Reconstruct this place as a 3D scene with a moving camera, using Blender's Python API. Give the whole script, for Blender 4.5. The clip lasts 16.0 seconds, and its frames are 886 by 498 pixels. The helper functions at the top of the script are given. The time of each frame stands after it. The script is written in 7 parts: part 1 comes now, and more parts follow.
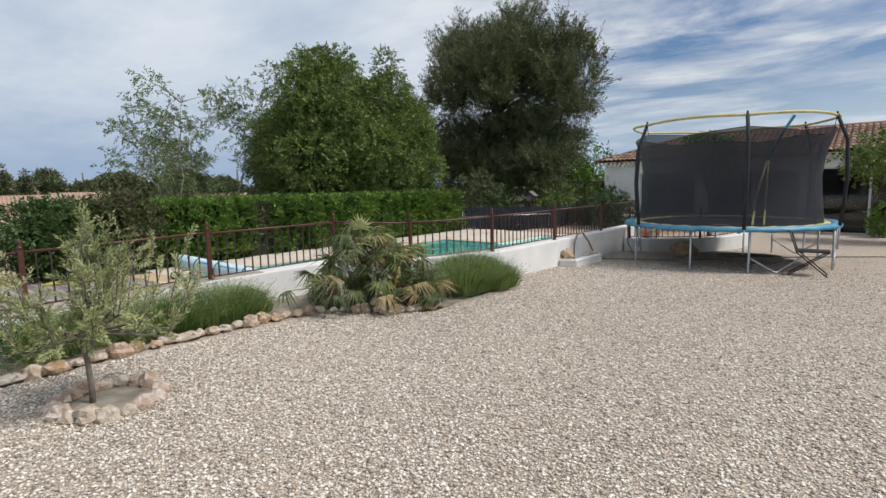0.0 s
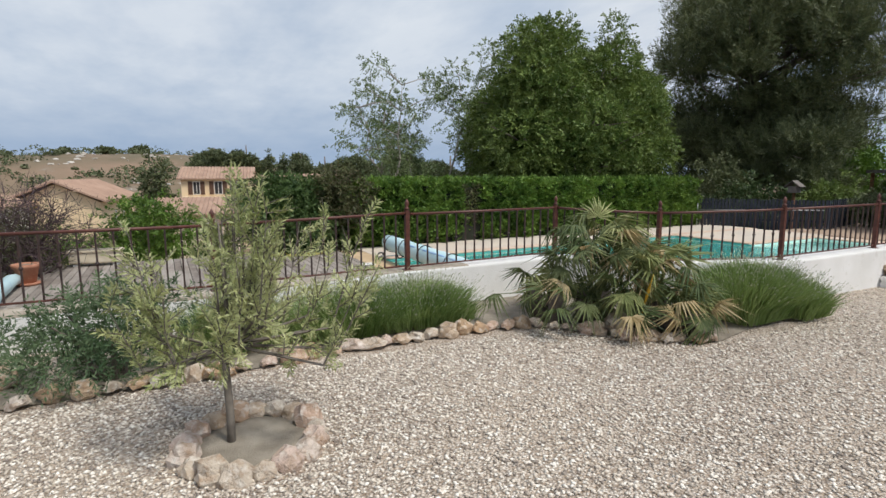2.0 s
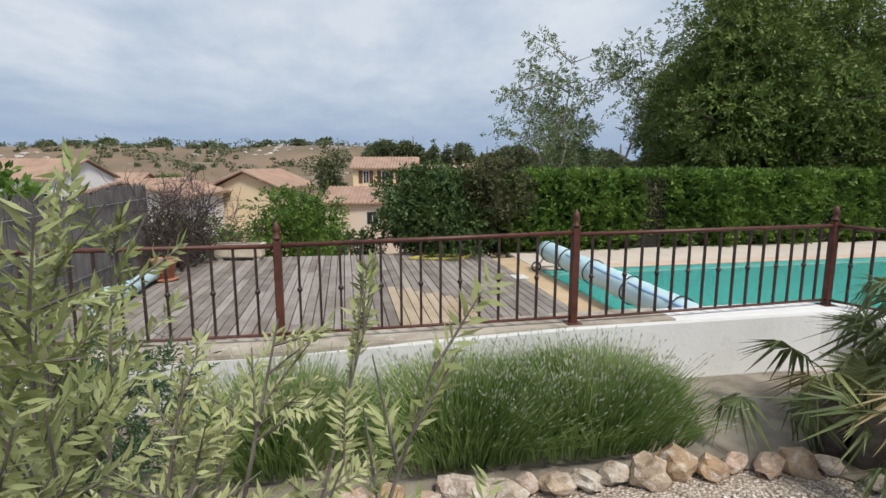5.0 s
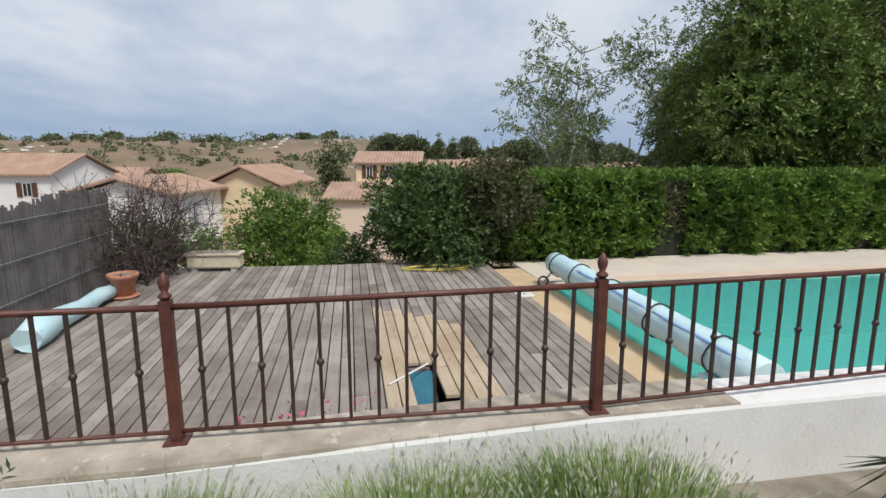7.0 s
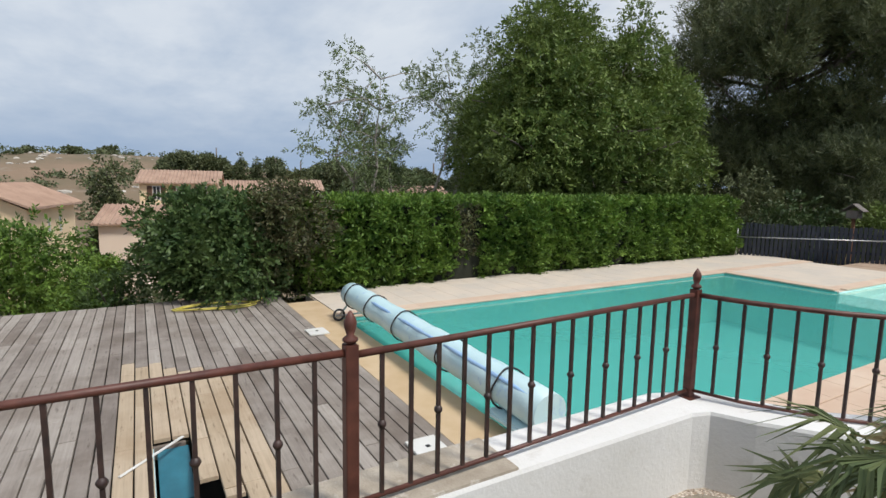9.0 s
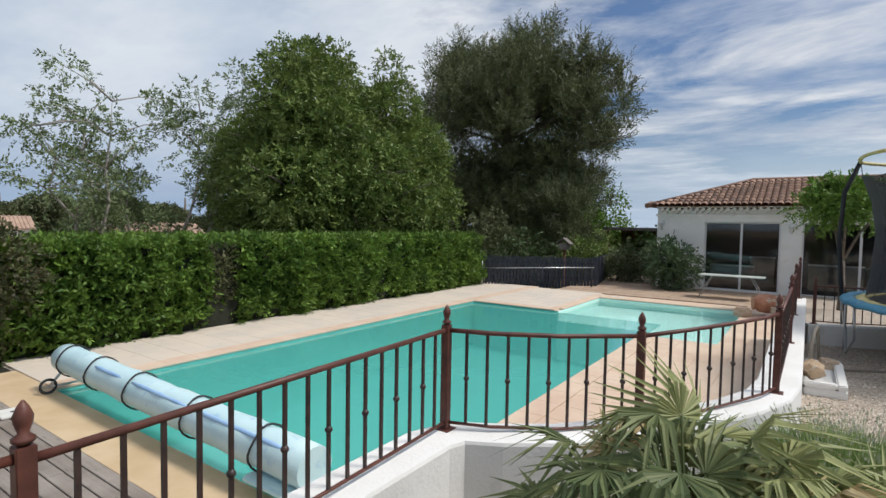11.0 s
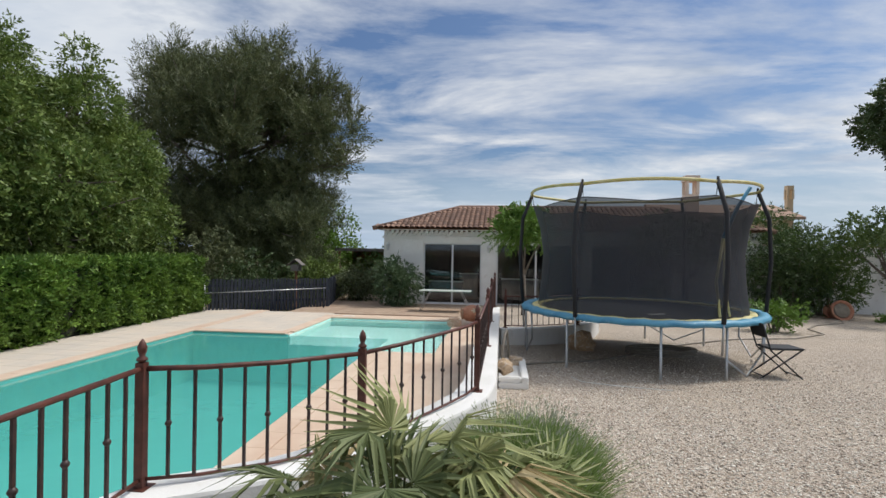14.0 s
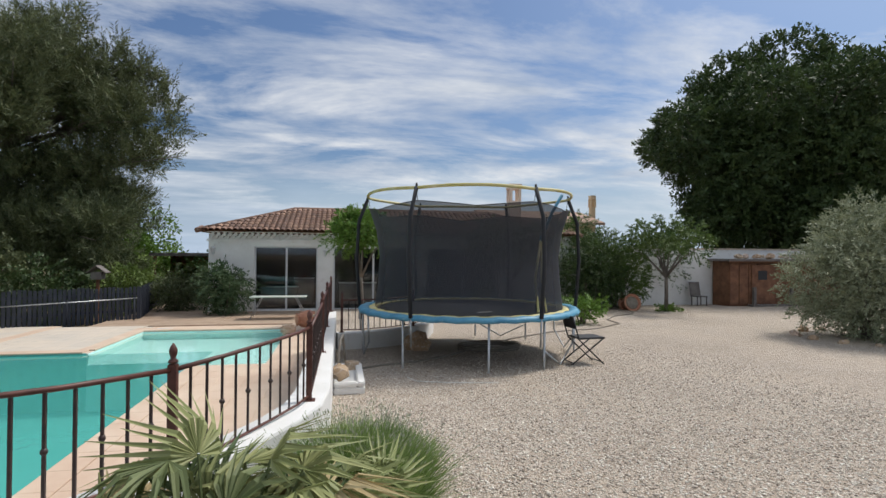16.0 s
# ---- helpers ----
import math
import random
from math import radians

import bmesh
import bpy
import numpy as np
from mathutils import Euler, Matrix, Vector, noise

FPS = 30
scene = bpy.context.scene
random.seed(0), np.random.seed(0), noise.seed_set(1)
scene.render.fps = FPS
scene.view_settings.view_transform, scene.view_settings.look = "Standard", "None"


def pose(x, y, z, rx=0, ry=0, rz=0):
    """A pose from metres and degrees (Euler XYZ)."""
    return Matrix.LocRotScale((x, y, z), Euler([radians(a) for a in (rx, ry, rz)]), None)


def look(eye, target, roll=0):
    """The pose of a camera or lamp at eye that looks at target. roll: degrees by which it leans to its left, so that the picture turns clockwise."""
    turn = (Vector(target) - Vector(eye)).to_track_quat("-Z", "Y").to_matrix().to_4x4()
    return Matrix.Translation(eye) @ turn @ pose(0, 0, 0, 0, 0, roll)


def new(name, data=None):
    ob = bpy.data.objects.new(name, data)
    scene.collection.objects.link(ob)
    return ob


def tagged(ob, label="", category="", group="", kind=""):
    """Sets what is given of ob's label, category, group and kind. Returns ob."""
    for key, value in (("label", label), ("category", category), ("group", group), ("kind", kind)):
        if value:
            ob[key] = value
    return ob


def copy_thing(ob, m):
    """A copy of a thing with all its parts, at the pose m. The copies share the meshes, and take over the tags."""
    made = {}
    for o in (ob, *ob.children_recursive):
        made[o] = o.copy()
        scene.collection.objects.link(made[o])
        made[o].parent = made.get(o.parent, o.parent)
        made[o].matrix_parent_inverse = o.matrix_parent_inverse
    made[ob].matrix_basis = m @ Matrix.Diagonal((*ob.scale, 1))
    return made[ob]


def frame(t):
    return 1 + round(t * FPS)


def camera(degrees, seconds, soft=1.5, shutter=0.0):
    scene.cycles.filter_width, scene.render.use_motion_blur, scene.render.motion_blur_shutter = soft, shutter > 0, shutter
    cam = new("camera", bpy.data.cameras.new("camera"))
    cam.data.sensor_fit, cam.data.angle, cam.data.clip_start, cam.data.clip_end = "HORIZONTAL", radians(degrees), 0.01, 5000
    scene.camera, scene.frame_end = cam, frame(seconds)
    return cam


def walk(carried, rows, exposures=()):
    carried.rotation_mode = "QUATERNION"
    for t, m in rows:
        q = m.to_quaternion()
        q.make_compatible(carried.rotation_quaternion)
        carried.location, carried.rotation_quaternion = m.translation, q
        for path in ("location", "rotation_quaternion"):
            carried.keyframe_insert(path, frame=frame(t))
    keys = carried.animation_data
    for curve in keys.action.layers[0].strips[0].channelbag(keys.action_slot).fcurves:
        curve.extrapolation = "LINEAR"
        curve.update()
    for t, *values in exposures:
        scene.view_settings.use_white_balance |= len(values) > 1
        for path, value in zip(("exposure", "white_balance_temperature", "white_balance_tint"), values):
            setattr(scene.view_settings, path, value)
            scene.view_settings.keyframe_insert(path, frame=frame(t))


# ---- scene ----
cam = camera(80.34, 16.0)
# seconds, eye in metres, pitch, roll and yaw in degrees
ROWS = [
    (0, 0.399, 0.016, 1.672, -6.92, -1.31, 40.07),
    (0.5, 0.007, 0.316, 1.611, -6.95, -0.78, 46.04),
    (1, -0.383, 0.563, 1.570, -7.56, -0.57, 50.94),
    (1.5, -0.823, 0.780, 1.560, -7.38, -0.97, 55.90),
    (2, -1.280, 1.015, 1.517, -7.96, -0.14, 61.95),
    (2.5, -1.683, 1.186, 1.515, -9.09, -0.31, 65.98),
    (3, -2.035, 1.310, 1.460, -8.38, 0.62, 69.57),
    (3.5, -2.382, 1.514, 1.459, -8.38, 1.32, 73.78),
    (4, -2.741, 1.670, 1.496, -9.45, -0.39, 77.27),
    (6.5, -4.202, 2.186, 1.640, -8.49, 0.79, 80.81),
    (7, -4.480, 2.294, 1.701, -9.74, -0.01, 80.07),
    (7.5, -4.718, 2.396, 1.773, -10.52, -1.02, 77.56),
    (8, -4.845, 2.557, 1.793, -8.75, 0.45, 72.62),
    (8.5, -4.934, 2.712, 1.745, -7.30, 1.67, 66.72),
    (9, -4.968, 2.822, 1.740, -7.19, 0.96, 59.84),
    (9.5, -5.023, 2.885, 1.746, -6.11, 0.94, 52.86),
    (12, -5.017, 3.012, 1.779, -1.44, 1.11, 25.04),
    (12.5, -5.005, 3.032, 1.775, -0.91, 1.17, 20.58),
    (13, -4.993, 3.053, 1.772, -0.37, 0.73, 15.99),
    (13.5, -4.982, 3.074, 1.768, -0.24, 1.04, 10.74),
    (14, -4.970, 3.094, 1.765, -0.00, 0.89, 6.52),
    (14.5, -4.958, 3.115, 1.762, 0.01, 1.00, 1.90),
    (15, -4.947, 3.136, 1.758, 0.03, 1.07, -2.76),
    (15.5, -4.935, 3.156, 1.755, 0.18, 0.75, -6.49),
    (16, -4.923, 3.177, 1.751, 0.59, 0.44, -10.96),
]
walk(cam, [(t, pose(x, y, z, 90 + pitch, 0, yaw) @ pose(0, 0, 0, 0, 0, roll)) for t, x, y, z, pitch, roll, yaw in ROWS])

# ---------- light ----------
SUN_EL, SUN_AZ = 56.0, 62.0          # degrees; azimuth from +y towards +x
sun = new("sun", bpy.data.lights.new("sun", "SUN"))
sun.data.energy, sun.data.angle, sun.data.color = 3.1, radians(12), (1.0, 0.955, 0.88)
_e, _a = radians(SUN_EL), radians(SUN_AZ)
sun.matrix_world = look((math.sin(_a) * math.cos(_e) * 50, math.cos(_a) * math.cos(_e) * 50, math.sin(_e) * 50), (0, 0, 0))
world = bpy.data.worlds.new("world")
scene.world = world
world.use_nodes = True
scene.view_settings.exposure = 0.0


class Nodes:
    """Short hand for a node tree."""

    def __init__(self, tree):
        self.t = tree
        tree.nodes.clear()

    def n(self, kind, ins=None, **props):
        node = self.t.nodes.new(kind)
        for k, v in props.items():
            setattr(node, k, v)
        for k, v in (ins or {}).items():
            if isinstance(v, bpy.types.NodeSocket):
                self.t.links.new(v, node.inputs[k])
            else:
                node.inputs[k].default_value = v
        return node

    def math(self, op, a, b=0.0):
        return self.n("ShaderNodeMath", {0: a, 1: b}, operation=op).outputs[0]

    def ramp(self, fac, *stops):
        node = self.n("ShaderNodeValToRGB", {0: fac})
        el = node.color_ramp.elements
        while len(el) < len(stops):
            el.new(0.5)
        for e, (p, c) in zip(el, stops):
            e.position = p
            e.color = (*c, 1) if len(c) == 3 else c
        return node.outputs[0]

    def mix(self, fac, a, b, mode="MIX"):
        node = self.n("ShaderNodeMix", data_type="RGBA", blend_type=mode)
        for k, v in ((0, fac), (6, a), (7, b)):
            if isinstance(v, bpy.types.NodeSocket):
                self.t.links.new(v, node.inputs[k])
            else:
                node.inputs[k].default_value = (*v, 1) if isinstance(v, tuple) and len(v) == 3 else v
        return node.outputs[2]

    def noise(self, scale, vec=None, detail=4.0, rough=0.55, out=0, dist=0.0):
        ins = {"Scale": scale, "Detail": detail, "Roughness": rough, "Distortion": dist}
        if vec is not None:
            ins["Vector"] = vec
        return self.n("ShaderNodeTexNoise", ins).outputs[out]


w = Nodes(world.node_tree)
co = w.n("ShaderNodeTexCoord").outputs["Generated"]
sky = w.n("ShaderNodeTexSky", sky_type="NISHITA", sun_disc=False, sun_elevation=_e, sun_rotation=_a, air_density=1.0, dust_density=2.5, ozone_density=1.5).outputs[0]
sep = w.n("ShaderNodeSeparateXYZ", {0: co})
up = w.math("ADD", w.math("MAXIMUM", sep.outputs[2], 0.0), 0.12)
flat = w.n("ShaderNodeCombineXYZ", {0: w.math("DIVIDE", sep.outputs[0], up), 1: w.math("MULTIPLY", w.math("DIVIDE", sep.outputs[1], up), 1.7), 2: 0.0}).outputs[0]
cl = w.noise(0.75, flat, 9.0, 0.62, dist=0.35)
big = w.noise(0.22, flat, 2.0, 0.5)
west = w.math("MULTIPLY", w.math("MAXIMUM", w.math("ADD", w.math("MULTIPLY", sep.outputs[0], -1.0), -0.25), 0.0), 0.45)
cover = w.math("ADD", w.math("ADD", cl, w.math("MULTIPLY", big, 0.5)), west)
mask = w.ramp(cover, (0.665, (0.0, 0.0, 0.0)), (0.86, (1.0, 1.0, 1.0)))
shade = w.noise(0.9, flat, 5.0, 0.6)
cloud = w.ramp(shade, (0.32, (4.6, 5.5, 7.0)), (0.62, (10.2, 10.3, 10.4)))
low = w.ramp(sep.outputs[2], (0.0, (0.75, 0.75, 0.75)), (0.10, (0.92, 0.92, 0.92)), (0.2, (1.0, 1.0, 1.0)))
bluesky = w.mix(1.0, sky, (0.72, 0.90, 1.12), "MULTIPLY")
col = w.mix(w.math("MULTIPLY", mask, 0.88), bluesky, cloud)
haze = w.ramp(w.math("ADD", w.math("MULTIPLY", sep.outputs[0], 0.5), 0.5), (0.22, (3.9, 5.2, 7.2)), (0.50, (6.6, 7.9, 9.4)))
col = w.mix(w.ramp(w.math("ADD", sep.outputs[2], w.math("MULTIPLY", w.math("SUBTRACT", cl, 0.5), 0.12)), (0.02, (0.92, 0.92, 0.92)), (0.17, (0.0, 0.0, 0.0))), col, haze)
soft = w.mix(w.ramp(w.noise(1.1, flat, 4.0, 0.5), (0.3, (0, 0, 0)), (0.7, (1, 1, 1))), (5.4, 6.7, 8.5), (7.8, 8.8, 10.0))
col = w.mix(w.ramp(w.math("MULTIPLY", sep.outputs[0], -1.0), (0.3, (0, 0, 0)), (0.75, (0.55, 0.55, 0.55))), col, w.mix(w.ramp(sep.outputs[2], (0.05, (1, 1, 1)), (0.16, (0, 0, 0))), soft, haze))
bg = w.n("ShaderNodeBackground", {"Color": col, "Strength": 0.085})
w.n("ShaderNodeOutputWorld", {0: bg.outputs[0]})


# ---------- materials ----------
def material(name, base, rough=0.7, build=None, metallic=0.0, bump=0.0, spec=0.5):
    """base: a colour, or build(n) returns (colour, height or None, roughness or None)."""
    m = bpy.data.materials.new(name)
    m.use_nodes = True
    n = Nodes(m.node_tree)
    p = n.n("ShaderNodeBsdfPrincipled", {"Roughness": rough, "Metallic": metallic, "Specular IOR Level": spec})
    c, h, r = (base, None, None) if build is None else build(n)
    if isinstance(c, bpy.types.NodeSocket):
        n.t.links.new(c, p.inputs["Base Color"])
    else:
        p.inputs["Base Color"].default_value = (*c, 1)
    if r is not None:
        n.t.links.new(r, p.inputs["Roughness"])
    if h is not None:
        b = n.n("ShaderNodeBump", {"Height": h, "Strength": 1.0, "Distance": bump})
        n.t.links.new(b.outputs[0], p.inputs["Normal"])
    n.n("ShaderNodeOutputMaterial", {0: p.outputs[0]})
    return m


def obj(n):
    return n.n("ShaderNodeTexCoord").outputs["Object"]


def geo(n):
    return n.n("ShaderNodeNewGeometry").outputs["Position"]


def speckle(a, b, scale, fine=60.0, c=None):
    """Two colours mixed by two scales of noise."""
    def f(n):
        big_ = n.noise(scale, geo(n), 5.0)
        small = n.noise(fine, geo(n), 3.0)
        col_ = n.mix(n.ramp(big_, (0.35, (0, 0, 0)), (0.65, (1, 1, 1))), a, b)
        if c:
            col_ = n.mix(n.ramp(n.noise(scale * 2.7, geo(n), 6.0, 0.7), (0.58, (0, 0, 0)), (0.7, (1, 1, 1))), col_, c)
        col_ = n.mix(n.math("MULTIPLY", small, 0.35), col_, (0.5, 0.5, 0.5), "OVERLAY")
        return col_, n.math("ADD", big_, n.math("MULTIPLY", small, 0.4)), None
    return f


def gravel_nodes(n):
    v = n.n("ShaderNodeTexVoronoi", {"Scale": 60.0, "Vector": geo(n), "Randomness": 1.0})
    tone = n.n("ShaderNodeSeparateColor", {0: v.outputs["Color"]}).outputs[0]
    stone = n.ramp(tone, (0.0, (0.33, 0.28, 0.235)), (0.3, (0.60, 0.51, 0.42)), (0.65, (0.76, 0.67, 0.57)), (1.0, (0.90, 0.835, 0.745)))
    # shade in the crevices between stones, multiplied into the colour
    gap = n.ramp(v.outputs["Distance"], (0.30, (1, 1, 1)), (0.72, (0.56, 0.495, 0.43)))
    c = n.mix(1.0, stone, gap, "MULTIPLY")
    patch = n.noise(0.55, geo(n), 5.0, 0.6)
    wide = n.ramp(n.noise(0.28, geo(n), 3.0), (0.38, (0.88, 0.87, 0.86)), (0.62, (1.0, 1.0, 1.0)))
    c = n.mix(1.0, c, wide, "MULTIPLY")
    c = n.mix(n.ramp(patch, (0.45, (0, 0, 0)), (0.72, (0.62, 0.62, 0.62))), c, (0.53, 0.43, 0.33), "MIX")
    c = n.mix(n.ramp(n.noise(9.0, geo(n), 4.0, 0.7), (0.52, (0, 0, 0)), (0.70, (0.45, 0.45, 0.45))), c, (0.36, 0.30, 0.25))
    return c, n.math("SUBTRACT", 1.0, v.outputs["Distance"]), None


def stone_nodes(n):
    r = n.n("ShaderNodeNewGeometry").outputs["Random Per Island"]
    c = n.ramp(r, (0.0, (0.24, 0.20, 0.165)), (0.3, (0.54, 0.465, 0.38)), (0.65, (0.72, 0.645, 0.545)), (1.0, (0.90, 0.85, 0.76)))
    return c, None, None


def leaf_nodes(*cols):
    def f(n):
        r = n.n("ShaderNodeNewGeometry").outputs["Random Per Island"]
        c = n.ramp(r, *[(k / (len(cols) - 1), c_) for k, c_ in enumerate(cols)])
        # noise patches of darkest and lightest tone paint lit and shaded clumps
        return n.mix(0.55, c, n.mix(n.ramp(n.noise(1.7, geo(n), 3.0), (0.36, (0, 0, 0)), (0.66, (1, 1, 1))), cols[0], cols[-1])), None, None
    return f


def foliage(name, *cols, rough=0.55):
    m = material(name, None, rough, leaf_nodes(*cols), spec=0.35)
    n = m.node_tree
    p = next(x for x in n.nodes if x.type == "BSDF_PRINCIPLED")
    out = next(x for x in n.nodes if x.type == "OUTPUT_MATERIAL")
    tr = n.nodes.new("ShaderNodeBsdfTranslucent")
    n.links.new(p.inputs["Base Color"].links[0].from_socket, tr.inputs[0])
    mx = n.nodes.new("ShaderNodeMixShader")
    mx.inputs[0].default_value = 0.2
    n.links.new(p.outputs[0], mx.inputs[1])
    n.links.new(tr.outputs[0], mx.inputs[2])
    n.links.new(mx.outputs[0], out.inputs[0])
    return m


def board_nodes(a, b, c):
    def f(n):
        r = n.n("ShaderNodeObjectInfo").outputs["Random"]
        g = n.n("ShaderNodeMapping", {"Vector": geo(n), "Scale": (1.2, 40.0, 40.0)}).outputs[0]
        grain = n.noise(1.0, g, 6.0, 0.65)
        base = n.ramp(r, (0.0, a), (0.5, b), (1.0, c))
        blot = n.noise(2.2, geo(n), 4.0)
        col_ = n.mix(n.ramp(grain, (0.3, (0.0, 0.0, 0.0)), (0.7, (0.5, 0.5, 0.5))), base, (a[0] * 0.55, a[1] * 0.55, a[2] * 0.55))
        col_ = n.mix(n.ramp(blot, (0.4, (0, 0, 0)), (0.75, (0.55, 0.55, 0.55))), col_, c)
        worn = n.noise(0.9, geo(n), 6.0, 0.7)
        col_ = n.mix(n.ramp(worn, (0.50, (0, 0, 0)), (0.68, (0.55, 0.55, 0.55))), col_, (a[0] * 0.75, a[1] * 0.68, a[2] * 0.6))
        g2 = n.n("ShaderNodeMapping", {"Vector": geo(n), "Scale": (5.0, 26.0, 26.0)}).outputs[0]
        knot = n.ramp(n.noise(1.0, g2, 3.0, 0.6), (0.62, (0, 0, 0)), (0.74, (0.8, 0.8, 0.8)))
        col_ = n.mix(knot, col_, (a[0] * 0.4, a[1] * 0.36, a[2] * 0.32))
        return col_, grain, None
    return f


M = {}
M["gravel"] = material("crushed_limestone", None, 0.9, gravel_nodes, bump=0.02)
M["stone_bits"] = material("loose_stone", None, 0.9, stone_nodes)


def rock_nodes(n):
    """Limestone: cream, ochre or pinkish from stone to stone, stained and pitted."""
    r = n.n("ShaderNodeObjectInfo").outputs["Random"]
    base = n.ramp(r, (0.0, (0.62, 0.56, 0.47)), (0.3, (0.56, 0.47, 0.37)), (0.55, (0.50, 0.33, 0.18)), (0.75, (0.60, 0.44, 0.36)), (1.0, (0.68, 0.62, 0.54)))
    stain = n.noise(14.0, geo(n), 6.0, 0.7)
    c = n.mix(n.ramp(stain, (0.42, (0, 0, 0)), (0.66, (0.85, 0.85, 0.85))), base, (0.36, 0.24, 0.15))
    c = n.mix(n.ramp(n.noise(22.0, geo(n), 4.0), (0.52, (0, 0, 0)), (0.70, (0.7, 0.7, 0.7))), c, (0.78, 0.73, 0.65))
    return c, n.math("ADD", stain, n.math("MULTIPLY", n.noise(90.0, geo(n), 3.0), 0.3)), None


M["rock"] = material("garden_rock", None, 0.9, rock_nodes, bump=0.03)
M["soil"] = material("dry_soil", None, 0.95, speckle((0.20, 0.17, 0.13), (0.33, 0.29, 0.23), 5.0, 90.0), bump=0.02)
M["white_render"] = material("white_wall_render", None, 0.85, speckle((0.72, 0.71, 0.68), (0.80, 0.79, 0.77), 1.6, 45.0, (0.66, 0.64, 0.60)), bump=0.008)
M["bare_top"] = material("bare_concrete_edge", None, 0.9, speckle((0.30, 0.25, 0.19), (0.48, 0.42, 0.34), 4.0, 60.0, (0.60, 0.56, 0.50)), bump=0.012)
M["rust"] = material("rusty_brown_paint", None, 0.5, speckle((0.075, 0.024, 0.016), (0.125, 0.042, 0.028), 14.0, 120.0), bump=0.002)
M["dark_iron"] = material("dark_iron", None, 0.5, speckle((0.028, 0.018, 0.016), (0.060, 0.032, 0.026), 20.0, 120.0), bump=0.002)
M["coping"] = material("pool_coping_stone", None, 0.8, speckle((0.58, 0.42, 0.31), (0.66, 0.52, 0.40), 1.4, 40.0), bump=0.004)
M["paving"] = material("pale_paving", None, 0.85, speckle((0.56, 0.50, 0.43), (0.64, 0.55, 0.45), 1.2, 35.0, (0.48, 0.43, 0.37)), bump=0.006)
M["strip"] = material("sandy_strip", None, 0.85, speckle((0.50, 0.36, 0.21), (0.58, 0.44, 0.28), 2.0, 60.0), bump=0.004)
M["liner"] = material("pool_liner", None, 0.6, speckle((0.12, 0.46, 0.42), (0.15, 0.50, 0.46), 0.6, 20.0))
M["liner_step"] = material("shallow_liner", None, 0.6, speckle((0.60, 0.82, 0.79), (0.66, 0.86, 0.83), 0.8, 20.0))
M["old_board"] = material("weathered_board", None, 0.85, board_nodes((0.19, 0.155, 0.13), (0.29, 0.25, 0.215), (0.42, 0.375, 0.33)), bump=0.004)
M["new_board"] = material("fresh_board", None, 0.75, board_nodes((0.42, 0.32, 0.21), (0.50, 0.39, 0.27), (0.56, 0.45, 0.33)), bump=0.003)
M["terrace_board"] = material("terrace_board", None, 0.8, board_nodes((0.34, 0.23, 0.16), (0.44, 0.32, 0.23), (0.54, 0.41, 0.30)), bump=0.003)
M["cover"] = material("bubble_cover", None, 0.45, speckle((0.48, 0.68, 0.72), (0.58, 0.76, 0.78), 2.0, 50.0, (0.30, 0.50, 0.70)), bump=0.006)
M["fold_blue"] = material("blue_fold", None, 0.4, speckle((0.24, 0.42, 0.68), (0.36, 0.55, 0.76), 3.0, 40.0))
M["strap"] = material("black_strap", (0.02, 0.02, 0.022), 0.6)
M["blue_plastic"] = material("teal_plastic", None, 0.4, speckle((0.02, 0.12, 0.17), (0.03, 0.17, 0.23), 5.0))
M["white_plastic"] = material("white_plastic", None, 0.45, speckle((0.66, 0.65, 0.60), (0.74, 0.73, 0.70), 6.0))
M["table_top"] = material("table_laminate", None, 0.5, speckle((0.40, 0.44, 0.41), (0.50, 0.53, 0.49), 5.0))
M["cream_plastic"] = material("cream_plastic", None, 0.55, speckle((0.60, 0.52, 0.38), (0.68, 0.60, 0.46), 6.0))
M["steel"] = material("galvanised_steel", None, 0.4, speckle((0.42, 0.43, 0.44), (0.52, 0.53, 0.54), 12.0, 80.0), metallic=0.8)
M["pole_foam"] = material("black_foam", (0.025, 0.026, 0.03), 0.85)
M["pad_blue"] = material("blue_pad", None, 0.5, speckle((0.05, 0.22, 0.36), (0.10, 0.32, 0.46), 4.0, 30.0, (0.24, 0.42, 0.50)), bump=0.01)
M["pad_yellow"] = material("yellow_pad", None, 0.6, speckle((0.50, 0.43, 0.14), (0.62, 0.56, 0.30), 6.0))
M["mat_black"] = material("jump_mat", (0.02, 0.021, 0.024), 0.8)
M["terracotta"] = material("terracotta", None, 0.8, speckle((0.40, 0.17, 0.10), (0.50, 0.24, 0.15), 8.0, 60.0, (0.55, 0.38, 0.28)), bump=0.003)
M["roof_tile"] = material("roof_tile", None, 0.85, lambda n: (n.mix(n.math("MULTIPLY", n.noise(30.0, geo(n)), 0.5), n.ramp(n.n("ShaderNodeNewGeometry").outputs["Random Per Island"], (0.0, (0.17, 0.09, 0.065)), (0.5, (0.28, 0.15, 0.10)), (1.0, (0.38, 0.22, 0.15))), (0.22, 0.18, 0.15)), None, None))
M["far_tile"] = material("far_roof_tile", None, 0.85, speckle((0.34, 0.22, 0.16), (0.44, 0.30, 0.22), 0.8, 8.0, (0.28, 0.19, 0.15)))
M["ochre_wall"] = material("ochre_wall", None, 0.9, speckle((0.74, 0.58, 0.37), (0.78, 0.62, 0.41), 0.6, 12.0))
M["pink_wall"] = material("peach_wall", None, 0.9, speckle((0.78, 0.63, 0.51), (0.80, 0.66, 0.54), 0.6, 12.0))
M["far_white"] = material("far_white_wall", None, 0.9, speckle((0.80, 0.78, 0.75), (0.84, 0.82, 0.79), 0.5, 12.0))
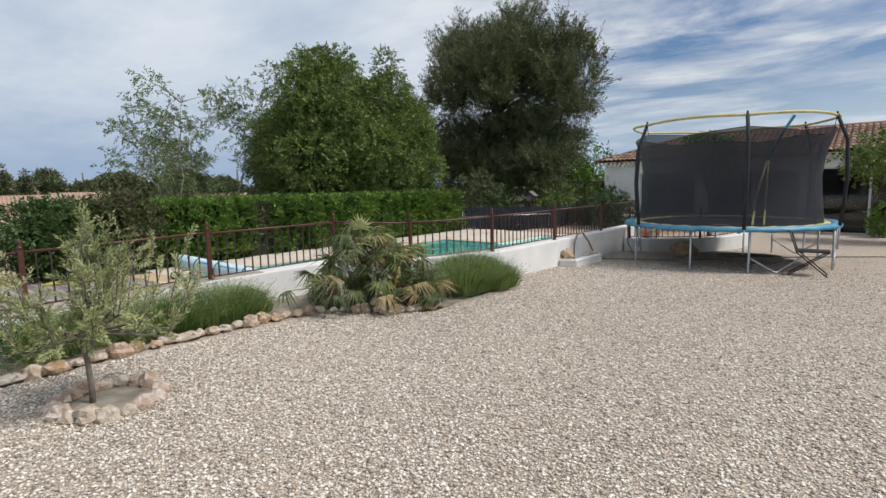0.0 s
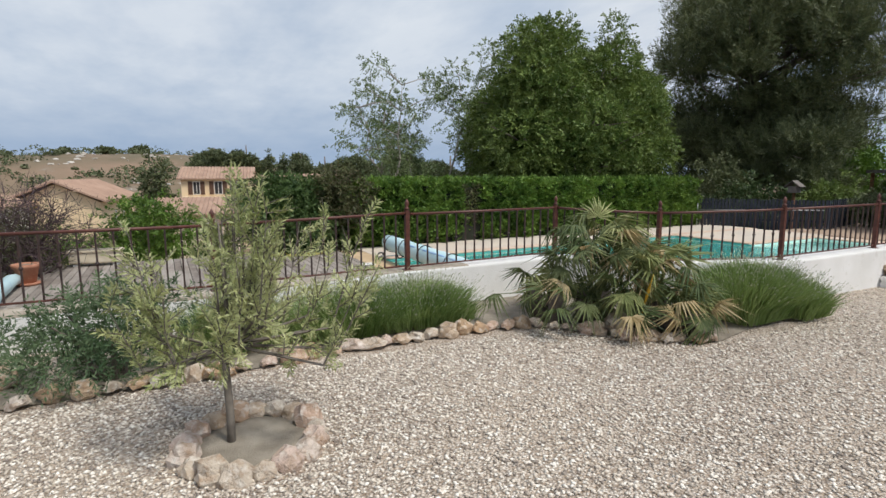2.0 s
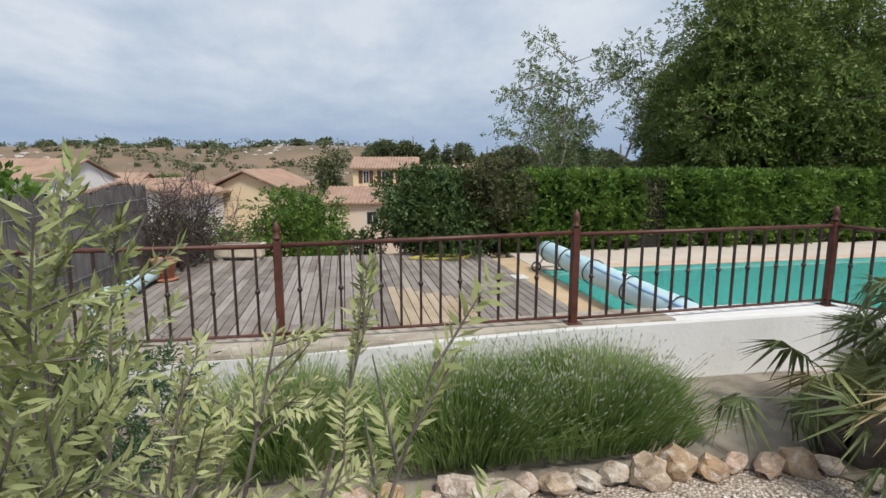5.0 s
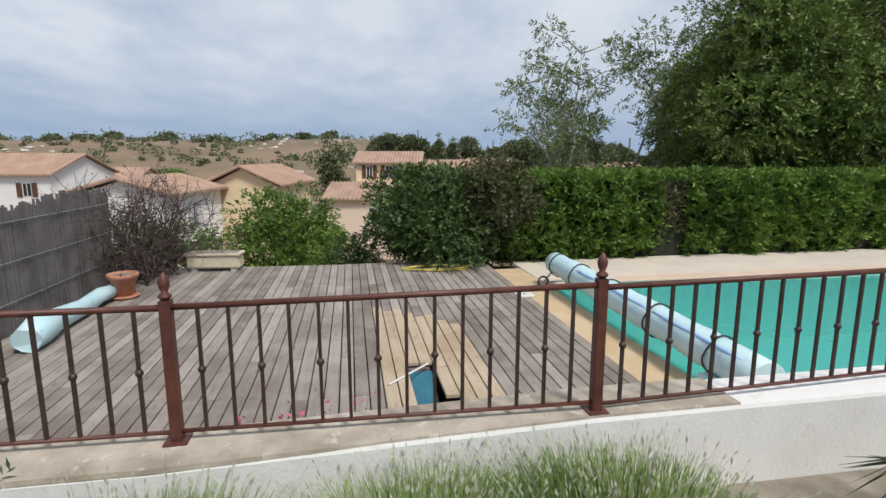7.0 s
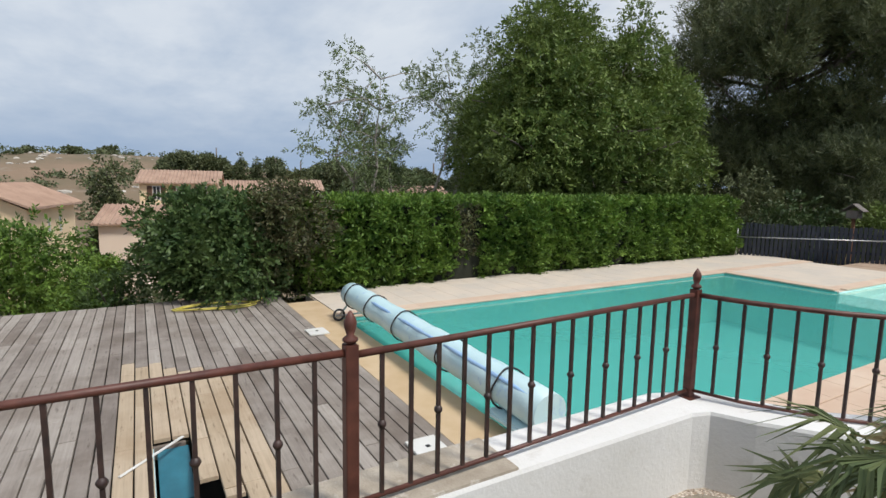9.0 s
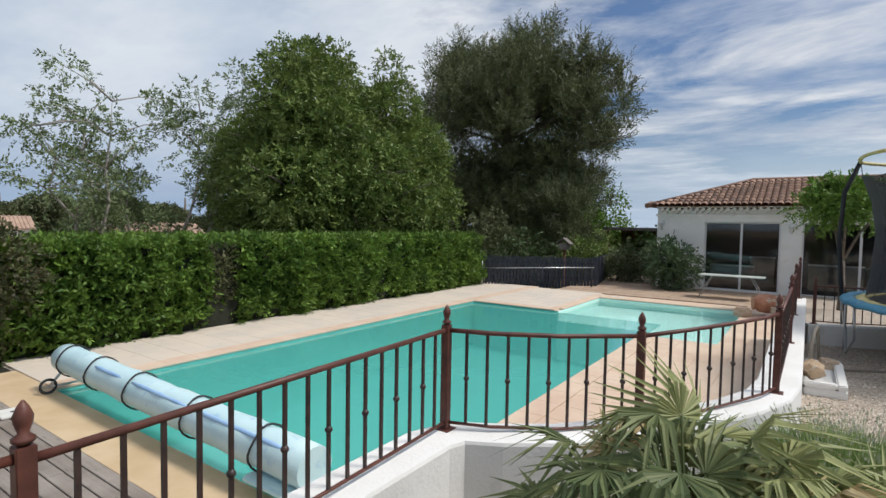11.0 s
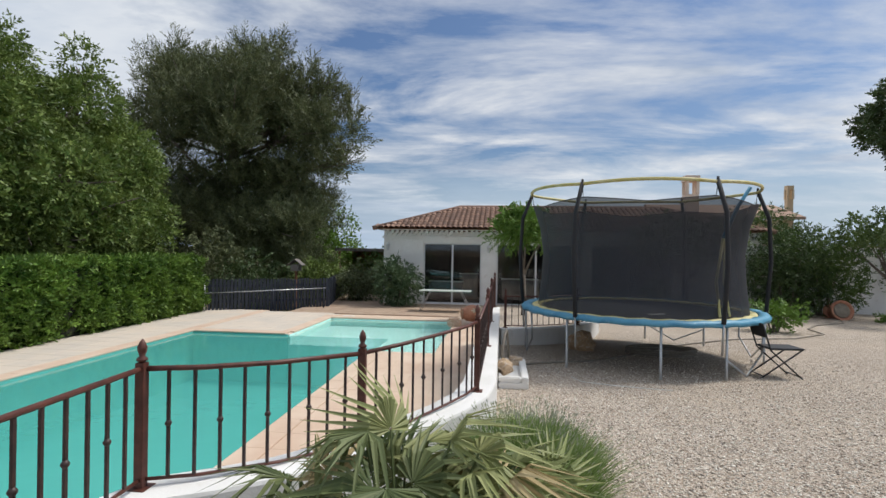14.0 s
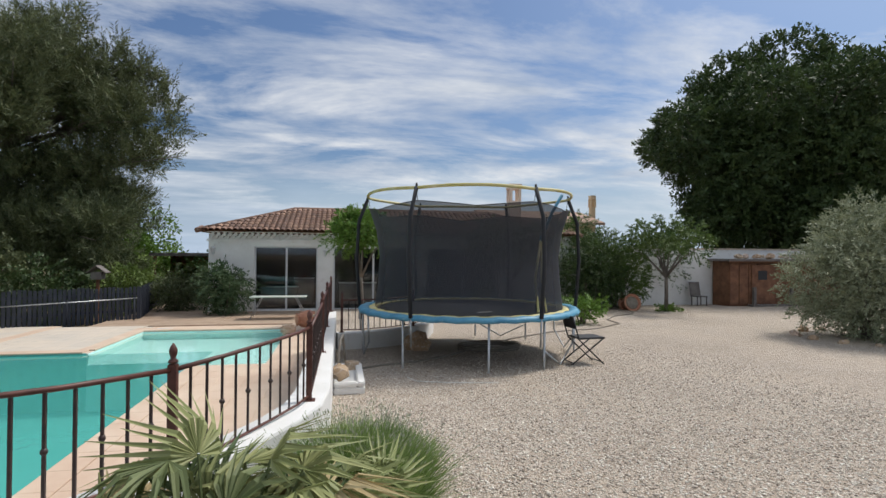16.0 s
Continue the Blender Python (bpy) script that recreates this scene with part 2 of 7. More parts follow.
M["shutter"] = material("pale_shutter", (0.55, 0.57, 0.58), 0.7)
M["brown_shutter"] = material("brown_shutter", (0.10, 0.05, 0.03), 0.7)
# near-black: shade inside the hedge and below the deck, put into the colour
M["core"] = material("shade_dark", None, 1.0, speckle((0.015, 0.018, 0.010), (0.03, 0.032, 0.02), 5.0, 60.0))
M["bark"] = material("bark", None, 0.95, speckle((0.10, 0.08, 0.065), (0.20, 0.17, 0.14), 9.0, 80.0), bump=0.02)
M["pale_bark"] = material("pale_bark", None, 0.9, speckle((0.28, 0.25, 0.22), (0.42, 0.39, 0.35), 7.0, 60.0), bump=0.01)
M["hedge"] = foliage("laurel_leaf", (0.034, 0.08, 0.012), (0.10, 0.19, 0.026), (0.22, 0.34, 0.06))
M["dark_bush"] = foliage("photinia_leaf", (0.028, 0.065, 0.018), (0.06, 0.12, 0.03), (0.12, 0.17, 0.05))
M["red_bush"] = foliage("bronze_leaf", (0.045, 0.06, 0.025), (0.15, 0.085, 0.055), (0.11, 0.14, 0.045))
M["broad"] = foliage("elm_leaf", (0.05, 0.09, 0.018), (0.13, 0.19, 0.04), (0.23, 0.30, 0.075))
# darker copy of the tree leaf; backlit shade is put into its colour
M["broad_shaded"] = foliage("shaded_tree_leaf", (0.022, 0.045, 0.014), (0.05, 0.085, 0.025), (0.09, 0.135, 0.045))
M["leaf_deep"] = foliage("deep_green_leaf", (0.03, 0.065, 0.015), (0.075, 0.13, 0.03), (0.14, 0.20, 0.05))
M["pine"] = foliage("pine_needle", (0.035, 0.05, 0.022), (0.10, 0.13, 0.05), (0.20, 0.22, 0.10))
M["birch"] = foliage("thin_tree_leaf", (0.10, 0.15, 0.06), (0.16, 0.22, 0.09), (0.23, 0.28, 0.13))
M["lime_leaf"] = foliage("bright_leaf", (0.07, 0.14, 0.02), (0.12, 0.23, 0.03), (0.2, 0.32, 0.06))
M["olive_leaf"] = foliage("olive_leaf", (0.20, 0.24, 0.08), (0.39, 0.43, 0.16), (0.58, 0.59, 0.32))
M["olive_pale"] = foliage("silver_leaf", (0.13, 0.15, 0.08), (0.24, 0.27, 0.15), (0.40, 0.43, 0.29))
M["lavender"] = foliage("lavender_leaf", (0.085, 0.16, 0.032), (0.20, 0.31, 0.075), (0.38, 0.46, 0.18))
M["lav_tip"] = foliage("lavender_bud", (0.34, 0.38, 0.24), (0.44, 0.46, 0.33), (0.52, 0.50, 0.40))
M["rosemary"] = foliage("grey_shrub_leaf", (0.035, 0.075, 0.03), (0.085, 0.14, 0.06), (0.16, 0.22, 0.11))
M["palm_leaf"] = foliage("palm_leaf", (0.04, 0.075, 0.025), (0.10, 0.15, 0.05), (0.24, 0.26, 0.11))
M["palm_yellow"] = foliage("young_palm_leaf", (0.11, 0.15, 0.045), (0.24, 0.28, 0.09), (0.42, 0.42, 0.19))
M["spear"] = material("yellow_spear", (0.62, 0.36, 0.03), 0.6)
M["palm_dry"] = foliage("dry_palm_leaf", (0.34, 0.24, 0.10), (0.46, 0.36, 0.18), (0.56, 0.47, 0.28))
M["pale_rock"] = material("pale_outcrop", None, 0.9, speckle((0.42, 0.38, 0.33), (0.60, 0.56, 0.50), 0.8, 6.0))
M["scrub"] = foliage("scrub_leaf", (0.06, 0.08, 0.035), (0.11, 0.14, 0.06), (0.18, 0.20, 0.10))
M["reed"] = material("reed_screen", None, 0.9, speckle((0.085, 0.078, 0.075), (0.14, 0.128, 0.125), 3.0, 60.0), bump=0.01)
M["fence_dark"] = material("dark_blue_fence", None, 0.7, speckle((0.018, 0.024, 0.038), (0.035, 0.042, 0.06), 5.0, 60.0))
M["petal"] = material("pink_petal", (0.60, 0.12, 0.22), 0.6)
M["hose_yellow"] = material("yellow_hose", (0.55, 0.47, 0.10), 0.5)
M["hose_grey"] = material("grey_hose", (0.25, 0.22, 0.18), 0.7)
M["black_metal"] = material("black_paint", (0.018, 0.018, 0.02), 0.4)
M["brown_wood"] = material("brown_wood", None, 0.75, speckle((0.14, 0.06, 0.03), (0.24, 0.11, 0.055), 4.0, 60.0), bump=0.004)
M["grey_wood"] = material("grey_wood", None, 0.85, speckle((0.13, 0.11, 0.10), (0.20, 0.18, 0.16), 4.0, 60.0), bump=0.004)
# near-black so that unlit rooms and the pit get their shade from colour
M["room_shade"] = material("shaded_interior", None, 0.9, speckle((0.018, 0.017, 0.016), (0.035, 0.032, 0.03), 2.0))
M["aluminium"] = material("window_aluminium", (0.62, 0.63, 0.64), 0.4)
M["terrain"] = material("dry_grassland", None, 0.95, speckle((0.25, 0.17, 0.11), (0.15, 0.12, 0.07), 0.05, 1.5, (0.26, 0.22, 0.17)), bump=0.1)
M["lane"] = material("pale_lane", None, 0.9, speckle((0.45, 0.40, 0.33), (0.5, 0.45, 0.38), 0.5))


def see_through(name, colour, rough, mixture):
    m = bpy.data.materials.new(name)
    m.use_nodes = True
    n = Nodes(m.node_tree)
    p = n.n("ShaderNodeBsdfPrincipled", {"Base Color": (*colour, 1), "Roughness": rough})
    t = n.n("ShaderNodeBsdfTransparent")
    s = n.n("ShaderNodeMixShader", {0: mixture, 1: t.outputs[0], 2: p.outputs[0]})
    n.n("ShaderNodeOutputMaterial", {0: s.outputs[0]})
    return m


M["net"] = see_through("net_mesh", (0.02, 0.022, 0.03), 0.7, 0.80)
gm = bpy.data.materials.new("window_glass")
gm.use_nodes = True
gn = Nodes(gm.node_tree)
gp = gn.n("ShaderNodeBsdfPrincipled", {"Base Color": (0.9, 0.95, 0.95, 1), "Roughness": 0.02, "Transmission Weight": 1.0, "IOR": 1.45})
gn.n("ShaderNodeOutputMaterial", {0: gp.outputs[0]})
M["glass"] = gm
wm = bpy.data.materials.new("pool_water")
wm.use_nodes = True
wn = Nodes(wm.node_tree)
wb = wn.n("ShaderNodeBump", {"Height": wn.noise(3.0, geo(wn), 4.0), "Strength": 0.25, "Distance": 0.02})
wt = wn.n("ShaderNodeBsdfTransparent", {0: (0.86, 0.98, 0.97, 1)})
wg = wn.n("ShaderNodeBsdfGlossy", {"Color": (1, 1, 1, 1), "Roughness": 0.03, "Normal": wb.outputs[0]})
wf = wn.n("ShaderNodeFresnel", {"IOR": 1.33, "Normal": wb.outputs[0]})
wd = wn.n("ShaderNodeBsdfDiffuse", {"Color": wn.mix(wn.noise(0.35, geo(wn), 3.0), (0.085, 0.43, 0.39), (0.11, 0.50, 0.45))})
wc = wn.n("ShaderNodeMixShader", {0: 0.62, 1: wt.outputs[0], 2: wd.outputs[0]})
ws = wn.n("ShaderNodeMixShader", {0: wf.outputs[0], 1: wc.outputs[0], 2: wg.outputs[0]})
wn.n("ShaderNodeOutputMaterial", {0: ws.outputs[0]})
M["water"] = wm
wm = wm.copy()
wm.name = "shallow_water"
next(x for x in wm.node_tree.nodes if x.type == "MIX_SHADER" and x.inputs[0].default_value > 0.6).inputs[0].default_value = 0.12
M["water_shallow"] = wm


# ---------- builders ----------
def mesh(name, verts, faces, mat, smooth=False):
    me = bpy.data.meshes.new(name)
    me.from_pydata([tuple(v) for v in verts], [], faces)
    me.materials.append(mat)
    if smooth:
        me.polygons.foreach_set("use_smooth", [True] * len(faces))
    me.update()
    return me


def place(name, me, parent=None, m=None, label=""):
    ob = new(name, me)
    if parent is not None:
        ob.parent = parent
    if m is not None:
        ob.matrix_basis = m
    return tagged(ob, label)


def thing(name, label, category, m=None, group="", kind=""):
    ob = new(name)
    ob.empty_display_size = 0.1
    if m is not None:
        ob.matrix_basis = m
    return tagged(ob, label, category, group, kind)


def add_box(bm, x0, x1, y0, y1, z0, z1, bevel=0.0):
    r = bmesh.ops.create_cube(bm, size=1, matrix=Matrix.Translation(((x0 + x1) / 2, (y0 + y1) / 2, (z0 + z1) / 2)) @ Matrix.Diagonal((x1 - x0, y1 - y0, z1 - z0, 1)))
    if bevel:
        es = list({e for v in r["verts"] for e in v.link_edges})
        bmesh.ops.bevel(bm, geom=es, offset=bevel, segments=2, affect="EDGES")


def add_tube(bm, pts, radii, sides=8, caps=True):
    """A tapered tube through points."""
    rings, n = [], len(pts)
    pts = [Vector(p) for p in pts]
    if isinstance(radii, (int, float)):
        radii = [radii] * n
    ref = None
    for i, p in enumerate(pts):
        d = (pts[min(i + 1, n - 1)] - pts[max(i - 1, 0)]).normalized()
        if ref is None:
            ref = Vector((0, 0, 1)) if abs(d.z) < 0.9 else Vector((1, 0, 0))
        s = d.cross(ref).normalized()
        ref = s.cross(d).normalized()
        rings.append([bm.verts.new(p + radii[i] * (math.cos(a) * s + math.sin(a) * ref)) for a in [2 * math.pi * k / sides for k in range(sides)]])
    for a, b in zip(rings, rings[1:]):
        for k in range(sides):
            f = bm.faces.new((a[k], a[(k + 1) % sides], b[(k + 1) % sides], b[k]))
            f.smooth = sides > 5
    if caps:
        bm.faces.new(rings[0][::-1]), bm.faces.new(rings[-1])


def add_lathe(bm, profile, sides=16, at=(0, 0, 0)):
    """profile: (radius, height) from bottom to top."""
    rings = [[bm.verts.new((at[0] + r * math.cos(2 * math.pi * k / sides), at[1] + r * math.sin(2 * math.pi * k / sides), at[2] + z)) for k in range(sides)] for r, z in profile]
    for a, b in zip(rings, rings[1:]):
        for k in range(sides):
            bm.faces.new((a[k], a[(k + 1) % sides], b[(k + 1) % sides], b[k])).smooth = True
    bm.faces.new(rings[0][::-1]), bm.faces.new(rings[-1])


def done(bm, name, mat):
    me = bpy.data.meshes.new(name)
    bmesh.ops.recalc_face_normals(bm, faces=bm.faces)
    bm.to_mesh(me)
    bm.free()
    me.materials.append(mat)
    return me


def part(name, bm, mat, parent, label="", m=None):
    return place(name, done(bm, name, mat), parent, m, label)


def box_part(name, dims, mat, parent, label="", bevel=0.004, m=None):
    bm = bmesh.new()
    add_box(bm, *dims, bevel)
    return part(name, bm, mat, parent, label, m)


def solid(name, bm, mat, kind="structure", label="", category=""):
    return tagged(new(name, done(bm, name, mat)), label, category, "", kind)


def leaf_mesh(name, c, size, mat, rng, ratio=0.45, up=0.0, normals=None):
    """A leaf of four corners at every place in c, each turned its own way."""
    n = len(c)
    a = rng.normal(size=(n, 3))
    if normals is not None:
        a = a * 0.7 + np.cross(normals, rng.normal(size=(n, 3)))
    a[:, 2] += up
    a /= np.linalg.norm(a, axis=1)[:, None]
    b = np.cross(a, rng.normal(size=(n, 3)) if normals is None else normals + rng.normal(size=(n, 3)) * 0.5)
    b /= np.linalg.norm(b, axis=1)[:, None] + 1e-9
    s = size * rng.uniform(0.6, 1.35, (n, 1))
    v = np.stack([c - a * s / 2, c + b * s * ratio / 2, c + a * s / 2, c - b * s * ratio / 2], 1).reshape(-1, 3)
    return quads(name, v, mat)


def quads(name, v, mat):
    """A mesh of loose four-cornered faces, four rows of v each."""
    n = len(v) // 4
    me = bpy.data.meshes.new(name)
    me.vertices.add(4 * n)
    me.vertices.foreach_set("co", v.astype(np.float32).ravel())
    me.loops.add(4 * n)
    me.loops.foreach_set("vertex_index", np.arange(4 * n, dtype=np.int32))
    me.polygons.add(n)
    me.polygons.foreach_set("loop_start", np.arange(n, dtype=np.int32) * 4)
    me.materials.append(mat)
    me.update(calc_edges=True)
    me.validate()
    return me


def spray_mesh(name, c, normals, length, per, leaf, width, mat, rg, out=1.0, lift=0.3, droop=0.25, loose=0.6):
    """Leaves set in pairs along short twigs that start at c and point outwards; every twig is one spray."""
    n = len(c)
    a = normals * out + rg.normal(size=(n, 3)) * loose
    a[:, 2] += lift
    a /= np.linalg.norm(a, axis=1)[:, None] + 1e-9
    s = np.cross(a, rg.normal(size=(n, 3)))
    s /= np.linalg.norm(s, axis=1)[:, None] + 1e-9
    L = length * rg.uniform(0.55, 1.3, (n, 1))
    u = np.tile(np.linspace(0.08, 1.0, per), n)[:, None]
    a, s, L, c = (np.repeat(q, per, 0) for q in (a, s, L, c))
    side = np.tile(np.where(np.arange(per) % 2, 1.0, -1.0), n)[:, None]
    p = c + a * L * u
    p[:, 2] -= (droop * L * u ** 2)[:, 0]
    d = a * (0.45 + 0.8 * u) + s * side * 0.9 + rg.normal(size=p.shape) * 0.35
    d[:, 2] -= droop * 0.6
    d /= np.linalg.norm(d, axis=1)[:, None] + 1e-9
    b = np.cross(d, rg.normal(size=p.shape) * 0.7 + np.cross(a, s))
    b /= np.linalg.norm(b, axis=1)[:, None] + 1e-9
    k = leaf * rg.uniform(0.65, 1.25, (len(p), 1))
    w_ = width * rg.uniform(0.7, 1.2, (len(p), 1)) / 2
    v = np.stack([p, p + d * k * 0.45 + b * w_, p + d * k, p + d * k * 0.45 - b * w_], 1).reshape(-1, 3)
    return quads(name, v, mat)


def ground_z(y):
    """The yard falls gently towards the house."""
    return -0.018 * min(max(y - 2.0, 0.0), 22.0)

# ---------- ground and walls ----------
DECK, TOP = -0.47, 0.41
rng = np.random.default_rng(3)


def sheet(name, outline, z, mat, depth=0.2, kind="structure", label="", category=""):
    """A slab with its top at z (a number or a function of x, y)."""
    bm = bmesh.new()
    zz = z if callable(z) else (lambda x, y: z)
    a = [bm.verts.new((x, y, zz(x, y))) for x, y in outline]
    b = [bm.verts.new((x, y, zz(x, y) - depth)) for x, y in outline]
    bm.faces.new(a), bm.faces.new(b[::-1])
    for k in range(len(a)):
        bm.faces.new((a[k - 1], b[k - 1], b[k], a[k]))
    return solid(name, bm, mat, kind, label, category)


def yard():
    """Gravel yard, falling gently, and the bank down to the valley with the far hill: one sheet each."""
    xs, ys = np.concatenate([[-5.15], np.arange(-4.0, 24.1, 1.0)]), np.concatenate([np.arange(-14, 2, 4.0), np.arange(2, 25, 1.0)])
    v = [(x, y, ground_z(y)) for y in ys for x in xs]
    n = len(xs)
    f = [(j * n + i, j * n + i + 1, (j + 1) * n + i + 1, (j + 1) * n + i) for j in range(len(ys) - 1) for i in range(n - 1)]
    tagged(new("ground", mesh("ground", v, f, M["gravel"], True)), kind="structure")
    near = [(-6.85, -14, 0), (-5.15, -14, 0), (-5.15, 2, 0), (-5.15, 8.6, ground_z(8.6)), (-5.4, 8.0, ground_z(8)), (-6.3, 6.2, -0.07), (-6.85, 5.8, ground_z(5.7)), (-6.85, 2, 0)]
    tagged(new("ground", mesh("ground", near, [(0, 1, 2, 7), (2, 3, 4, 5, 6, 7)], M["gravel"])), kind="structure")
    # valley and hill
    xs, ys = np.unique(np.concatenate([np.arange(-420, -60, 12.0), np.arange(-60, 61, 4.0), np.arange(60, 301, 20.0), [-15.7, -15.4]])), np.arange(-260, 320, 10.0)
    v = []
    for y in ys:
        for x in xs:
            d = max(0.0, -x - 17)
            z = -0.75 - 6.2 * min(d / 22, 1.0)
            hill = max(0.0, min(1.0, (d - 60) / 120))
            z += hill * hill * (3 - 2 * hill) * (14.6 + 3.0 * noise.noise(Vector((x / 60, y / 50, 0)))) * max(0.0, min(1.0, (110 - y) / 90))
            if x < -60:
                z += 0.8 * noise.noise(Vector((x / 14, y / 14, 3)))
            v.append((x, y, z if x < -15.5 else -3.0))
    n = len(xs)
    f = [(j * n + i, j * n + i + 1, (j + 1) * n + i + 1, (j + 1) * n + i) for j in range(len(ys) - 1) for i in range(n - 1)]
    tagged(new("ground", mesh("ground", v, f, M["terrain"], True)), kind="structure")
    far = [(-4500, -4500, -9), (4500, -4500, -9), (4500, 4500, -9), (-4500, 4500, -9)]
    tagged(new("backdrop", mesh("backdrop", far, [(0, 1, 2, 3)], M["terrain"])), kind="structure")


yard()

# outer face of the low wall, then its straight run towards the house
CURVE = [(-6.95, -0.55), (-6.935, 1.4), (-6.93, 2.5), (-6.93, 3.5), (-6.935, 4.3), (-6.94, 5.6), (-6.86, 5.82), (-6.62, 5.96), (-6.3, 6.2), (-5.97, 6.58), (-5.68, 7.05), (-5.42, 7.55), (-5.25, 8.0), (-5.19, 8.5), (-5.19, 10.5), (-5.19, 13.0), (-5.19, 15.6)]
RING = [(-5.0, 14.25), (-4.4, 14.35), (-3.85, 14.6), (-3.3, 15.05), (-2.95, 15.7), (-2.72, 16.5), (-2.7, 17.6)]


def ribbon(bm, path, half, z0, z1, rim=0.86):
    """A wall of even thickness along a path in plan."""
    p = [Vector((x, y, 0)) for x, y in path]
    rows = []
    for i, q in enumerate(p):
        d = (p[min(i + 1, len(p) - 1)] - p[max(i - 1, 0)]).normalized()
        s = Vector((-d.y, d.x, 0)) * half
        t = z1(q.y) if callable(z1) else z1
        rows.append([bm.verts.new((*(q + s).xy, z0)), bm.verts.new((*(q + s).xy, t - 0.02)), bm.verts.new((*(q + s * rim).xy, t)), bm.verts.new((*(q - s * rim).xy, t)), bm.verts.new((*(q - s).xy, t - 0.02)), bm.verts.new((*(q - s).xy, z0))])
    for a, b in zip(rows, rows[1:]):
        for k in range(6):
            bm.faces.new((a[k], b[k], b[(k + 1) % 6], a[(k + 1) % 6]))
    bm.faces.new(rows[0]), bm.faces.new(rows[-1][::-1])


def top_at(y):
    """The low wall's top rises a little from its near end."""
    return 0.35 + 0.065 * min(max((y - 1.4) / 2.1, 0.0), 1.0)


for nm, path, half, z1 in (("wall_pool", CURVE, 0.17, top_at), ("wall_ring", RING, 0.14, 0.12)):
    b = bmesh.new()
    ribbon(b, path, half, -1.0, z1, 0.95)
    solid(nm, b, M["white_render"])
b = bmesh.new()
ribbon(b, [(-6.95, -0.55), (-6.935, 1.4), (-6.935, 2.5), (-6.935, 3.5), (-6.94, 4.3)], 0.168, TOP - 0.2, lambda y: top_at(y) + 0.012, 0.97)
solid("trim", b, M["bare_top"])

# pool basin, its water and what lies round it
PX0, PX1, PY0, PY1 = -13.05, -7.8, 5.62, 16.1
b = bmesh.new()
add_box(b, PX0 - 0.2, PX1 + 0.2, PY0 - 0.2, 19.6, DECK - 1.45, DECK - 1.3)
solid("pool_floor", b, M["liner"])
for x0, x1, y0, y1 in ((PX0 - 0.2, PX0, PY0 - 0.2, PY1 + 0.2), (PX1, PX1 + 0.2, PY0 - 0.2, 14.4), (PX0, PX1, PY0 - 0.2, PY0), (PX0, -10.44, PY1 - 0.01, PY1 + 0.2)):
    b = bmesh.new()
    add_box(b, x0, x1, y0, y1, DECK - 1.75, DECK - 0.032)
    solid("pool_wall", b, M["liner"])
b = bmesh.new()
add_box(b, -10.4, -6.4, 16.0, 19.4, DECK - 1.75, DECK - 0.27)
add_box(b, -7.79, -6.4, 14.4, 16.0, DECK - 1.75, DECK - 0.27)
solid("pool_step", b, M["liner_step"])
b = bmesh.new()
add_box(b, -10.42, -10.4, 16.1, 19.4, DECK - 0.27, DECK - 0.04)
add_box(b, -10.42, -6.4, 19.38, 19.4, DECK - 0.27, DECK - 0.04)
add_box(b, -6.42, -6.4, 14.4, 19.38, DECK - 0.27, DECK - 0.04)
solid("pool_wall", b, M["liner_step"])
WZ = DECK - 0.062
me = mesh("water", [(PX0, PY0, WZ), (PX1, PY0, WZ), (PX1, 14.4, WZ), (PX1, PY1, WZ), (PX0, PY1, WZ)], [(0, 1, 2, 3, 4)], M["water"])
water = tagged(new("pool_water", me), "still turquoise pool water in the long swimming pool", "water", kind="structure")
water.visible_shadow = False
me = mesh("water", [(PX1, 14.4, WZ), (-6.42, 14.4, WZ), (-6.42, 19.38, WZ), (-10.41, 19.38, WZ), (-10.41, PY1, WZ), (PX1, PY1, WZ)], [(0, 1, 2, 3, 4, 5)], M["water_shallow"])
water = tagged(new("pool_water", me), "pale shallow pool water over the broad step", "water", kind="structure")
water.visible_shadow = False

POOL = [(PX0, PY0), (PX1, PY0), (PX1, 14.4), (-6.4, 14.4), (-6.4, 19.4), (-10.42, 19.4), (-10.42, PY1), (PX0, PY1)]


def slab(name, x0, x1, y0, y1, z1, mat, thick=0.12):
    bb = bmesh.new()
    add_box(bb, x0, x1, y0, y1, z1 - thick, z1, 0.006)
    return solid(name, bb, mat)


slab("coping_base", -15.2, PX0, 5.62, 20.4, DECK - 0.03, M["paving"], 0.5)
slab("coping_base", PX0, -10.42, PY1, 20.4, DECK - 0.03, M["paving"], 0.5)
slab("coping_base", PX1, -5.2, 5.62, 14.4, DECK - 0.03, M["coping"], 0.5)
slab("coping_base", -6.4, -5.2, 14.4, 20.4, DECK - 0.03, M["coping"], 0.5)
slab("coping_base", -10.42, -6.4, 19.4, 20.4, DECK - 0.03, M["coping"], 0.5)
slab("trim", -14.4, PX1, 5.05, 5.62, DECK + 0.003, M["strip"], 0.3)
# near-black base whose colour gives the shade in the board gaps
b = bmesh.new()
for x0, x1, y0, y1 in ((-15.6, -9.83, -3.0, 5.04), (-8.44, -7.1, -3.0, 5.04), (-9.83, -8.44, -3.0, 2.79), (-9.83, -8.44, 3.41, 5.04)):
    add_box(b, x0, x1, y0, y1, DECK - 0.5, DECK - 0.07)
solid("floor", b, M["core"])
slab("pavement", -7.9, -7.1, 5.05, 5.6, DECK - 0.01, M["white_render"], 0.3)


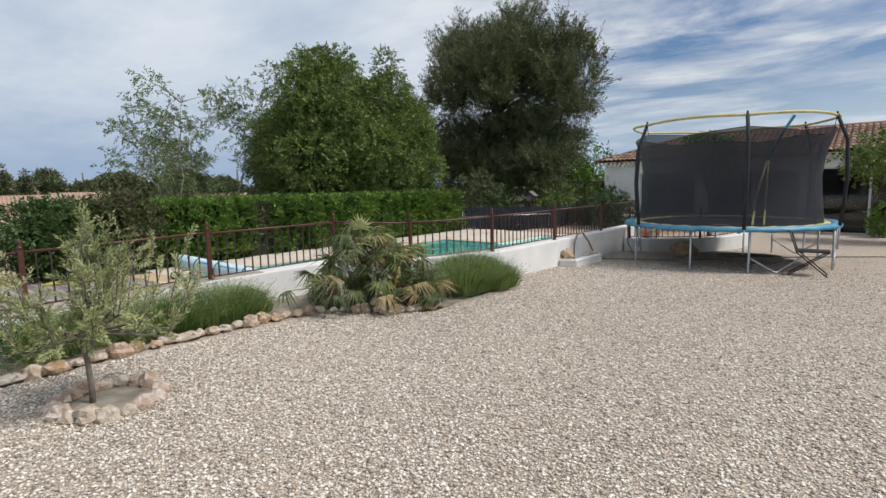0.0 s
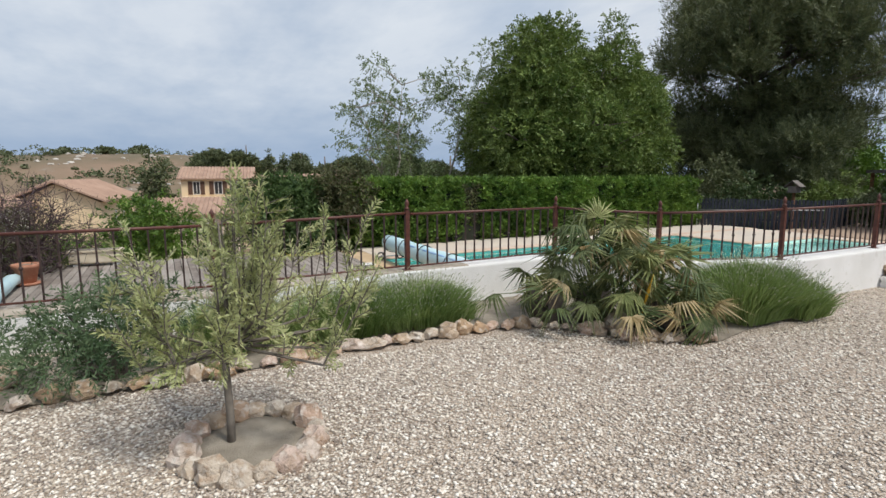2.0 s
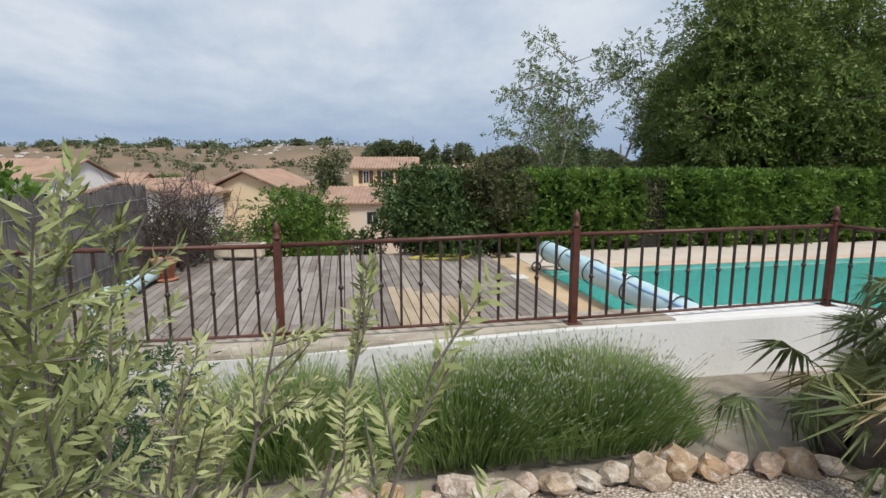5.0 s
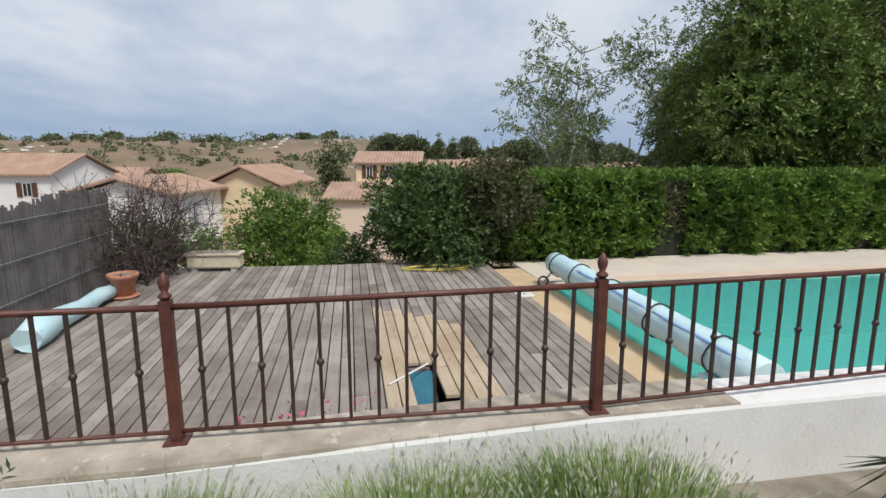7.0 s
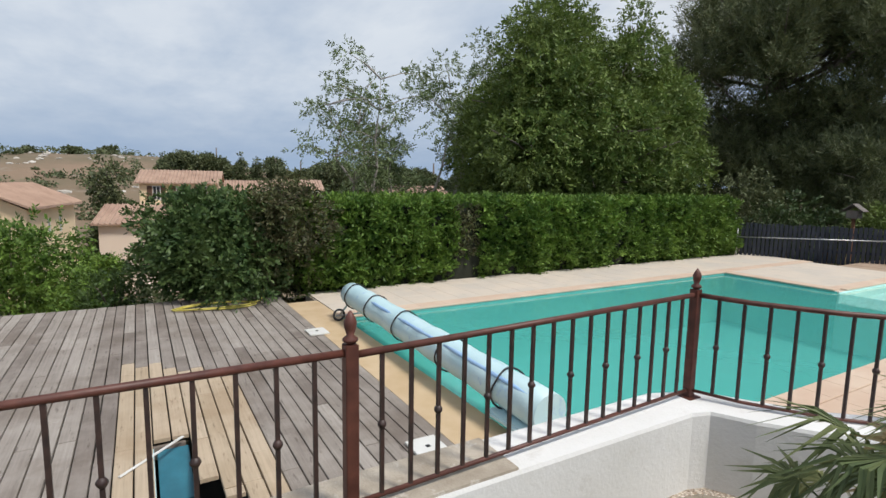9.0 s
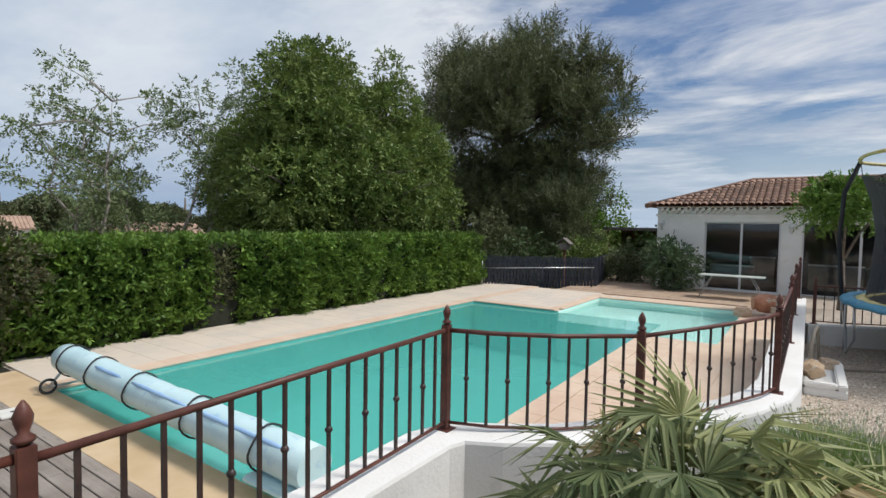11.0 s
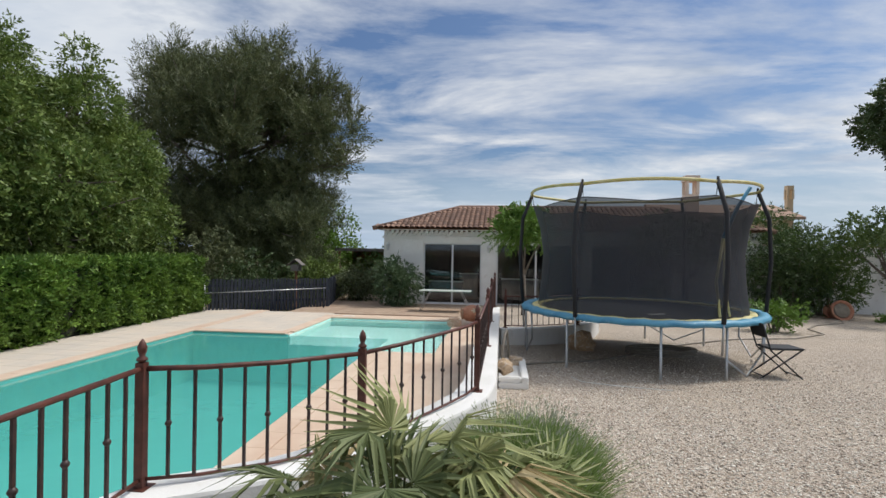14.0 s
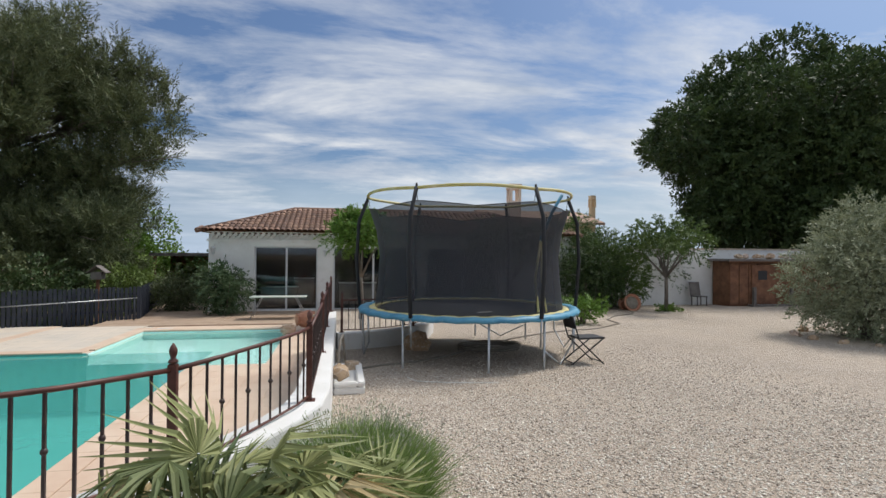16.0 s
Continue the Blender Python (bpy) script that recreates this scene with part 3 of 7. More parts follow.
# ---------- railing ----------
def finial_post(mat):
    root = thing("railing_post", "rust-brown square iron post with pointed finial on the white wall", "post", group="railing posts")
    bm = bmesh.new()
    add_box(bm, -0.026, 0.026, -0.026, 0.026, 0.008, 0.70, 0.003)
    part("shaft", bm, mat, root)
    box_part("foot_plate", (-0.055, 0.055, -0.055, 0.055, 0.0, 0.01), mat, root, "", 0.002)
    bm = bmesh.new()
    add_lathe(bm, [(0.012, 0.70), (0.030, 0.712), (0.030, 0.722), (0.014, 0.735), (0.024, 0.765), (0.026, 0.785), (0.016, 0.81), (0.004, 0.83)], 10)
    part("finial", bm, mat, root)
    return root


post = finial_post(M["rust"])
POSTS = [(-7.05, -0.55, 0.35), (-7.0, 1.44, 0.363), (-6.83, 3.5, TOP + 0.012), (-6.95, 5.80, TOP), (-5.93, 6.66, TOP - 0.045), (-5.2, 8.11, TOP), (-5.17, 10.49, TOP), (-5.17, 13.0, TOP), (-5.15, 15.5, TOP), (-4.9, 14.27, 0.12), (-3.3, 15.05, 0.12), (-2.72, 16.8, 0.12)]
post.matrix_basis = pose(*POSTS[0])
for x, y, z in POSTS[1:]:
    copy_thing(post, pose(x, y, z))


def baluster_mesh(knot):
    bm = bmesh.new()
    add_box(bm, -0.008, 0.008, -0.008, 0.008, 0.055, 0.655)
    if knot:
        add_lathe(bm, [(0.009, 0.335), (0.019, 0.35), (0.019, 0.36), (0.009, 0.375)], 8)
    return done(bm, "baluster", M["dark_iron"])


BAL = [baluster_mesh(False), baluster_mesh(True)]


def rail_panel(path, z, rise=0.0):
    """Top and bottom rail and the bars between two posts; path in plan."""
    root = thing("railing", "rust-brown wrought-iron railing between posts on the white wall", "railing", pose(path[0][0], path[0][1], z), "railing panels")
    o = Vector((*path[0], 0))
    pts = [Vector((*p, 0)) - o for p in path]
    for name, h, r in (("top_rail", 0.665, 0.016), ("bottom_rail", 0.05, 0.011)):
        bm = bmesh.new()
        add_tube(bm, [p + Vector((0, 0, h + rise * p.length / pts[-1].length)) for p in pts], r, 8)
        part(name, bm, M["rust"], root)
    lens = [(b_ - a_).length for a_, b_ in zip(pts, pts[1:])]
    total = sum(lens)
    n = max(2, round(total / 0.138))
    for k in range(1, n):
        s, i = total * k / n, 0
        while s > lens[i]:
            s -= lens[i]
            i += 1
        p = pts[i].lerp(pts[i + 1], s / lens[i])
        place("baluster", BAL[k % 2], root, pose(p.x, p.y, rise * k / n))


CV = [(-6.95, 5.80), (-6.68, 5.93), (-6.33, 6.20), (-5.93, 6.66)]
DV = [(-5.93, 6.66), (-5.69, 7.05), (-5.44, 7.52), (-5.28, 7.85), (-5.2, 8.11)]
rail_panel([(-7.05, -0.55), (-7.0, 1.44)], 0.36)
rail_panel([(-7.0, 1.44), (-6.83, 3.5)], 0.363, 0.06)
rail_panel([(-6.83, 3.5), (-6.95, 5.80)], TOP)
rail_panel(CV, TOP, -0.045)
rail_panel(DV, TOP - 0.045, 0.045)
for y0, y1 in ((8.11, 10.49), (10.49, 13.0), (13.0, 15.5)):
    rail_panel([(-5.19, y0), (-5.17, y1)], TOP)
rail_panel([(-4.9, 14.27), (-4.4, 14.35), (-3.85, 14.6), (-3.3, 15.05)], 0.12)
rail_panel([(-3.3, 15.05), (-2.95, 15.7), (-2.72, 16.8)], 0.12)


# ---------- hedge and trees ----------
def ellipsoid_points(n, c, r, rg, shell=0.55):
    d = rg.normal(size=(n, 3))
    d /= np.linalg.norm(d, axis=1)[:, None]
    k = rg.uniform(shell, 1.0, (n, 1)) ** 0.6
    return np.array(c) + d * k * np.array(r), d


def branch_tree(root, trunk_pts, radii, limbs, mat):
    bm = bmesh.new()
    add_tube(bm, trunk_pts, radii, 9)
    part("trunk", bm, mat, root)
    for pts, rr in limbs:
        bm = bmesh.new()
        add_tube(bm, pts, rr, 6)
        part("limb", bm, mat, root)


def crown(root, blobs, per, size, mat, rg, ratio=0.45, shell=0.55, twig=10, name="crown", lift=0.25, droop=0.3):
    """Sprays of leaves over every blob (centre, radii)."""
    pts, nrm = [], []
    if size > 0.22:
        twig = 4
    for c, r in blobs:
        n = max(4, int(per * (r[0] * r[1] * r[2]) ** (2 / 3) / twig))
        p, d = ellipsoid_points(n, c, r, rg, shell)
        pts.append(p), nrm.append(d)
    c = np.concatenate(pts)
    length = min(size * 3.6, 0.55, 0.5 * float(np.mean([min(r) for _, r in blobs])) + 0.1)
    me = spray_mesh(name, c, np.concatenate(nrm), length, twig, size * 1.15, size * 1.15 * ratio, mat, rg, 1.0, lift, droop)
    return place(name, me, root)


def hedge():
    rg = np.random.default_rng(11)
    root = thing("hedge", "clipped green laurel hedge beside the pool paving", "hedge", pose(-15.9, 11, DECK - 0.05))
    n = 11500
    y = rg.uniform(-5.6, 8.9, n)
    face = rg.uniform(0, 1, n)
    z = rg.uniform(0, 1.84, n)
    bulge = 0.06 * np.sin(y * 1.1) + np.array([0.24 * noise.noise(Vector((a * 1.3, b_ * 1.1, 0))) + 0.22 * noise.noise(Vector((a * 4.2, b_ * 4.2, 4))) for a, b_ in zip(y, z)])
    gap = (np.abs(y - (-1.6)) < 0.35) * 1.3 + (np.abs(y - 3.6) < 0.12)
    x = 0.72 + bulge + rg.normal(size=n) * 0.05 - 0.25 * gap - 0.12 * (z < 0.25)
    top = face > 0.70
    x[top] = rg.uniform(-0.8, 0.8, top.sum())
    z[top] = 1.74 + np.array([0.10 * noise.noise(Vector((a * 1.9, b_ * 2.1, 7))) for a, b_ in zip(y[top], x[top])]) + rg.normal(size=top.sum()) * 0.04
    end = face > 0.96
    y[end] = rg.choice([-5.6, 8.9], end.sum()) + rg.normal(size=end.sum()) * 0.06
    x[end], z[end] = rg.uniform(-0.8, 0.8, end.sum()), rg.uniform(0, 1.8, end.sum())
    nr = np.zeros((n, 3))
    nr[~top, 0], nr[top, 2] = 1, 0.6
    place("foliage", spray_mesh("foliage", np.stack([x, y, z], 1), nr, 0.20, 8, 0.115, 0.055, M["hedge"], rg, 0.8, 0.55, 0.15, 0.45), root)
    # added near-black box that paints the shade behind the hedge leaves
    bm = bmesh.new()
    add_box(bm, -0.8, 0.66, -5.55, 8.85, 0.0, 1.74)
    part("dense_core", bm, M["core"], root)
    yy = rg.uniform(-2.05, -1.2, 1300)
    p = np.stack([0.72 + rg.normal(size=1300) * 0.07 + 0.12 * np.sin(yy * 2.1), yy, rg.uniform(0.6, 1.8, 1300)], 1)
    place("bronze_shoot", leaf_mesh("bronze_shoot", p, 0.08, M["red_bush"], rg, 0.4, 0.3), root, None, "bronze young shoots")


hedge()


def shrub(name, label, cat, at, r, mat, per=900, size=0.07, seed=1, stems=5, ratio=0.45, group="", lumps=9, stem_h=0.6, core=True):
    """A bush of uneven lumps of leaves on a few stems."""
    rg = np.random.default_rng(seed)
    root = thing(name, label, cat, pose(*at), group)
    blobs = []
    for k in range(lumps):
        a, q = rg.uniform(0, 6.28), rg.uniform(0.1, 0.55)
        blobs.append(((r[0] * q * math.cos(a), r[1] * q * math.sin(a), r[2] * rg.uniform(0.4, 1.35)), [s * rg.uniform(0.42, 0.62) for s in r]))
    blobs.append(((0, 0, r[2] * 0.7), [r[0] * 0.8, r[1] * 0.8, r[2] * 0.7]))
    crown(root, blobs, per, size, mat, rg, ratio, 0.5, name="foliage")
    bm = bmesh.new()
    for k in range(stems):
        a = 6.28 * k / stems + rg.uniform(-0.3, 0.3)
        e = Vector((r[0] * 0.5 * math.cos(a), r[1] * 0.5 * math.sin(a), r[2] * 1.2))
        add_tube(bm, [(0.05 * math.cos(a), 0.05 * math.sin(a), -0.08), e * stem_h + Vector((0, 0, 0.05)), e], [0.03 * max(1, r[2]), 0.018, 0.006], 5)
    tagged(part("woody_base", bm, M["bark"], root), kind="stuff")
    return root


shrub("dark_bush", "big rounded dark green shrub beside the hedge and wooden deck", "bush", (-15.9, 4.25, DECK), (1.5, 1.55, 1.12), M["dark_bush"], 5200, 0.085, 5, lumps=16, ratio=0.55)
shrub("bronze_bush", "dark shrub with bronze-red young leaves joining the green hedge", "bush", (-15.75, 5.35, DECK), (1.3, 1.2, 1.22), M["red_bush"], 4600, 0.075, 6, lumps=11, ratio=0.5)


def big_tree(name, label, at, height, blobs, mat, bark, per, size, seed, ratio=0.45, trunk_r=0.28, group="", fork=0.3, shell=0.45):
    rg = np.random.default_rng(seed)
    root = thing(name, label, "tree", pose(*at), group)
    limbs = []
    for c, r in blobs:
        base = Vector((0, 0, height * rg.uniform(fork * 0.7, fork * 1.3)))
        e = Vector(c)
        mid = base.lerp(e, 0.5) + Vector((rg.normal() * 0.3, rg.normal() * 0.3, height * 0.04))
        limbs.append(([base, mid, e], [trunk_r * 0.5, trunk_r * 0.3, trunk_r * 0.08]))
        for _ in range(2):
            t = mid.lerp(e, rg.uniform(0.1, 0.7))
            q = e + Vector([rg.normal() * s * 0.5 for s in r])
            limbs.append(([t, t.lerp(q, 0.5) + Vector((0, 0, 0.1)), q], [trunk_r * 0.2, trunk_r * 0.12, trunk_r * 0.04]))
    branch_tree(root, [(0, 0, -0.4), (0.1, 0, height * fork * 0.5), (0, 0.1, height * fork), (0.1, 0, height * 0.6), (0.1, 0.1, height * 0.85)], [trunk_r * 1.25, trunk_r, trunk_r * 0.8, trunk_r * 0.4, trunk_r * 0.08], limbs, bark)
    crown(root, blobs, per, size, mat, rg, ratio, shell)
    return root


def lumpy(rg, n, centre, rad, lump, low=-1.0):
    """Blobs spread over the outside of a larger crown."""
    out = []
    for k in range(n):
        d = rg.normal(size=3)
        d /= np.linalg.norm(d)
        if d[2] < low:
            d[2] = -d[2]
        q = rg.uniform(0.35, 0.85)
        c = np.array(centre) + d * q * np.array(rad)
        s = lump * rg.uniform(0.7, 1.3)
        out.append((tuple(c), (s, s, s * 0.8)))
    return out


rg = np.random.default_rng(21)
big_tree("broadleaf_tree", "large dense green broadleaf tree behind the clipped hedge", (-19.2, 15.8, -1.2), 8.8, lumpy(rg, 74, (0, 0, 4.7), (3.7, 3.9, 3.5), 1.05) + lumpy(rg, 26, (0.9, 1.5, 3.1), (3.6, 3.6, 2.2), 0.95) + [((0.0, -0.3, 8.4), (1.2, 1.3, 0.6)), ((0.4, -1.4, 8.0), (1.0, 1.1, 0.6))], M["broad"], M["bark"], 2900, 0.125, 31, shell=0.5)
big_tree("broadleaf_tree", "slim green broadleaf tree rising beside the large one", (-18.2, 18.4, -1.2), 8.9, lumpy(rg, 22, (0, 0.2, 5.1), (1.6, 1.8, 2.8), 0.95) + [((0.0, -0.2, 8.5), (0.5, 0.5, 0.8)), ((0.0, 0.0, 7.5), (0.8, 0.9, 0.8))], M["broad"], M["bark"], 2900, 0.125, 32, shell=0.5)


def pine_tree(at, seed):
    """A broad pine: bent trunk, long limbs, pads of upturned needle shoots on them."""
    rg = np.random.default_rng(seed)
    root = thing("pine_tree", "big dark umbrella-shaped pine with bare limbs behind the dark fence", "tree", pose(*at))
    pads = []
    for k in range(105):                      # the broad head
        d = rg.normal(size=3)
        d /= np.linalg.norm(d)
        if d[2] < -0.45:
            d[2] = -d[2]
        q = rg.uniform(0.45, 0.97)
        pads.append((np.array((0.0, 0, 9.2)) + d * q * np.array((5.7, 5.0, 4.0)), rg.uniform(1.0, 1.7)))
    for x, z in ((-4.2, 13.5), (-2.6, 12.9), (-0.2, 13.5), (0.6, 13.1), (1.9, 13.2), (3.5, 12.1), (-5.2, 12.0), (4.7, 11.4), (5.7, 10.4), (-5.9, 10.4)):
        pads.append((np.array((x, rg.uniform(-1, 1), z)), 0.75))
        pads.append((np.array((x * 0.95, rg.uniform(-1, 1), z - 0.9)), 1.05))
        for q in range(3):
            pads.append((np.array((x + 0.06 * q, 0.3, z + 0.15 + 0.34 * q)), 0.42 - 0.09 * q))
    for x, z, r in ((6.1, 8.9, 1.0), (6.4, 7.9, 0.8), (5.7, 7.6, 1.0), (5.0, 7.2, 1.2), (3.8, 7.0, 1.2), (4.6, 8.8, 1.4), (-6.4, 8.6, 1.2), (-6.2, 7.2, 1.3)):
        pads.append((np.array((x, rg.uniform(-2.0, -0.5), z)), r))
    for k in range(72):                       # shaded inner limbs
        pads.append((np.array((rg.uniform(-4.8, 3.9), rg.uniform(-2.4, 2.6), rg.uniform(3.8, 7.4))), rg.uniform(1.1, 1.6)))
    for k in range(58):                       # drooping lower limbs
        pads.append((np.array((rg.uniform(-5.2, 5.0), rg.uniform(-3.6, 1.0), rg.uniform(0.8, 5.2))), rg.uniform(0.9, 1.5)))
    limbs = []
    trunk = [(-1.6, 0.5, -0.4), (-1.5, 0.4, 2.5), (-0.9, 0.1, 5.5), (-0.5, 0, 8.5), (-0.2, 0, 11.0), (0, 0, 13.0)]
    for k, (c, r) in enumerate(pads):
        if k % 3 == 0 or c[2] < 6 and k % 2:
            h = min(max(c[2] * 0.72, 1.6), 10.5)
            j = min(int((h + 0.4) / 2.8), 4)
            f = ((h + 0.4) / 2.8 - j)
            b = Vector(trunk[j]).lerp(Vector(trunk[j + 1]), min(max(f, 0), 1))
            e = Vector(c)
            mid = b.lerp(e, 0.55) + Vector((0, 0, -0.35))
            limbs.append(([b, mid, e], [0.10, 0.06, 0.015]))
            for _ in range(2):
                q = e + Vector([rg.normal() * r * 0.6 for _ in range(3)])
                limbs.append(([mid.lerp(e, 0.4), q], [0.035, 0.01]))
    branch_tree(root, trunk, [0.42, 0.36, 0.30, 0.22, 0.13, 0.03], limbs, M["bark"])
    pts, nrm = [], []
    for c, r in pads:
        p, d = ellipsoid_points(int(40 * r * r) + 8, c, (r * 0.85, r * 0.85, r * 0.42), rg, 0.2)
        pts.append(p), nrm.append(d)
    me = spray_mesh("needles", np.concatenate(pts), np.concatenate(nrm), 0.85, 22, 0.25, 0.04, M["pine"], rg, 0.8, 0.8, -0.1, 0.45)
    tagged(place("needles", me, root), kind="stuff")


pine_tree((-19.0, 30.0, -1.5), 33)

# ---------- things on the pool side ----------
def pool_cover():
    root = thing("pool_cover_roller", "pale blue bubble pool cover rolled on a wheeled reel", "pool cover", pose(-12.95, 5.75, DECK))
    # the roll lies over the near end of the pool
    a, e, r = Vector((0, 0, 0.40)), Vector((4.85, -0.05, 0.32)), 0.18
    bm = bmesh.new()
    add_tube(bm, [a.lerp(e, k / 24) for k in range(25)], [r * (1 + 0.035 * math.sin(k * 2.3) + 0.02 * math.sin(k * 5.1)) for k in range(25)], 18)
    part("cover_roll", bm, M["cover"], root)
    off = Vector((0, -math.cos(radians(48)), math.sin(radians(48)))) * 0.168
    for k0, k1 in ((0.24, 0.40), (0.43, 0.66), (0.67, 0.97)):
        bm = bmesh.new()
        add_tube(bm, [a.lerp(e, k0 + (k1 - k0) * j / 6) + off * (1.0 + 0.03 * math.sin(j * 2.0)) for j in range(7)], [0.012, 0.026, 0.024, 0.028, 0.022, 0.026, 0.010], 8)
        part("blue_fold", bm, M["fold_blue"], root, "deeper blue fold")
    bm = bmesh.new()
    add_tube(bm, [a + Vector((-0.10, 0, 0)), a], 0.035, 10)
    part("axle", bm, M["strap"], root)
    bm = bmesh.new()
    add_tube(bm, [a + Vector((-0.05, 0, 0)), a + Vector((0.01, 0, 0))], [0.10, 0.15], 16)
    part("end_cap", bm, M["strap"], root)
    for k in (0.05, 0.22, 0.42, 0.66, 0.88):
        bm = bmesh.new()
        c = a.lerp(e, k)
        n = 20
        pts = [c + Vector((0.02 * math.sin(j), (r + 0.015) * math.cos(2 * math.pi * j / n), (r + 0.015) * math.sin(2 * math.pi * j / n))) for j in range(n + 1)]
        add_tube(bm, pts, 0.010, 5)
        part("strap", bm, M["strap"], root)
    for s in (-0.25, 0.25):
        bm = bmesh.new()
        add_tube(bm, [(0.12, s, 0.08), (0.12, 0, 0.38)], 0.016, 6)
        part("reel_leg", bm, M["steel"], root)
        bm = bmesh.new()
        n = 16
        add_tube(bm, [(0.12 + 0.0, s + 0.085 * math.cos(2 * math.pi * j / n), 0.1 + 0.085 * math.sin(2 * math.pi * j / n)) for j in range(n + 1)], 0.018, 6)
        part("wheel", bm, M["strap"], root)
    bm = bmesh.new()
    add_tube(bm, [(0.12, -0.3, 0.09), (0.12, 0.3, 0.09)], 0.014, 6)
    part("crossbar", bm, M["steel"], root)
    bm = bmesh.new()
    add_box(bm, 4.2, 4.95, -0.26, 0.22, 0.10, 0.16, 0.02)
    part("folded_edge", bm, M["cover"], root)


pool_cover()


def lid(x, y):
    root = thing("skimmer_lid", "square white plastic skimmer lid set in the sandy strip", "pool fitting", pose(x, y, DECK + 0.005), "skimmer lids")
    box_part("lid", (-0.16, 0.16, -0.14, 0.14, 0.0, 0.022), M["white_plastic"], root)
    # no opening is cut: a thin black plate paints the hole's shade
    box_part("finger_hole", (-0.02, 0.02, -0.02, 0.02, 0.0225, 0.026), M["strap"], root, "", 0.002)


lid(-12.35, 5.0), lid(-8.6, 4.82)
for x, y in ((-12.2, 17.2), (-13.9, 17.4), (-10.0, 19.95)):
    root = thing("deck_inlet", "small pale inlet cover in the pool paving", "pool fitting", pose(x, y, DECK - 0.03), "inlet covers")
    box_part("cover_plate", (-0.2, 0.2, -0.07, 0.07, 0.0, 0.015), M["white_plastic"], root)


def hatch():
    root = thing("pump_hatch", "teal pool-pump housing seen through an open hatch in the wooden deck", "hatch", pose(-9.15, 3.0, DECK - 0.05))
    # pit floor in the near-black colour that stands for shade
    box_part("pit_floor", (-0.70, 0.72, -0.22, 0.42, -0.42, -0.40), M["room_shade"], root, "", 0)
    box_part("housing_side", (-0.66, 0.62, -0.205, -0.165, -0.40, -0.01), M["cover"], root, "pale blue side wall", 0.006)
    box_part("cross_timber", (-0.70, -0.655, -0.22, 0.08, -0.12, -0.01), M["old_board"], root, "", 0.004)
    bm = bmesh.new()
    add_box(bm, 0, 0.62, -0.14, 0.10, -0.02, 0.0, 0.006)
    part("housing_lid", bm, M["blue_plastic"], root, "dark teal sloping lid", pose(-0.64, 0.0, -0.03, 0, 14, 0))
    bm = bmesh.new()
    add_lathe(bm, [(0.12, -0.40), (0.12, -0.28), (0.08, -0.22), (0.03, -0.2)], 16, (0.25, 0.05, 0))
    part("pump_body", bm, M["black_metal"], root)
    bm = bmesh.new()
    add_tube(bm, [(0.1, 0.2, -0.3), (0.4, 0.22, -0.26), (0.62, 0.1, -0.28)], 0.025, 8)
    part("pipe", bm, M["blue_plastic"], root)
    box_part("prop_rod", (0, 0.66, -0.012, 0.012, 0, 0.012), M["white_plastic"], root, "", 0.003, pose(-0.62, 0.06, 0.055, 0, 0, -44))


hatch()


def flower_pot(at, s=1.0, tilt=(0, 0), label="terracotta flower pot on a saucer at the deck edge"):
    root = thing("flower_pot", label, "pot", pose(*at, *tilt), "terracotta pots")
    bm = bmesh.new()
    add_lathe(bm, [(0.13 * s, 0.05 * s), (0.19 * s, 0.32 * s), (0.22 * s, 0.33 * s), (0.23 * s, 0.40 * s), (0.20 * s, 0.40 * s), (0.185 * s, 0.36 * s)], 20)
    part("pot", bm, M["terracotta"], root)
    bm = bmesh.new()
    add_lathe(bm, [(0.17 * s, 0.0), (0.22 * s, 0.045 * s), (0.20 * s, 0.05 * s)], 20)
    part("saucer", bm, M["terracotta"], root)
    bm = bmesh.new()
    add_lathe(bm, [(0.17 * s, 0.361 * s), (0.15 * s, 0.375 * s), (0.05 * s, 0.38 * s)], 14)
    part("soil", bm, M["soil"], root)
    return root


flower_pot((-13.3, -1.28, DECK), 1.0)
root = thing("trough_planter", "cream rectangular plastic trough planter on the deck edge", "planter", pose(-15.3, -0.38, DECK, 0, 0, 84))
bm = bmesh.new()
add_box(bm, -0.5, 0.5, -0.17, 0.17, 0.06, 0.34, 0.03)
part("trough", bm, M["cream_plastic"], root)
box_part("rim", (-0.53, 0.53, -0.2, 0.2, 0.31, 0.36), M["cream_plastic"], root, "", 0.012)
box_part("soil", (-0.46, 0.46, -0.14, 0.14, 0.345, 0.368), M["soil"], root)
for s in (-0.38, 0.38):
    box_part("foot", (s - 0.06, s + 0.06, -0.13, 0.13, 0.0, 0.06), M["white_plastic"], root)

root = thing("rolled_tarp", "loose roll of pale turquoise tarpaulin lying on the deck", "tarpaulin", pose(-12.3, -1.45, DECK))
bm = bmesh.new()
add_tube(bm, [(-1.1, 0.05, 0.12), (-0.6, 0.0, 0.15), (0.0, 0.02, 0.14), (0.7, 0.0, 0.17), (1.1, 0.04, 0.18), (1.45, 0.1, 0.16)], [0.09, 0.12, 0.12, 0.15, 0.19, 0.15], 11)
for v in bm.verts:
    v.co += Vector([0.035 * noise.noise(v.co * 5 + Vector((k * 7, 0, 0))) for k in range(3)])
part("roll", bm, M["cover"], root)

root = thing("garden_hose", "yellow garden hose coiled loosely under the dark bush", "hose", pose(-14.6, 3.9, DECK))
bm = bmesh.new()
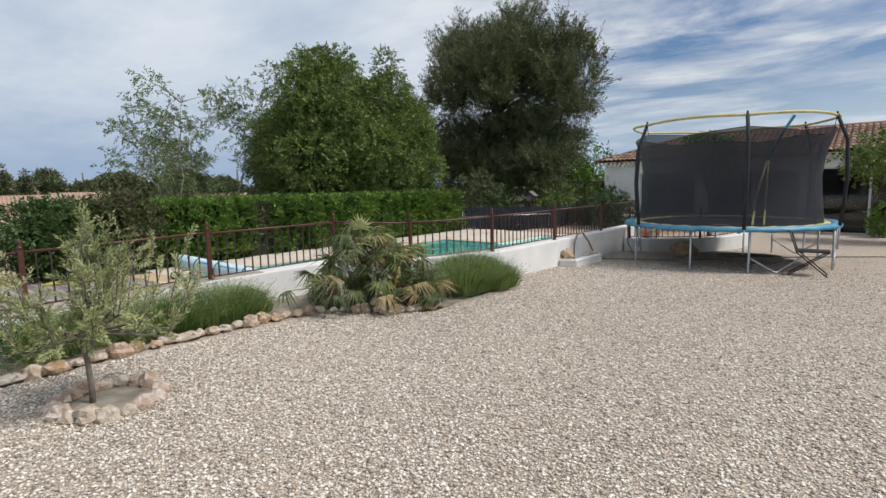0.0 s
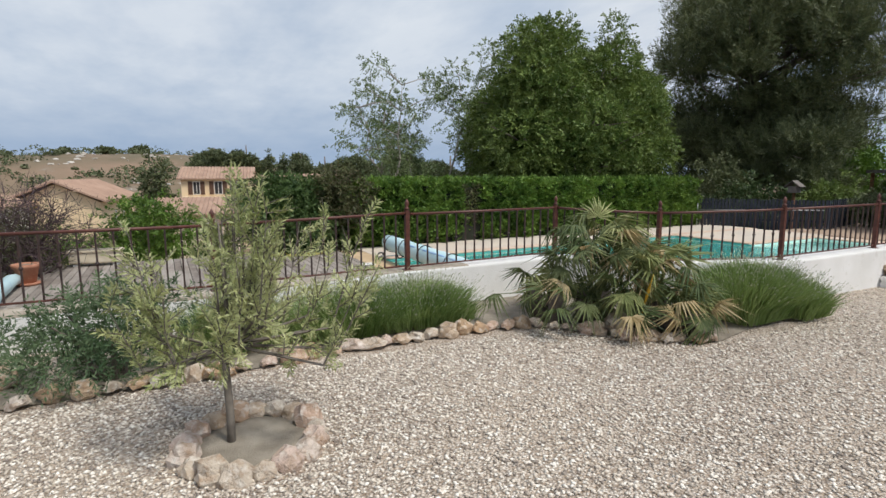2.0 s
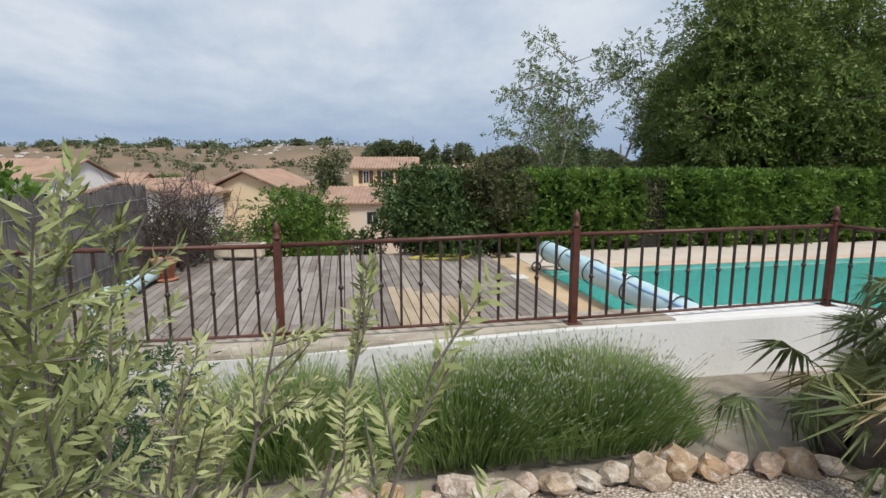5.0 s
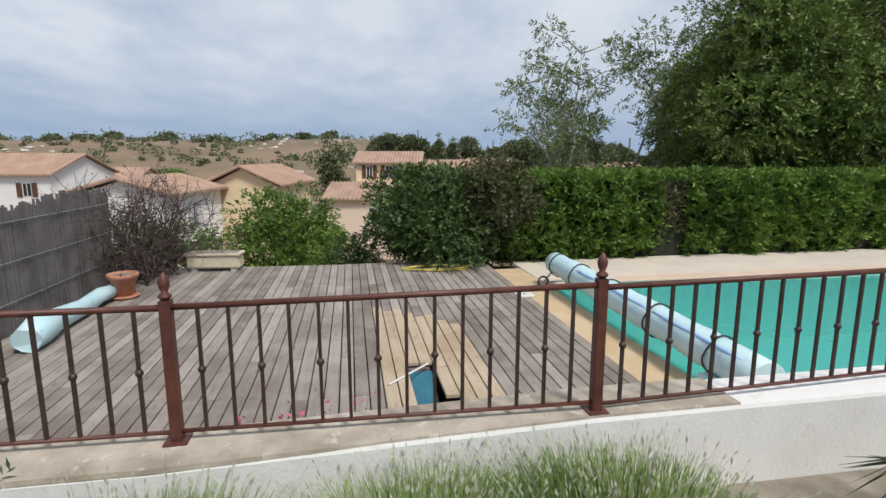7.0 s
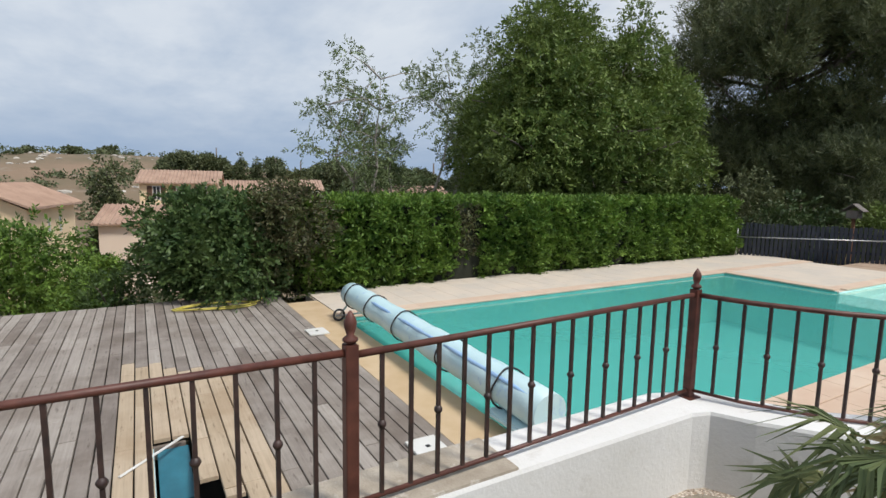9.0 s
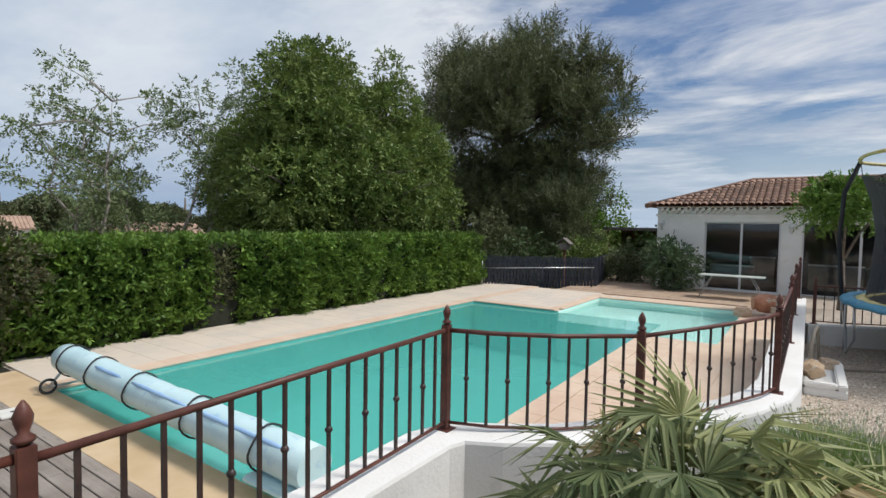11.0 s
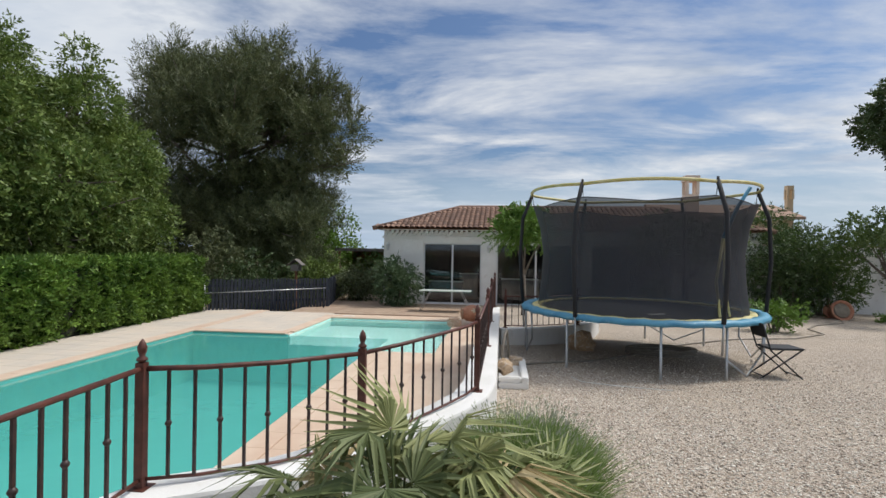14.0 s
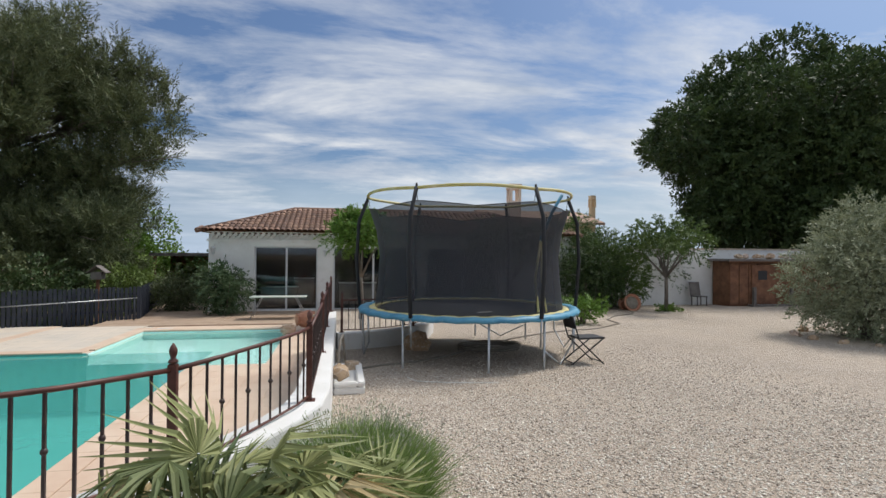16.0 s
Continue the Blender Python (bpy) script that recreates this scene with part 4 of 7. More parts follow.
add_tube(bm, [((0.22 + 0.02 * math.sin(k)) * math.cos(k * 0.42) + 0.04 * math.sin(k * 0.8), (0.62 + 0.07 * math.sin(k * 0.31)) * math.sin(k * 0.42), 0.02 + 0.0006 * k) for k in range(50)] + [(0.0, 0.75, 0.06), (-0.15, 0.85, 0.25)], 0.012, 6)
part("hose", bm, M["hose_yellow"], root)

for y_ in (1.75, 2.3):
    rg = np.random.default_rng(int(y_ * 10))
    root = thing("gaura_plant", "small wispy plant with pink flowers between wall and deck", "plant", pose(-7.5, y_, DECK), "pink flowering plants")
    bm = bmesh.new()
    ends = []
    for k in range(26):
        e = Vector((rg.normal() * 0.14, rg.normal() * 0.16, rg.uniform(0.35, 0.66)))
        add_tube(bm, [(0, 0, 0), e * 0.6 + Vector((0, 0, 0.05)), e], [0.004, 0.003, 0.0015], 3)
        ends.append(tuple(e))
    tagged(part("stalk", bm, M["hedge"], root), kind="stuff")
    c = np.repeat(np.array(ends), 7, 0) + rg.normal(size=(182, 3)) * 0.025
    tagged(place("petal", leaf_mesh("petal", c, 0.028, M["petal"], rg, 0.7), root, None, "small pink petals"), kind="stuff")

# reed screen along the deck's edge
root = thing("reed_screen", "grey weathered reed screen fence beside the wooden deck", "fence", pose(-14.6, -1.95, DECK))
rg = np.random.default_rng(8)
for k in range(14):
    bm = bmesh.new()
    for j in range(16):
        x = k * 0.6 + j * 0.0375
        h = 1.62 + 0.05 * math.sin(x * 1.7) + rg.uniform(-0.05, 0.06)
        add_tube(bm, [(x, -0.16 * max(0, k - 8) * 0.6 + rg.uniform(-0.012, 0.012), 0.0), (x + rg.uniform(-0.02, 0.02), rg.uniform(-0.012, 0.012) - 0.16 * max(0, k - 8) * 0.6, h)], 0.017, 5)
    tagged(part("reed_mat", bm, M["reed"], root), kind="stuff")
for z in (0.4, 0.9, 1.4):
    bm = bmesh.new()
    add_tube(bm, [(0, 0.03, z), (4.9, 0.03, z), (8.3, -0.45, z)], 0.004, 4)
    part("wire", bm, M["steel"], root)


def bare_shrub(at, seed, w=1.6, h=1.5):
    rg = np.random.default_rng(seed)
    root = thing("bare_shrub", "tangled shrub of bare brown twigs beside the reed screen", "shrub", pose(*at))
    bm = bmesh.new()
    for k in range(26):
        p = Vector((rg.uniform(-0.6, 0.6), rg.uniform(-0.35, 0.35), 0))
        d = Vector((rg.normal() * 0.5, rg.normal() * 0.5, 1)).normalized()
        pts = [p]
        for j in range(6):
            d = (d + Vector((rg.normal() * 0.35, rg.normal() * 0.35, rg.normal() * 0.22))).normalized()
            pts.append(pts[-1] + d * h / 5)
            for _ in range(4):
                e = (d + Vector([rg.normal() * 0.9 for _ in range(3)])).normalized()
                q = pts[-1] + e * 0.3
                add_tube(bm, [pts[-1], q, q + (e + Vector([rg.normal() * 0.5 for _ in range(3)])).normalized() * 0.28], [0.007, 0.005, 0.002], 3)
        add_tube(bm, pts, [0.025, 0.02, 0.016, 0.012, 0.009, 0.006, 0.003], 4)
    tagged(part("twig", bm, M["twig"], root), kind="stuff")
    pts = rg.normal(size=(3500, 3)) * [w * 0.35, 0.35, h * 0.25] + [0, 0, h * 0.5]
    place("foliage", leaf_mesh("foliage", pts, 0.05, M["red_bush"], rg), root)


M["twig"] = material("dark_twig", None, 0.9, speckle((0.05, 0.03, 0.035), (0.09, 0.06, 0.06), 6.0, 50.0))
bare_shrub((-14.6, -1.55, DECK - 0.1), 4)
bare_shrub((-15.9, -1.9, DECK - 0.2), 5, 1.8, 1.7)
shrub("green_bush", "bright green bush with bronze tips beyond the deck edge", "bush", (-17.6, 0.7, -1.0), (1.3, 1.35, 1.15), M["hedge"], 2200, 0.09, 41, lumps=11)
shrub("green_bush", "low light green bush behind the planter", "bush", (-17.0, -1.0, -0.9), (1.2, 1.3, 0.62), M["lime_leaf"], 2000, 0.08, 42, lumps=8)
shrub("green_bush", "low dark green bush beside the deck edge", "bush", (-17.3, 2.3, -1.0), (0.8, 0.7, 0.55), M["dark_bush"], 2000, 0.08, 43, lumps=7)
shrub("fig_bush", "bright green leafy bush behind the reed screen", "bush", (-12.6, -3.7, -1.2), (1.4, 1.0, 1.45), M["lime_leaf"], 1500, 0.14, 44, lumps=10)
shrub("grey_bush", "round grey-green bush below the deck", "bush", (-33.0, 3.4, -6.5), (2.3, 2.1, 1.7), M["scrub"], 700, 0.16, 45, lumps=9)
shrub("green_bush", "tall green bush below the deck beside the pale house", "bush", (-31.0, 0.8, -6.4), (2.2, 2.2, 2.4), M["hedge"], 500, 0.18, 46, lumps=9)


def thin_tree(at, height, lean, seed, wide=1.9):
    rg = np.random.default_rng(seed)
    root = thing("thin_tree", "slender tree with pale bare limbs and sparse light green leaves", "tree", pose(*at), "slender trees")
    limbs, blobs = [], []
    for s in range(3):
        pts = [Vector((0, 0, -0.3))]
        a = 2.1 * s + rg.uniform(0, 1)
        for j in range(1, 8):
            pts.append(Vector((lean[0] * (j / 7) ** 1.3 + (wide * 0.55) * (j / 7) * math.cos(a) + rg.normal() * 0.12, lean[1] * (j / 7) ** 1.3 + (wide * 0.55) * (j / 7) * math.sin(a) + rg.normal() * 0.12, height * j / 7 * (1 - 0.07 * s))))
        limbs.append((pts, [0.13, 0.11, 0.09, 0.07, 0.055, 0.04, 0.025, 0.01]))
        for j in range(2, 8):
            for _ in range(3):
                e = pts[j] + Vector((rg.normal() * wide * 0.45, rg.normal() * wide * 0.45, rg.uniform(0.1, 0.9)))
                limbs.append(([pts[j], pts[j].lerp(e, 0.5) + Vector((0, 0, 0.12)), e], [0.03, 0.02, 0.006]))
                s_ = rg.uniform(0.35, 0.75)
                blobs.append((tuple(e), (s_, s_, s_ * 0.7)))
    branch_tree(root, [(0, 0, -0.5), (0, 0, 0.3)], [0.2, 0.18], limbs, M["pale_bark"])
    crown(root, blobs, 900, 0.12, M["birch"], rg, 0.45, 0.2, 7)


thin_tree((-25.6, 11.2, -2.2), 7.9, (0.3, -0.8), 51, 1.9)
thin_tree((-24.5, 13.9, -2.2), 9.3, (-0.4, 1.8), 52, 1.7)
thin_tree((-23.5, 15.6, -2.0), 7.2, (0.0, 1.0), 53, 1.8)
thin_tree((-27.5, 12.6, -2.6), 6.6, (0.3, -0.6), 50, 2.0)
big_tree("background_tree", "dense dark green tree behind the slender trees", (-29.0, 17.5, -4.8), 7.0, lumpy(np.random.default_rng(5), 14, (0, 0, 3.8), (4.5, 4.5, 2.4), 1.4), M["broad"], M["bark"], 900, 0.18, 54)
big_tree("background_tree", "dense dark green tree beyond the hedge", (-25.5, 19.2, -3.2), 5.5, lumpy(np.random.default_rng(6), 10, (0, 0, 3.2), (2.8, 2.8, 2.2), 1.2), M["broad"], M["bark"], 1100, 0.17, 55)
shrub("green_tree", "bright green small tree beyond the pine", "tree", (-17.5, 36.0, -0.8), (3.4, 3.0, 2.7), M["lime_leaf"], 300, 0.24, 57, lumps=12)
shrub("green_tree", "bright green small tree beyond the fence", "tree", (-14.0, 34.0, -0.8), (2.0, 2.0, 1.5), M["lime_leaf"], 350, 0.2, 58, lumps=9)

# dark picket fence with its shrubs
FENCE = [(-15.35, 19.9), (-13.4, 21.1), (-11.5, 22.3), (-12.1, 25.2), (-12.7, 28.0)]


def picket(a, c, n0):
    a, c = Vector((*a, DECK)), Vector((*c, DECK))
    d = c - a
    root = thing("picket_fence", "dark blue painted wooden picket fence beside the paving", "fence", pose(*a, 0, 0, math.degrees(math.atan2(d.y, d.x))), "dark fence panels")
    L = d.length
    bm = bmesh.new()
    add_box(bm, 0, 0.092, -0.012, 0.012, -0.1, 1.06, 0.004)
    me = done(bm, "picket", M["fence_dark"])
    n = int(L / 0.115)
    for k in range(n):
        place("picket", me, root, pose(0.02 + k * L / n, 0.02 * math.sin(k * 9.1), 0.02 * math.sin(k * 5.3), 0, 0, 0))
    for z in (0.25, 0.8):
        box_part("fence_rail", (0, L, 0.032, 0.07, z, z + 0.07), M["fence_dark"], root)


for p, q in zip(FENCE, FENCE[1:]):
    picket(p, q, 0)
root = thing("telescopic_pole", "long pale telescopic pool pole resting against the dark fence", "pole", pose(-15.0, 19.7, DECK))
bm = bmesh.new()
add_tube(bm, [(0, 0, 0.62), (3.55, 2.2, 0.72)], 0.018, 8)
part("pole", bm, M["steel"], root)
for s in (0.02, 0.55, 0.98):
    bm = bmesh.new()
    add_tube(bm, [(3.55 * s, 2.2 * s, 0.0), (3.55 * s, 2.2 * s, 0.75 if s > 0.1 else 0.95)], 0.02, 6)
    part("stand", bm, M["steel"] if s < 0.1 else M["fence_dark"], root)
root = thing("bird_house", "small wooden bird house with pale pitched roof above the fence", "bird house", pose(-12.9, 22.6, DECK))
box_part("post", (-0.04, 0.04, -0.04, 0.04, -0.1, 1.3), M["brown_wood"], root)
box_part("box", (-0.16, 0.16, -0.16, 0.16, 1.3, 1.55), M["grey_wood"], root)
for s in (-1, 1):
    box_part("roof", (-0.2, 0.2, -0.2, 0.2, 0, 0.025), M["grey_wood"], root, "", 0.003, pose(s * 0.14, 0, 1.63, 0, s * 38, 0))
for k, (x, y, rx, rz, mt) in enumerate([(-15.2, 23.0, 1.6, 1.3, "broad_shaded"), (-13.0, 25.5, 1.4, 1.3, "broad"), (-10.8, 30.5, 1.8, 1.4, "dark_bush"), (-14.6, 27.5, 2.0, 1.3, "pine"), (-17.0, 24.0, 1.8, 1.8, "pine"), (-12.4, 31.5, 1.8, 1.3, "broad")]):
    shrub("background_bush", "dull green bush behind the dark picket fence", "bush", (x, y, DECK - 0.4), (rx, rx, rz), M[mt], 700, 0.13, 60 + k, lumps=9, group="bushes behind the fence")

# wooden shelter roof glimpsed behind the shrubs
root = thing("timber_shelter", "low brown timber shelter behind the shrubs", "shelter", pose(-11.2, 31.5, DECK))
box_part("roof", (-2.6, 2.6, -1.5, 1.5, 2.05, 2.2), M["grey_wood"], root)
for x in (-2.4, 2.4):
    for y in (-1.3, 1.3):
        box_part("post", (x - 0.06, x + 0.06, y - 0.06, y + 0.06, -0.4, 2.05), M["brown_wood"], root)
box_part("back_wall", (-2.4, 2.4, 1.3, 1.4, -0.3, 2.05), M["brown_wood"], root)


# ---------- the pool house ----------
HX0, HX1, HY, HB, HE, HD = -9.82, 4.75, 24.2, -0.45, 2.47, 5.4


def wall_with_holes(name, x0, x1, y, t, z0, z1, holes, mat):
    """A wall along x with openings (x0, x1, z0, z1), built of the blocks between them."""
    bm = bmesh.new()
    x = x0
    for a, c, d, e in sorted(holes):
        add_box(bm, x, a, y, y + t, z0, z1)
        if d > z0:
            add_box(bm, a, c, y, y + t, z0, d)
        add_box(bm, a, c, y, y + t, e, z1)
        x = c
    add_box(bm, x, x1, y, y + t, z0, z1)
    return solid(name, bm, mat)


OPEN = [(-8.18, -5.83, HB, 2.0), (-5.22, -2.1, HB, 2.0), (-1.5, 1.5, HB, 2.0)]
wall_with_holes("wall_south", HX0, HX1, HY, 0.28, HB - 0.6, HE, OPEN, M["white_render"])
for x in (HX0, HX1 - 0.28):
    b = bmesh.new()
    add_box(b, x, x + 0.28, HY + 0.28, HY + HD, HB - 0.6, HE)
    solid("wall_side", b, M["white_render"])
# room surfaces coloured near black: painted shade behind the clear panes
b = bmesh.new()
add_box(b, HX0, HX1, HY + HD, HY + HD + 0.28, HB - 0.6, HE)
solid("wall_north", b, M["room_shade"])
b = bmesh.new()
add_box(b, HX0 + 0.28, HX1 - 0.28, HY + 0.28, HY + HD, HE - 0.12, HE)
solid("ceiling", b, M["room_shade"])
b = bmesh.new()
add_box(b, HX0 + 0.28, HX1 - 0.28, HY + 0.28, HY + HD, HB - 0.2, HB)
solid("floor", b, M["room_shade"])
# added near-black partition that closes off the view into the room
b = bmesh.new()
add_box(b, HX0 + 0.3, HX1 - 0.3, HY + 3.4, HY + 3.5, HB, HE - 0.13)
solid("wall_inner", b, M["room_shade"])
for k, (a, c, d, e) in enumerate(OPEN):
    root = thing("window_%d" % (k + 1), "wide sliding glass door with a pale aluminium frame", "window", pose(a, HY + 0.12, d), "", "structure")
    wd, h = c - a, e - d
    for n_, dims in (("jamb", (0, 0.05, 0, 0.06, 0, h)), ("jamb", (wd - 0.05, wd, 0, 0.06, 0, h)), ("head", (0.05, wd - 0.05, 0, 0.06, h - 0.05, h)), ("threshold", (0.05, wd - 0.05, 0, 0.06, 0, 0.05)), ("mullion", (wd / 2 - 0.035, wd / 2 + 0.035, 0, 0.06, 0.05, h - 0.05))):
        box_part(n_, dims, M["aluminium"], root)
    for x0_, x1_ in ((0.05, wd / 2 - 0.035), (wd / 2 + 0.035, wd - 0.05)):
        g = box_part("pane", (x0_, x1_, 0.025, 0.033, 0.05, h - 0.05), M["glass"], root, "", 0)
        g.visible_shadow = False
# things glimpsed behind the glass
for x, y, z, w_, h_ in ((-7.5, 26.6, HB, 1.5, 0.75), (-6.5, 27.0, HB, 0.8, 1.1), (-4.2, 26.8, HB, 1.6, 0.9)):
    root = thing("sideboard", "grey cabinet glimpsed behind the dark glass", "cabinet", pose(x, y, z), "cabinets behind the glass")
    box_part("body", (-w_ / 2, w_ / 2, -0.25, 0.25, 0.0, h_), M["grey_wood"], root)
    box_part("top", (-w_ / 2 - 0.03, w_ / 2 + 0.03, -0.28, 0.28, h_, h_ + 0.03), M["white_plastic"], root)


def tile_roof(name, x0, x1, y0, y1, ze, zr, hips=True):
    """A hipped roof of rounded tiles laid in rows, on a plain deck."""
    root = thing(name, "hipped roof of weathered brown-red canal tiles on the white pool house", "roof", None, "", "structure")
    ym, run = (y0 + y1) / 2, (y1 - y0) / 2
    A = [(x0, y0, ze), (x1, y0, ze), (x1, y1, ze), (x0, y1, ze), (x0 + run, ym, zr), (x1 - run, ym, zr)]
    place("roof_deck", mesh("roof_deck", [(x, y, z - 0.03) for x, y, z in A], [(0, 1, 5, 4), (1, 2, 5), (2, 3, 4, 5), (3, 0, 4)], M["brown_wood"]), root)
    bm = bmesh.new()
    slope = (zr - ze) / run

    def row(p, d, n, s):
        """Half-round tiles climbing from p along the slope."""
        for k in range(n):
            c = p + d * (k * 0.36)
            side = s * 0.105
            up_ = s.cross(d).normalized()
            ring = []
            for j in range(5):
                a = math.pi * j / 4
                ring.append(side * math.cos(a) + up_ * 0.075 * math.sin(a))
            lo = [bm.verts.new(c + r_ * 1.08 + up_ * 0.03) for r_ in ring]
            hi = [bm.verts.new(c + d * 0.44 + r_ * 0.85 + up_ * 0.0) for r_ in ring]
            for j in range(4):
                bm.faces.new((lo[j], lo[j + 1], hi[j + 1], hi[j])).smooth = True
    inv = 1 / math.sqrt(1 + slope * slope)
    n = int((x1 - x0) / 0.21)
    for k in range(n):
        x = x0 + 0.1 + k * 0.21
        reach = min(x - x0, x1 - x, run)
        row(Vector((x, y0, ze)), Vector((0, inv, slope * inv)), max(1, int(reach / inv / 0.36 + 0.3)), Vector((1, 0, 0)))
    for k in range(int((y1 - y0) / 0.21)):
        y = y0 + 0.1 + k * 0.21
        reach = min(y - y0, y1 - y)
        row(Vector((x0, y, ze)), Vector((inv, 0, slope * inv)), max(1, int(reach / inv / 0.36 + 0.3)), Vector((0, -1, 0)))
    tagged(place("roof_tiles", done(bm, "roof_tiles", M["roof_tile"]), root), kind="stuff")
    bm = bmesh.new()
    add_tube(bm, [A[0], A[4], A[5]], 0.10, 6)
    add_tube(bm, [A[5], A[1]], 0.10, 6)
    add_tube(bm, [A[3], A[4]], 0.10, 6)
    part("ridge_tiles", bm, M["roof_tile"], root)
    return root


tile_roof("roof", HX0 - 0.35, HX1 + 0.35, HY - 0.4, HY + HD + 0.7, HE + 0.1, HE + 1.22)
# row of small corbel tiles under the eave
bm = bmesh.new()
for k in range(int((HX1 - HX0) / 0.2)):
    x = HX0 + 0.1 + k * 0.2
    for row_, (yy, zz) in enumerate(((HY - 0.12, HE - 0.11), (HY - 0.26, HE - 0.02))):
        add_tube(bm, [(x + 0.1 * row_, HY, zz), (x + 0.1 * row_, yy, zz)], 0.065, 6)
add_box(bm, HX0, HX1, HY - 0.3, HY, HE + 0.045, HE + 0.075)
solid("eave_corbels", bm, M["white_render"])
b = bmesh.new()
add_box(b, HX0 - 0.06, HX1 + 0.06, HY - 0.05, HY, HE - 0.28, HE - 0.2)
solid("trim", b, M["white_render"])


def wall_lamp(x, z, y=HY):
    root = thing("wall_lamp", "small white lantern wall lamp on the white house wall", "lamp", pose(x, y, z), "wall lamps")
    box_part("bracket", (-0.03, 0.03, -0.18, 0.0, 0.2, 0.23), M["white_plastic"], root)
    bm = bmesh.new()
    add_lathe(bm, [(0.03, -0.12), (0.05, -0.08), (0.085, 0.1), (0.10, 0.12), (0.02, 0.2)], 6, (0, -0.16, 0))
    part("lantern", bm, M["aluminium"], root)


wall_lamp(-9.62, 1.8), wall_lamp(-5.52, 1.75), wall_lamp(4.5, 1.75)


def chimney(x, y, z0, h, s=0.32, mat="pink_wall"):
    root = thing("chimney", "rendered chimney with a small capped top on the tiled roof", "chimney", pose(x, y, z0), "chimneys")
    bm = bmesh.new()
    add_box(bm, -s, s, -s, s, 0, h * 0.62, 0.01)
    part("shaft", bm, M[mat], root)
    for a in (-1, 1):
        for c in (-1, 1):
            box_part("pier", (a * s * 0.8 - 0.06, a * s * 0.8 + 0.06, c * s * 0.8 - 0.06, c * s * 0.8 + 0.06, h * 0.62, h * 0.88), M[mat], root)
    box_part("cap", (-s * 1.1, s * 1.1, -s * 1.1, s * 1.1, h * 0.88, h), M[mat], root)


chimney(3.1, 27.0, 3.0, 2.1, 0.27)

# boarded terrace in front of the pool house
b = bmesh.new()
add_box(b, -12.3, -5.05, 20.4, 28.2, DECK - 0.4, DECK - 0.06)
solid("floor", b, M["soil"])


def table():
    root = thing("folding_table", "long white folding table on the boarded terrace before the window", "table", pose(-7.0, 21.9, DECK))
    box_part("tabletop", (-0.92, 0.92, -0.38, 0.38, 0.72, 0.745), M["table_top"], root, "", 0.01)
    for s in (-1, 1):
        for q in (-1, 1):
            bm = bmesh.new()
            add_tube(bm, [(s * 0.55, q * 0.2, 0.71), (s * 0.72, q * 0.3, 0.4), (s * 0.9, q * 0.33, 0.0)], 0.014, 6)
            part("leg", bm, M["steel"], root)
        bm = bmesh.new()
        add_tube(bm, [(s * 0.72, -0.3, 0.4), (s * 0.72, 0.3, 0.4)], 0.012, 6)
        part("brace", bm, M["steel"], root)


table()
shrub("oleander", "tall dull green oleander bush against the white house corner", "bush", (-9.0, 23.2, DECK), (0.95, 0.7, 1.05), M["rosemary"], 3000, 0.10, 71, lumps=9)
shrub("oleander", "dark green bush beside the pool house wall", "bush", (-11.0, 25.0, DECK), (1.3, 0.9, 0.9), M["scrub"], 1600, 0.10, 72, lumps=9)

# terracotta jar lying by a pale figure of a dog at the pool edge
root = thing("terracotta_jar", "terracotta jar lying on its side on the pool edge", "jar", pose(-5.85, 18.8, DECK - 0.03 + 0.36, 0, 90, 200))
bm = bmesh.new()
add_lathe(bm, [(0.10, -0.3), (0.2, -0.22), (0.26, 0.0), (0.22, 0.2), (0.15, 0.28), (0.19, 0.32), (0.14, 0.33)], 18)
part("jar_body", bm, M["terracotta"], root)
bm = bmesh.new()
add_box(bm, -0.14, 0.14, -0.16, 0.16, 0.0, 0.42, 0.1)
add_box(bm, -0.12, 0.10, -0.12, 0.12, 0.38, 0.62, 0.09)
add_box(bm, -0.26, -0.1, -0.07, 0.07, 0.42, 0.54, 0.05)
me = done(bm, "dog_statue", M["rock"])
tagged(place("dog_statue", me, None, pose(-5.6, 18.4, DECK - 0.03)), "small pale stone dog statue beside the terracotta jar", "statue")
root = thing("stone_trough", "pale carved stone block beside the terracotta jar", "stone", pose(-6.35, 18.35, DECK - 0.03))
box_part("block", (-0.2, 0.2, -0.16, 0.16, 0.0, 0.26), M["rock"], root, "", 0.05)


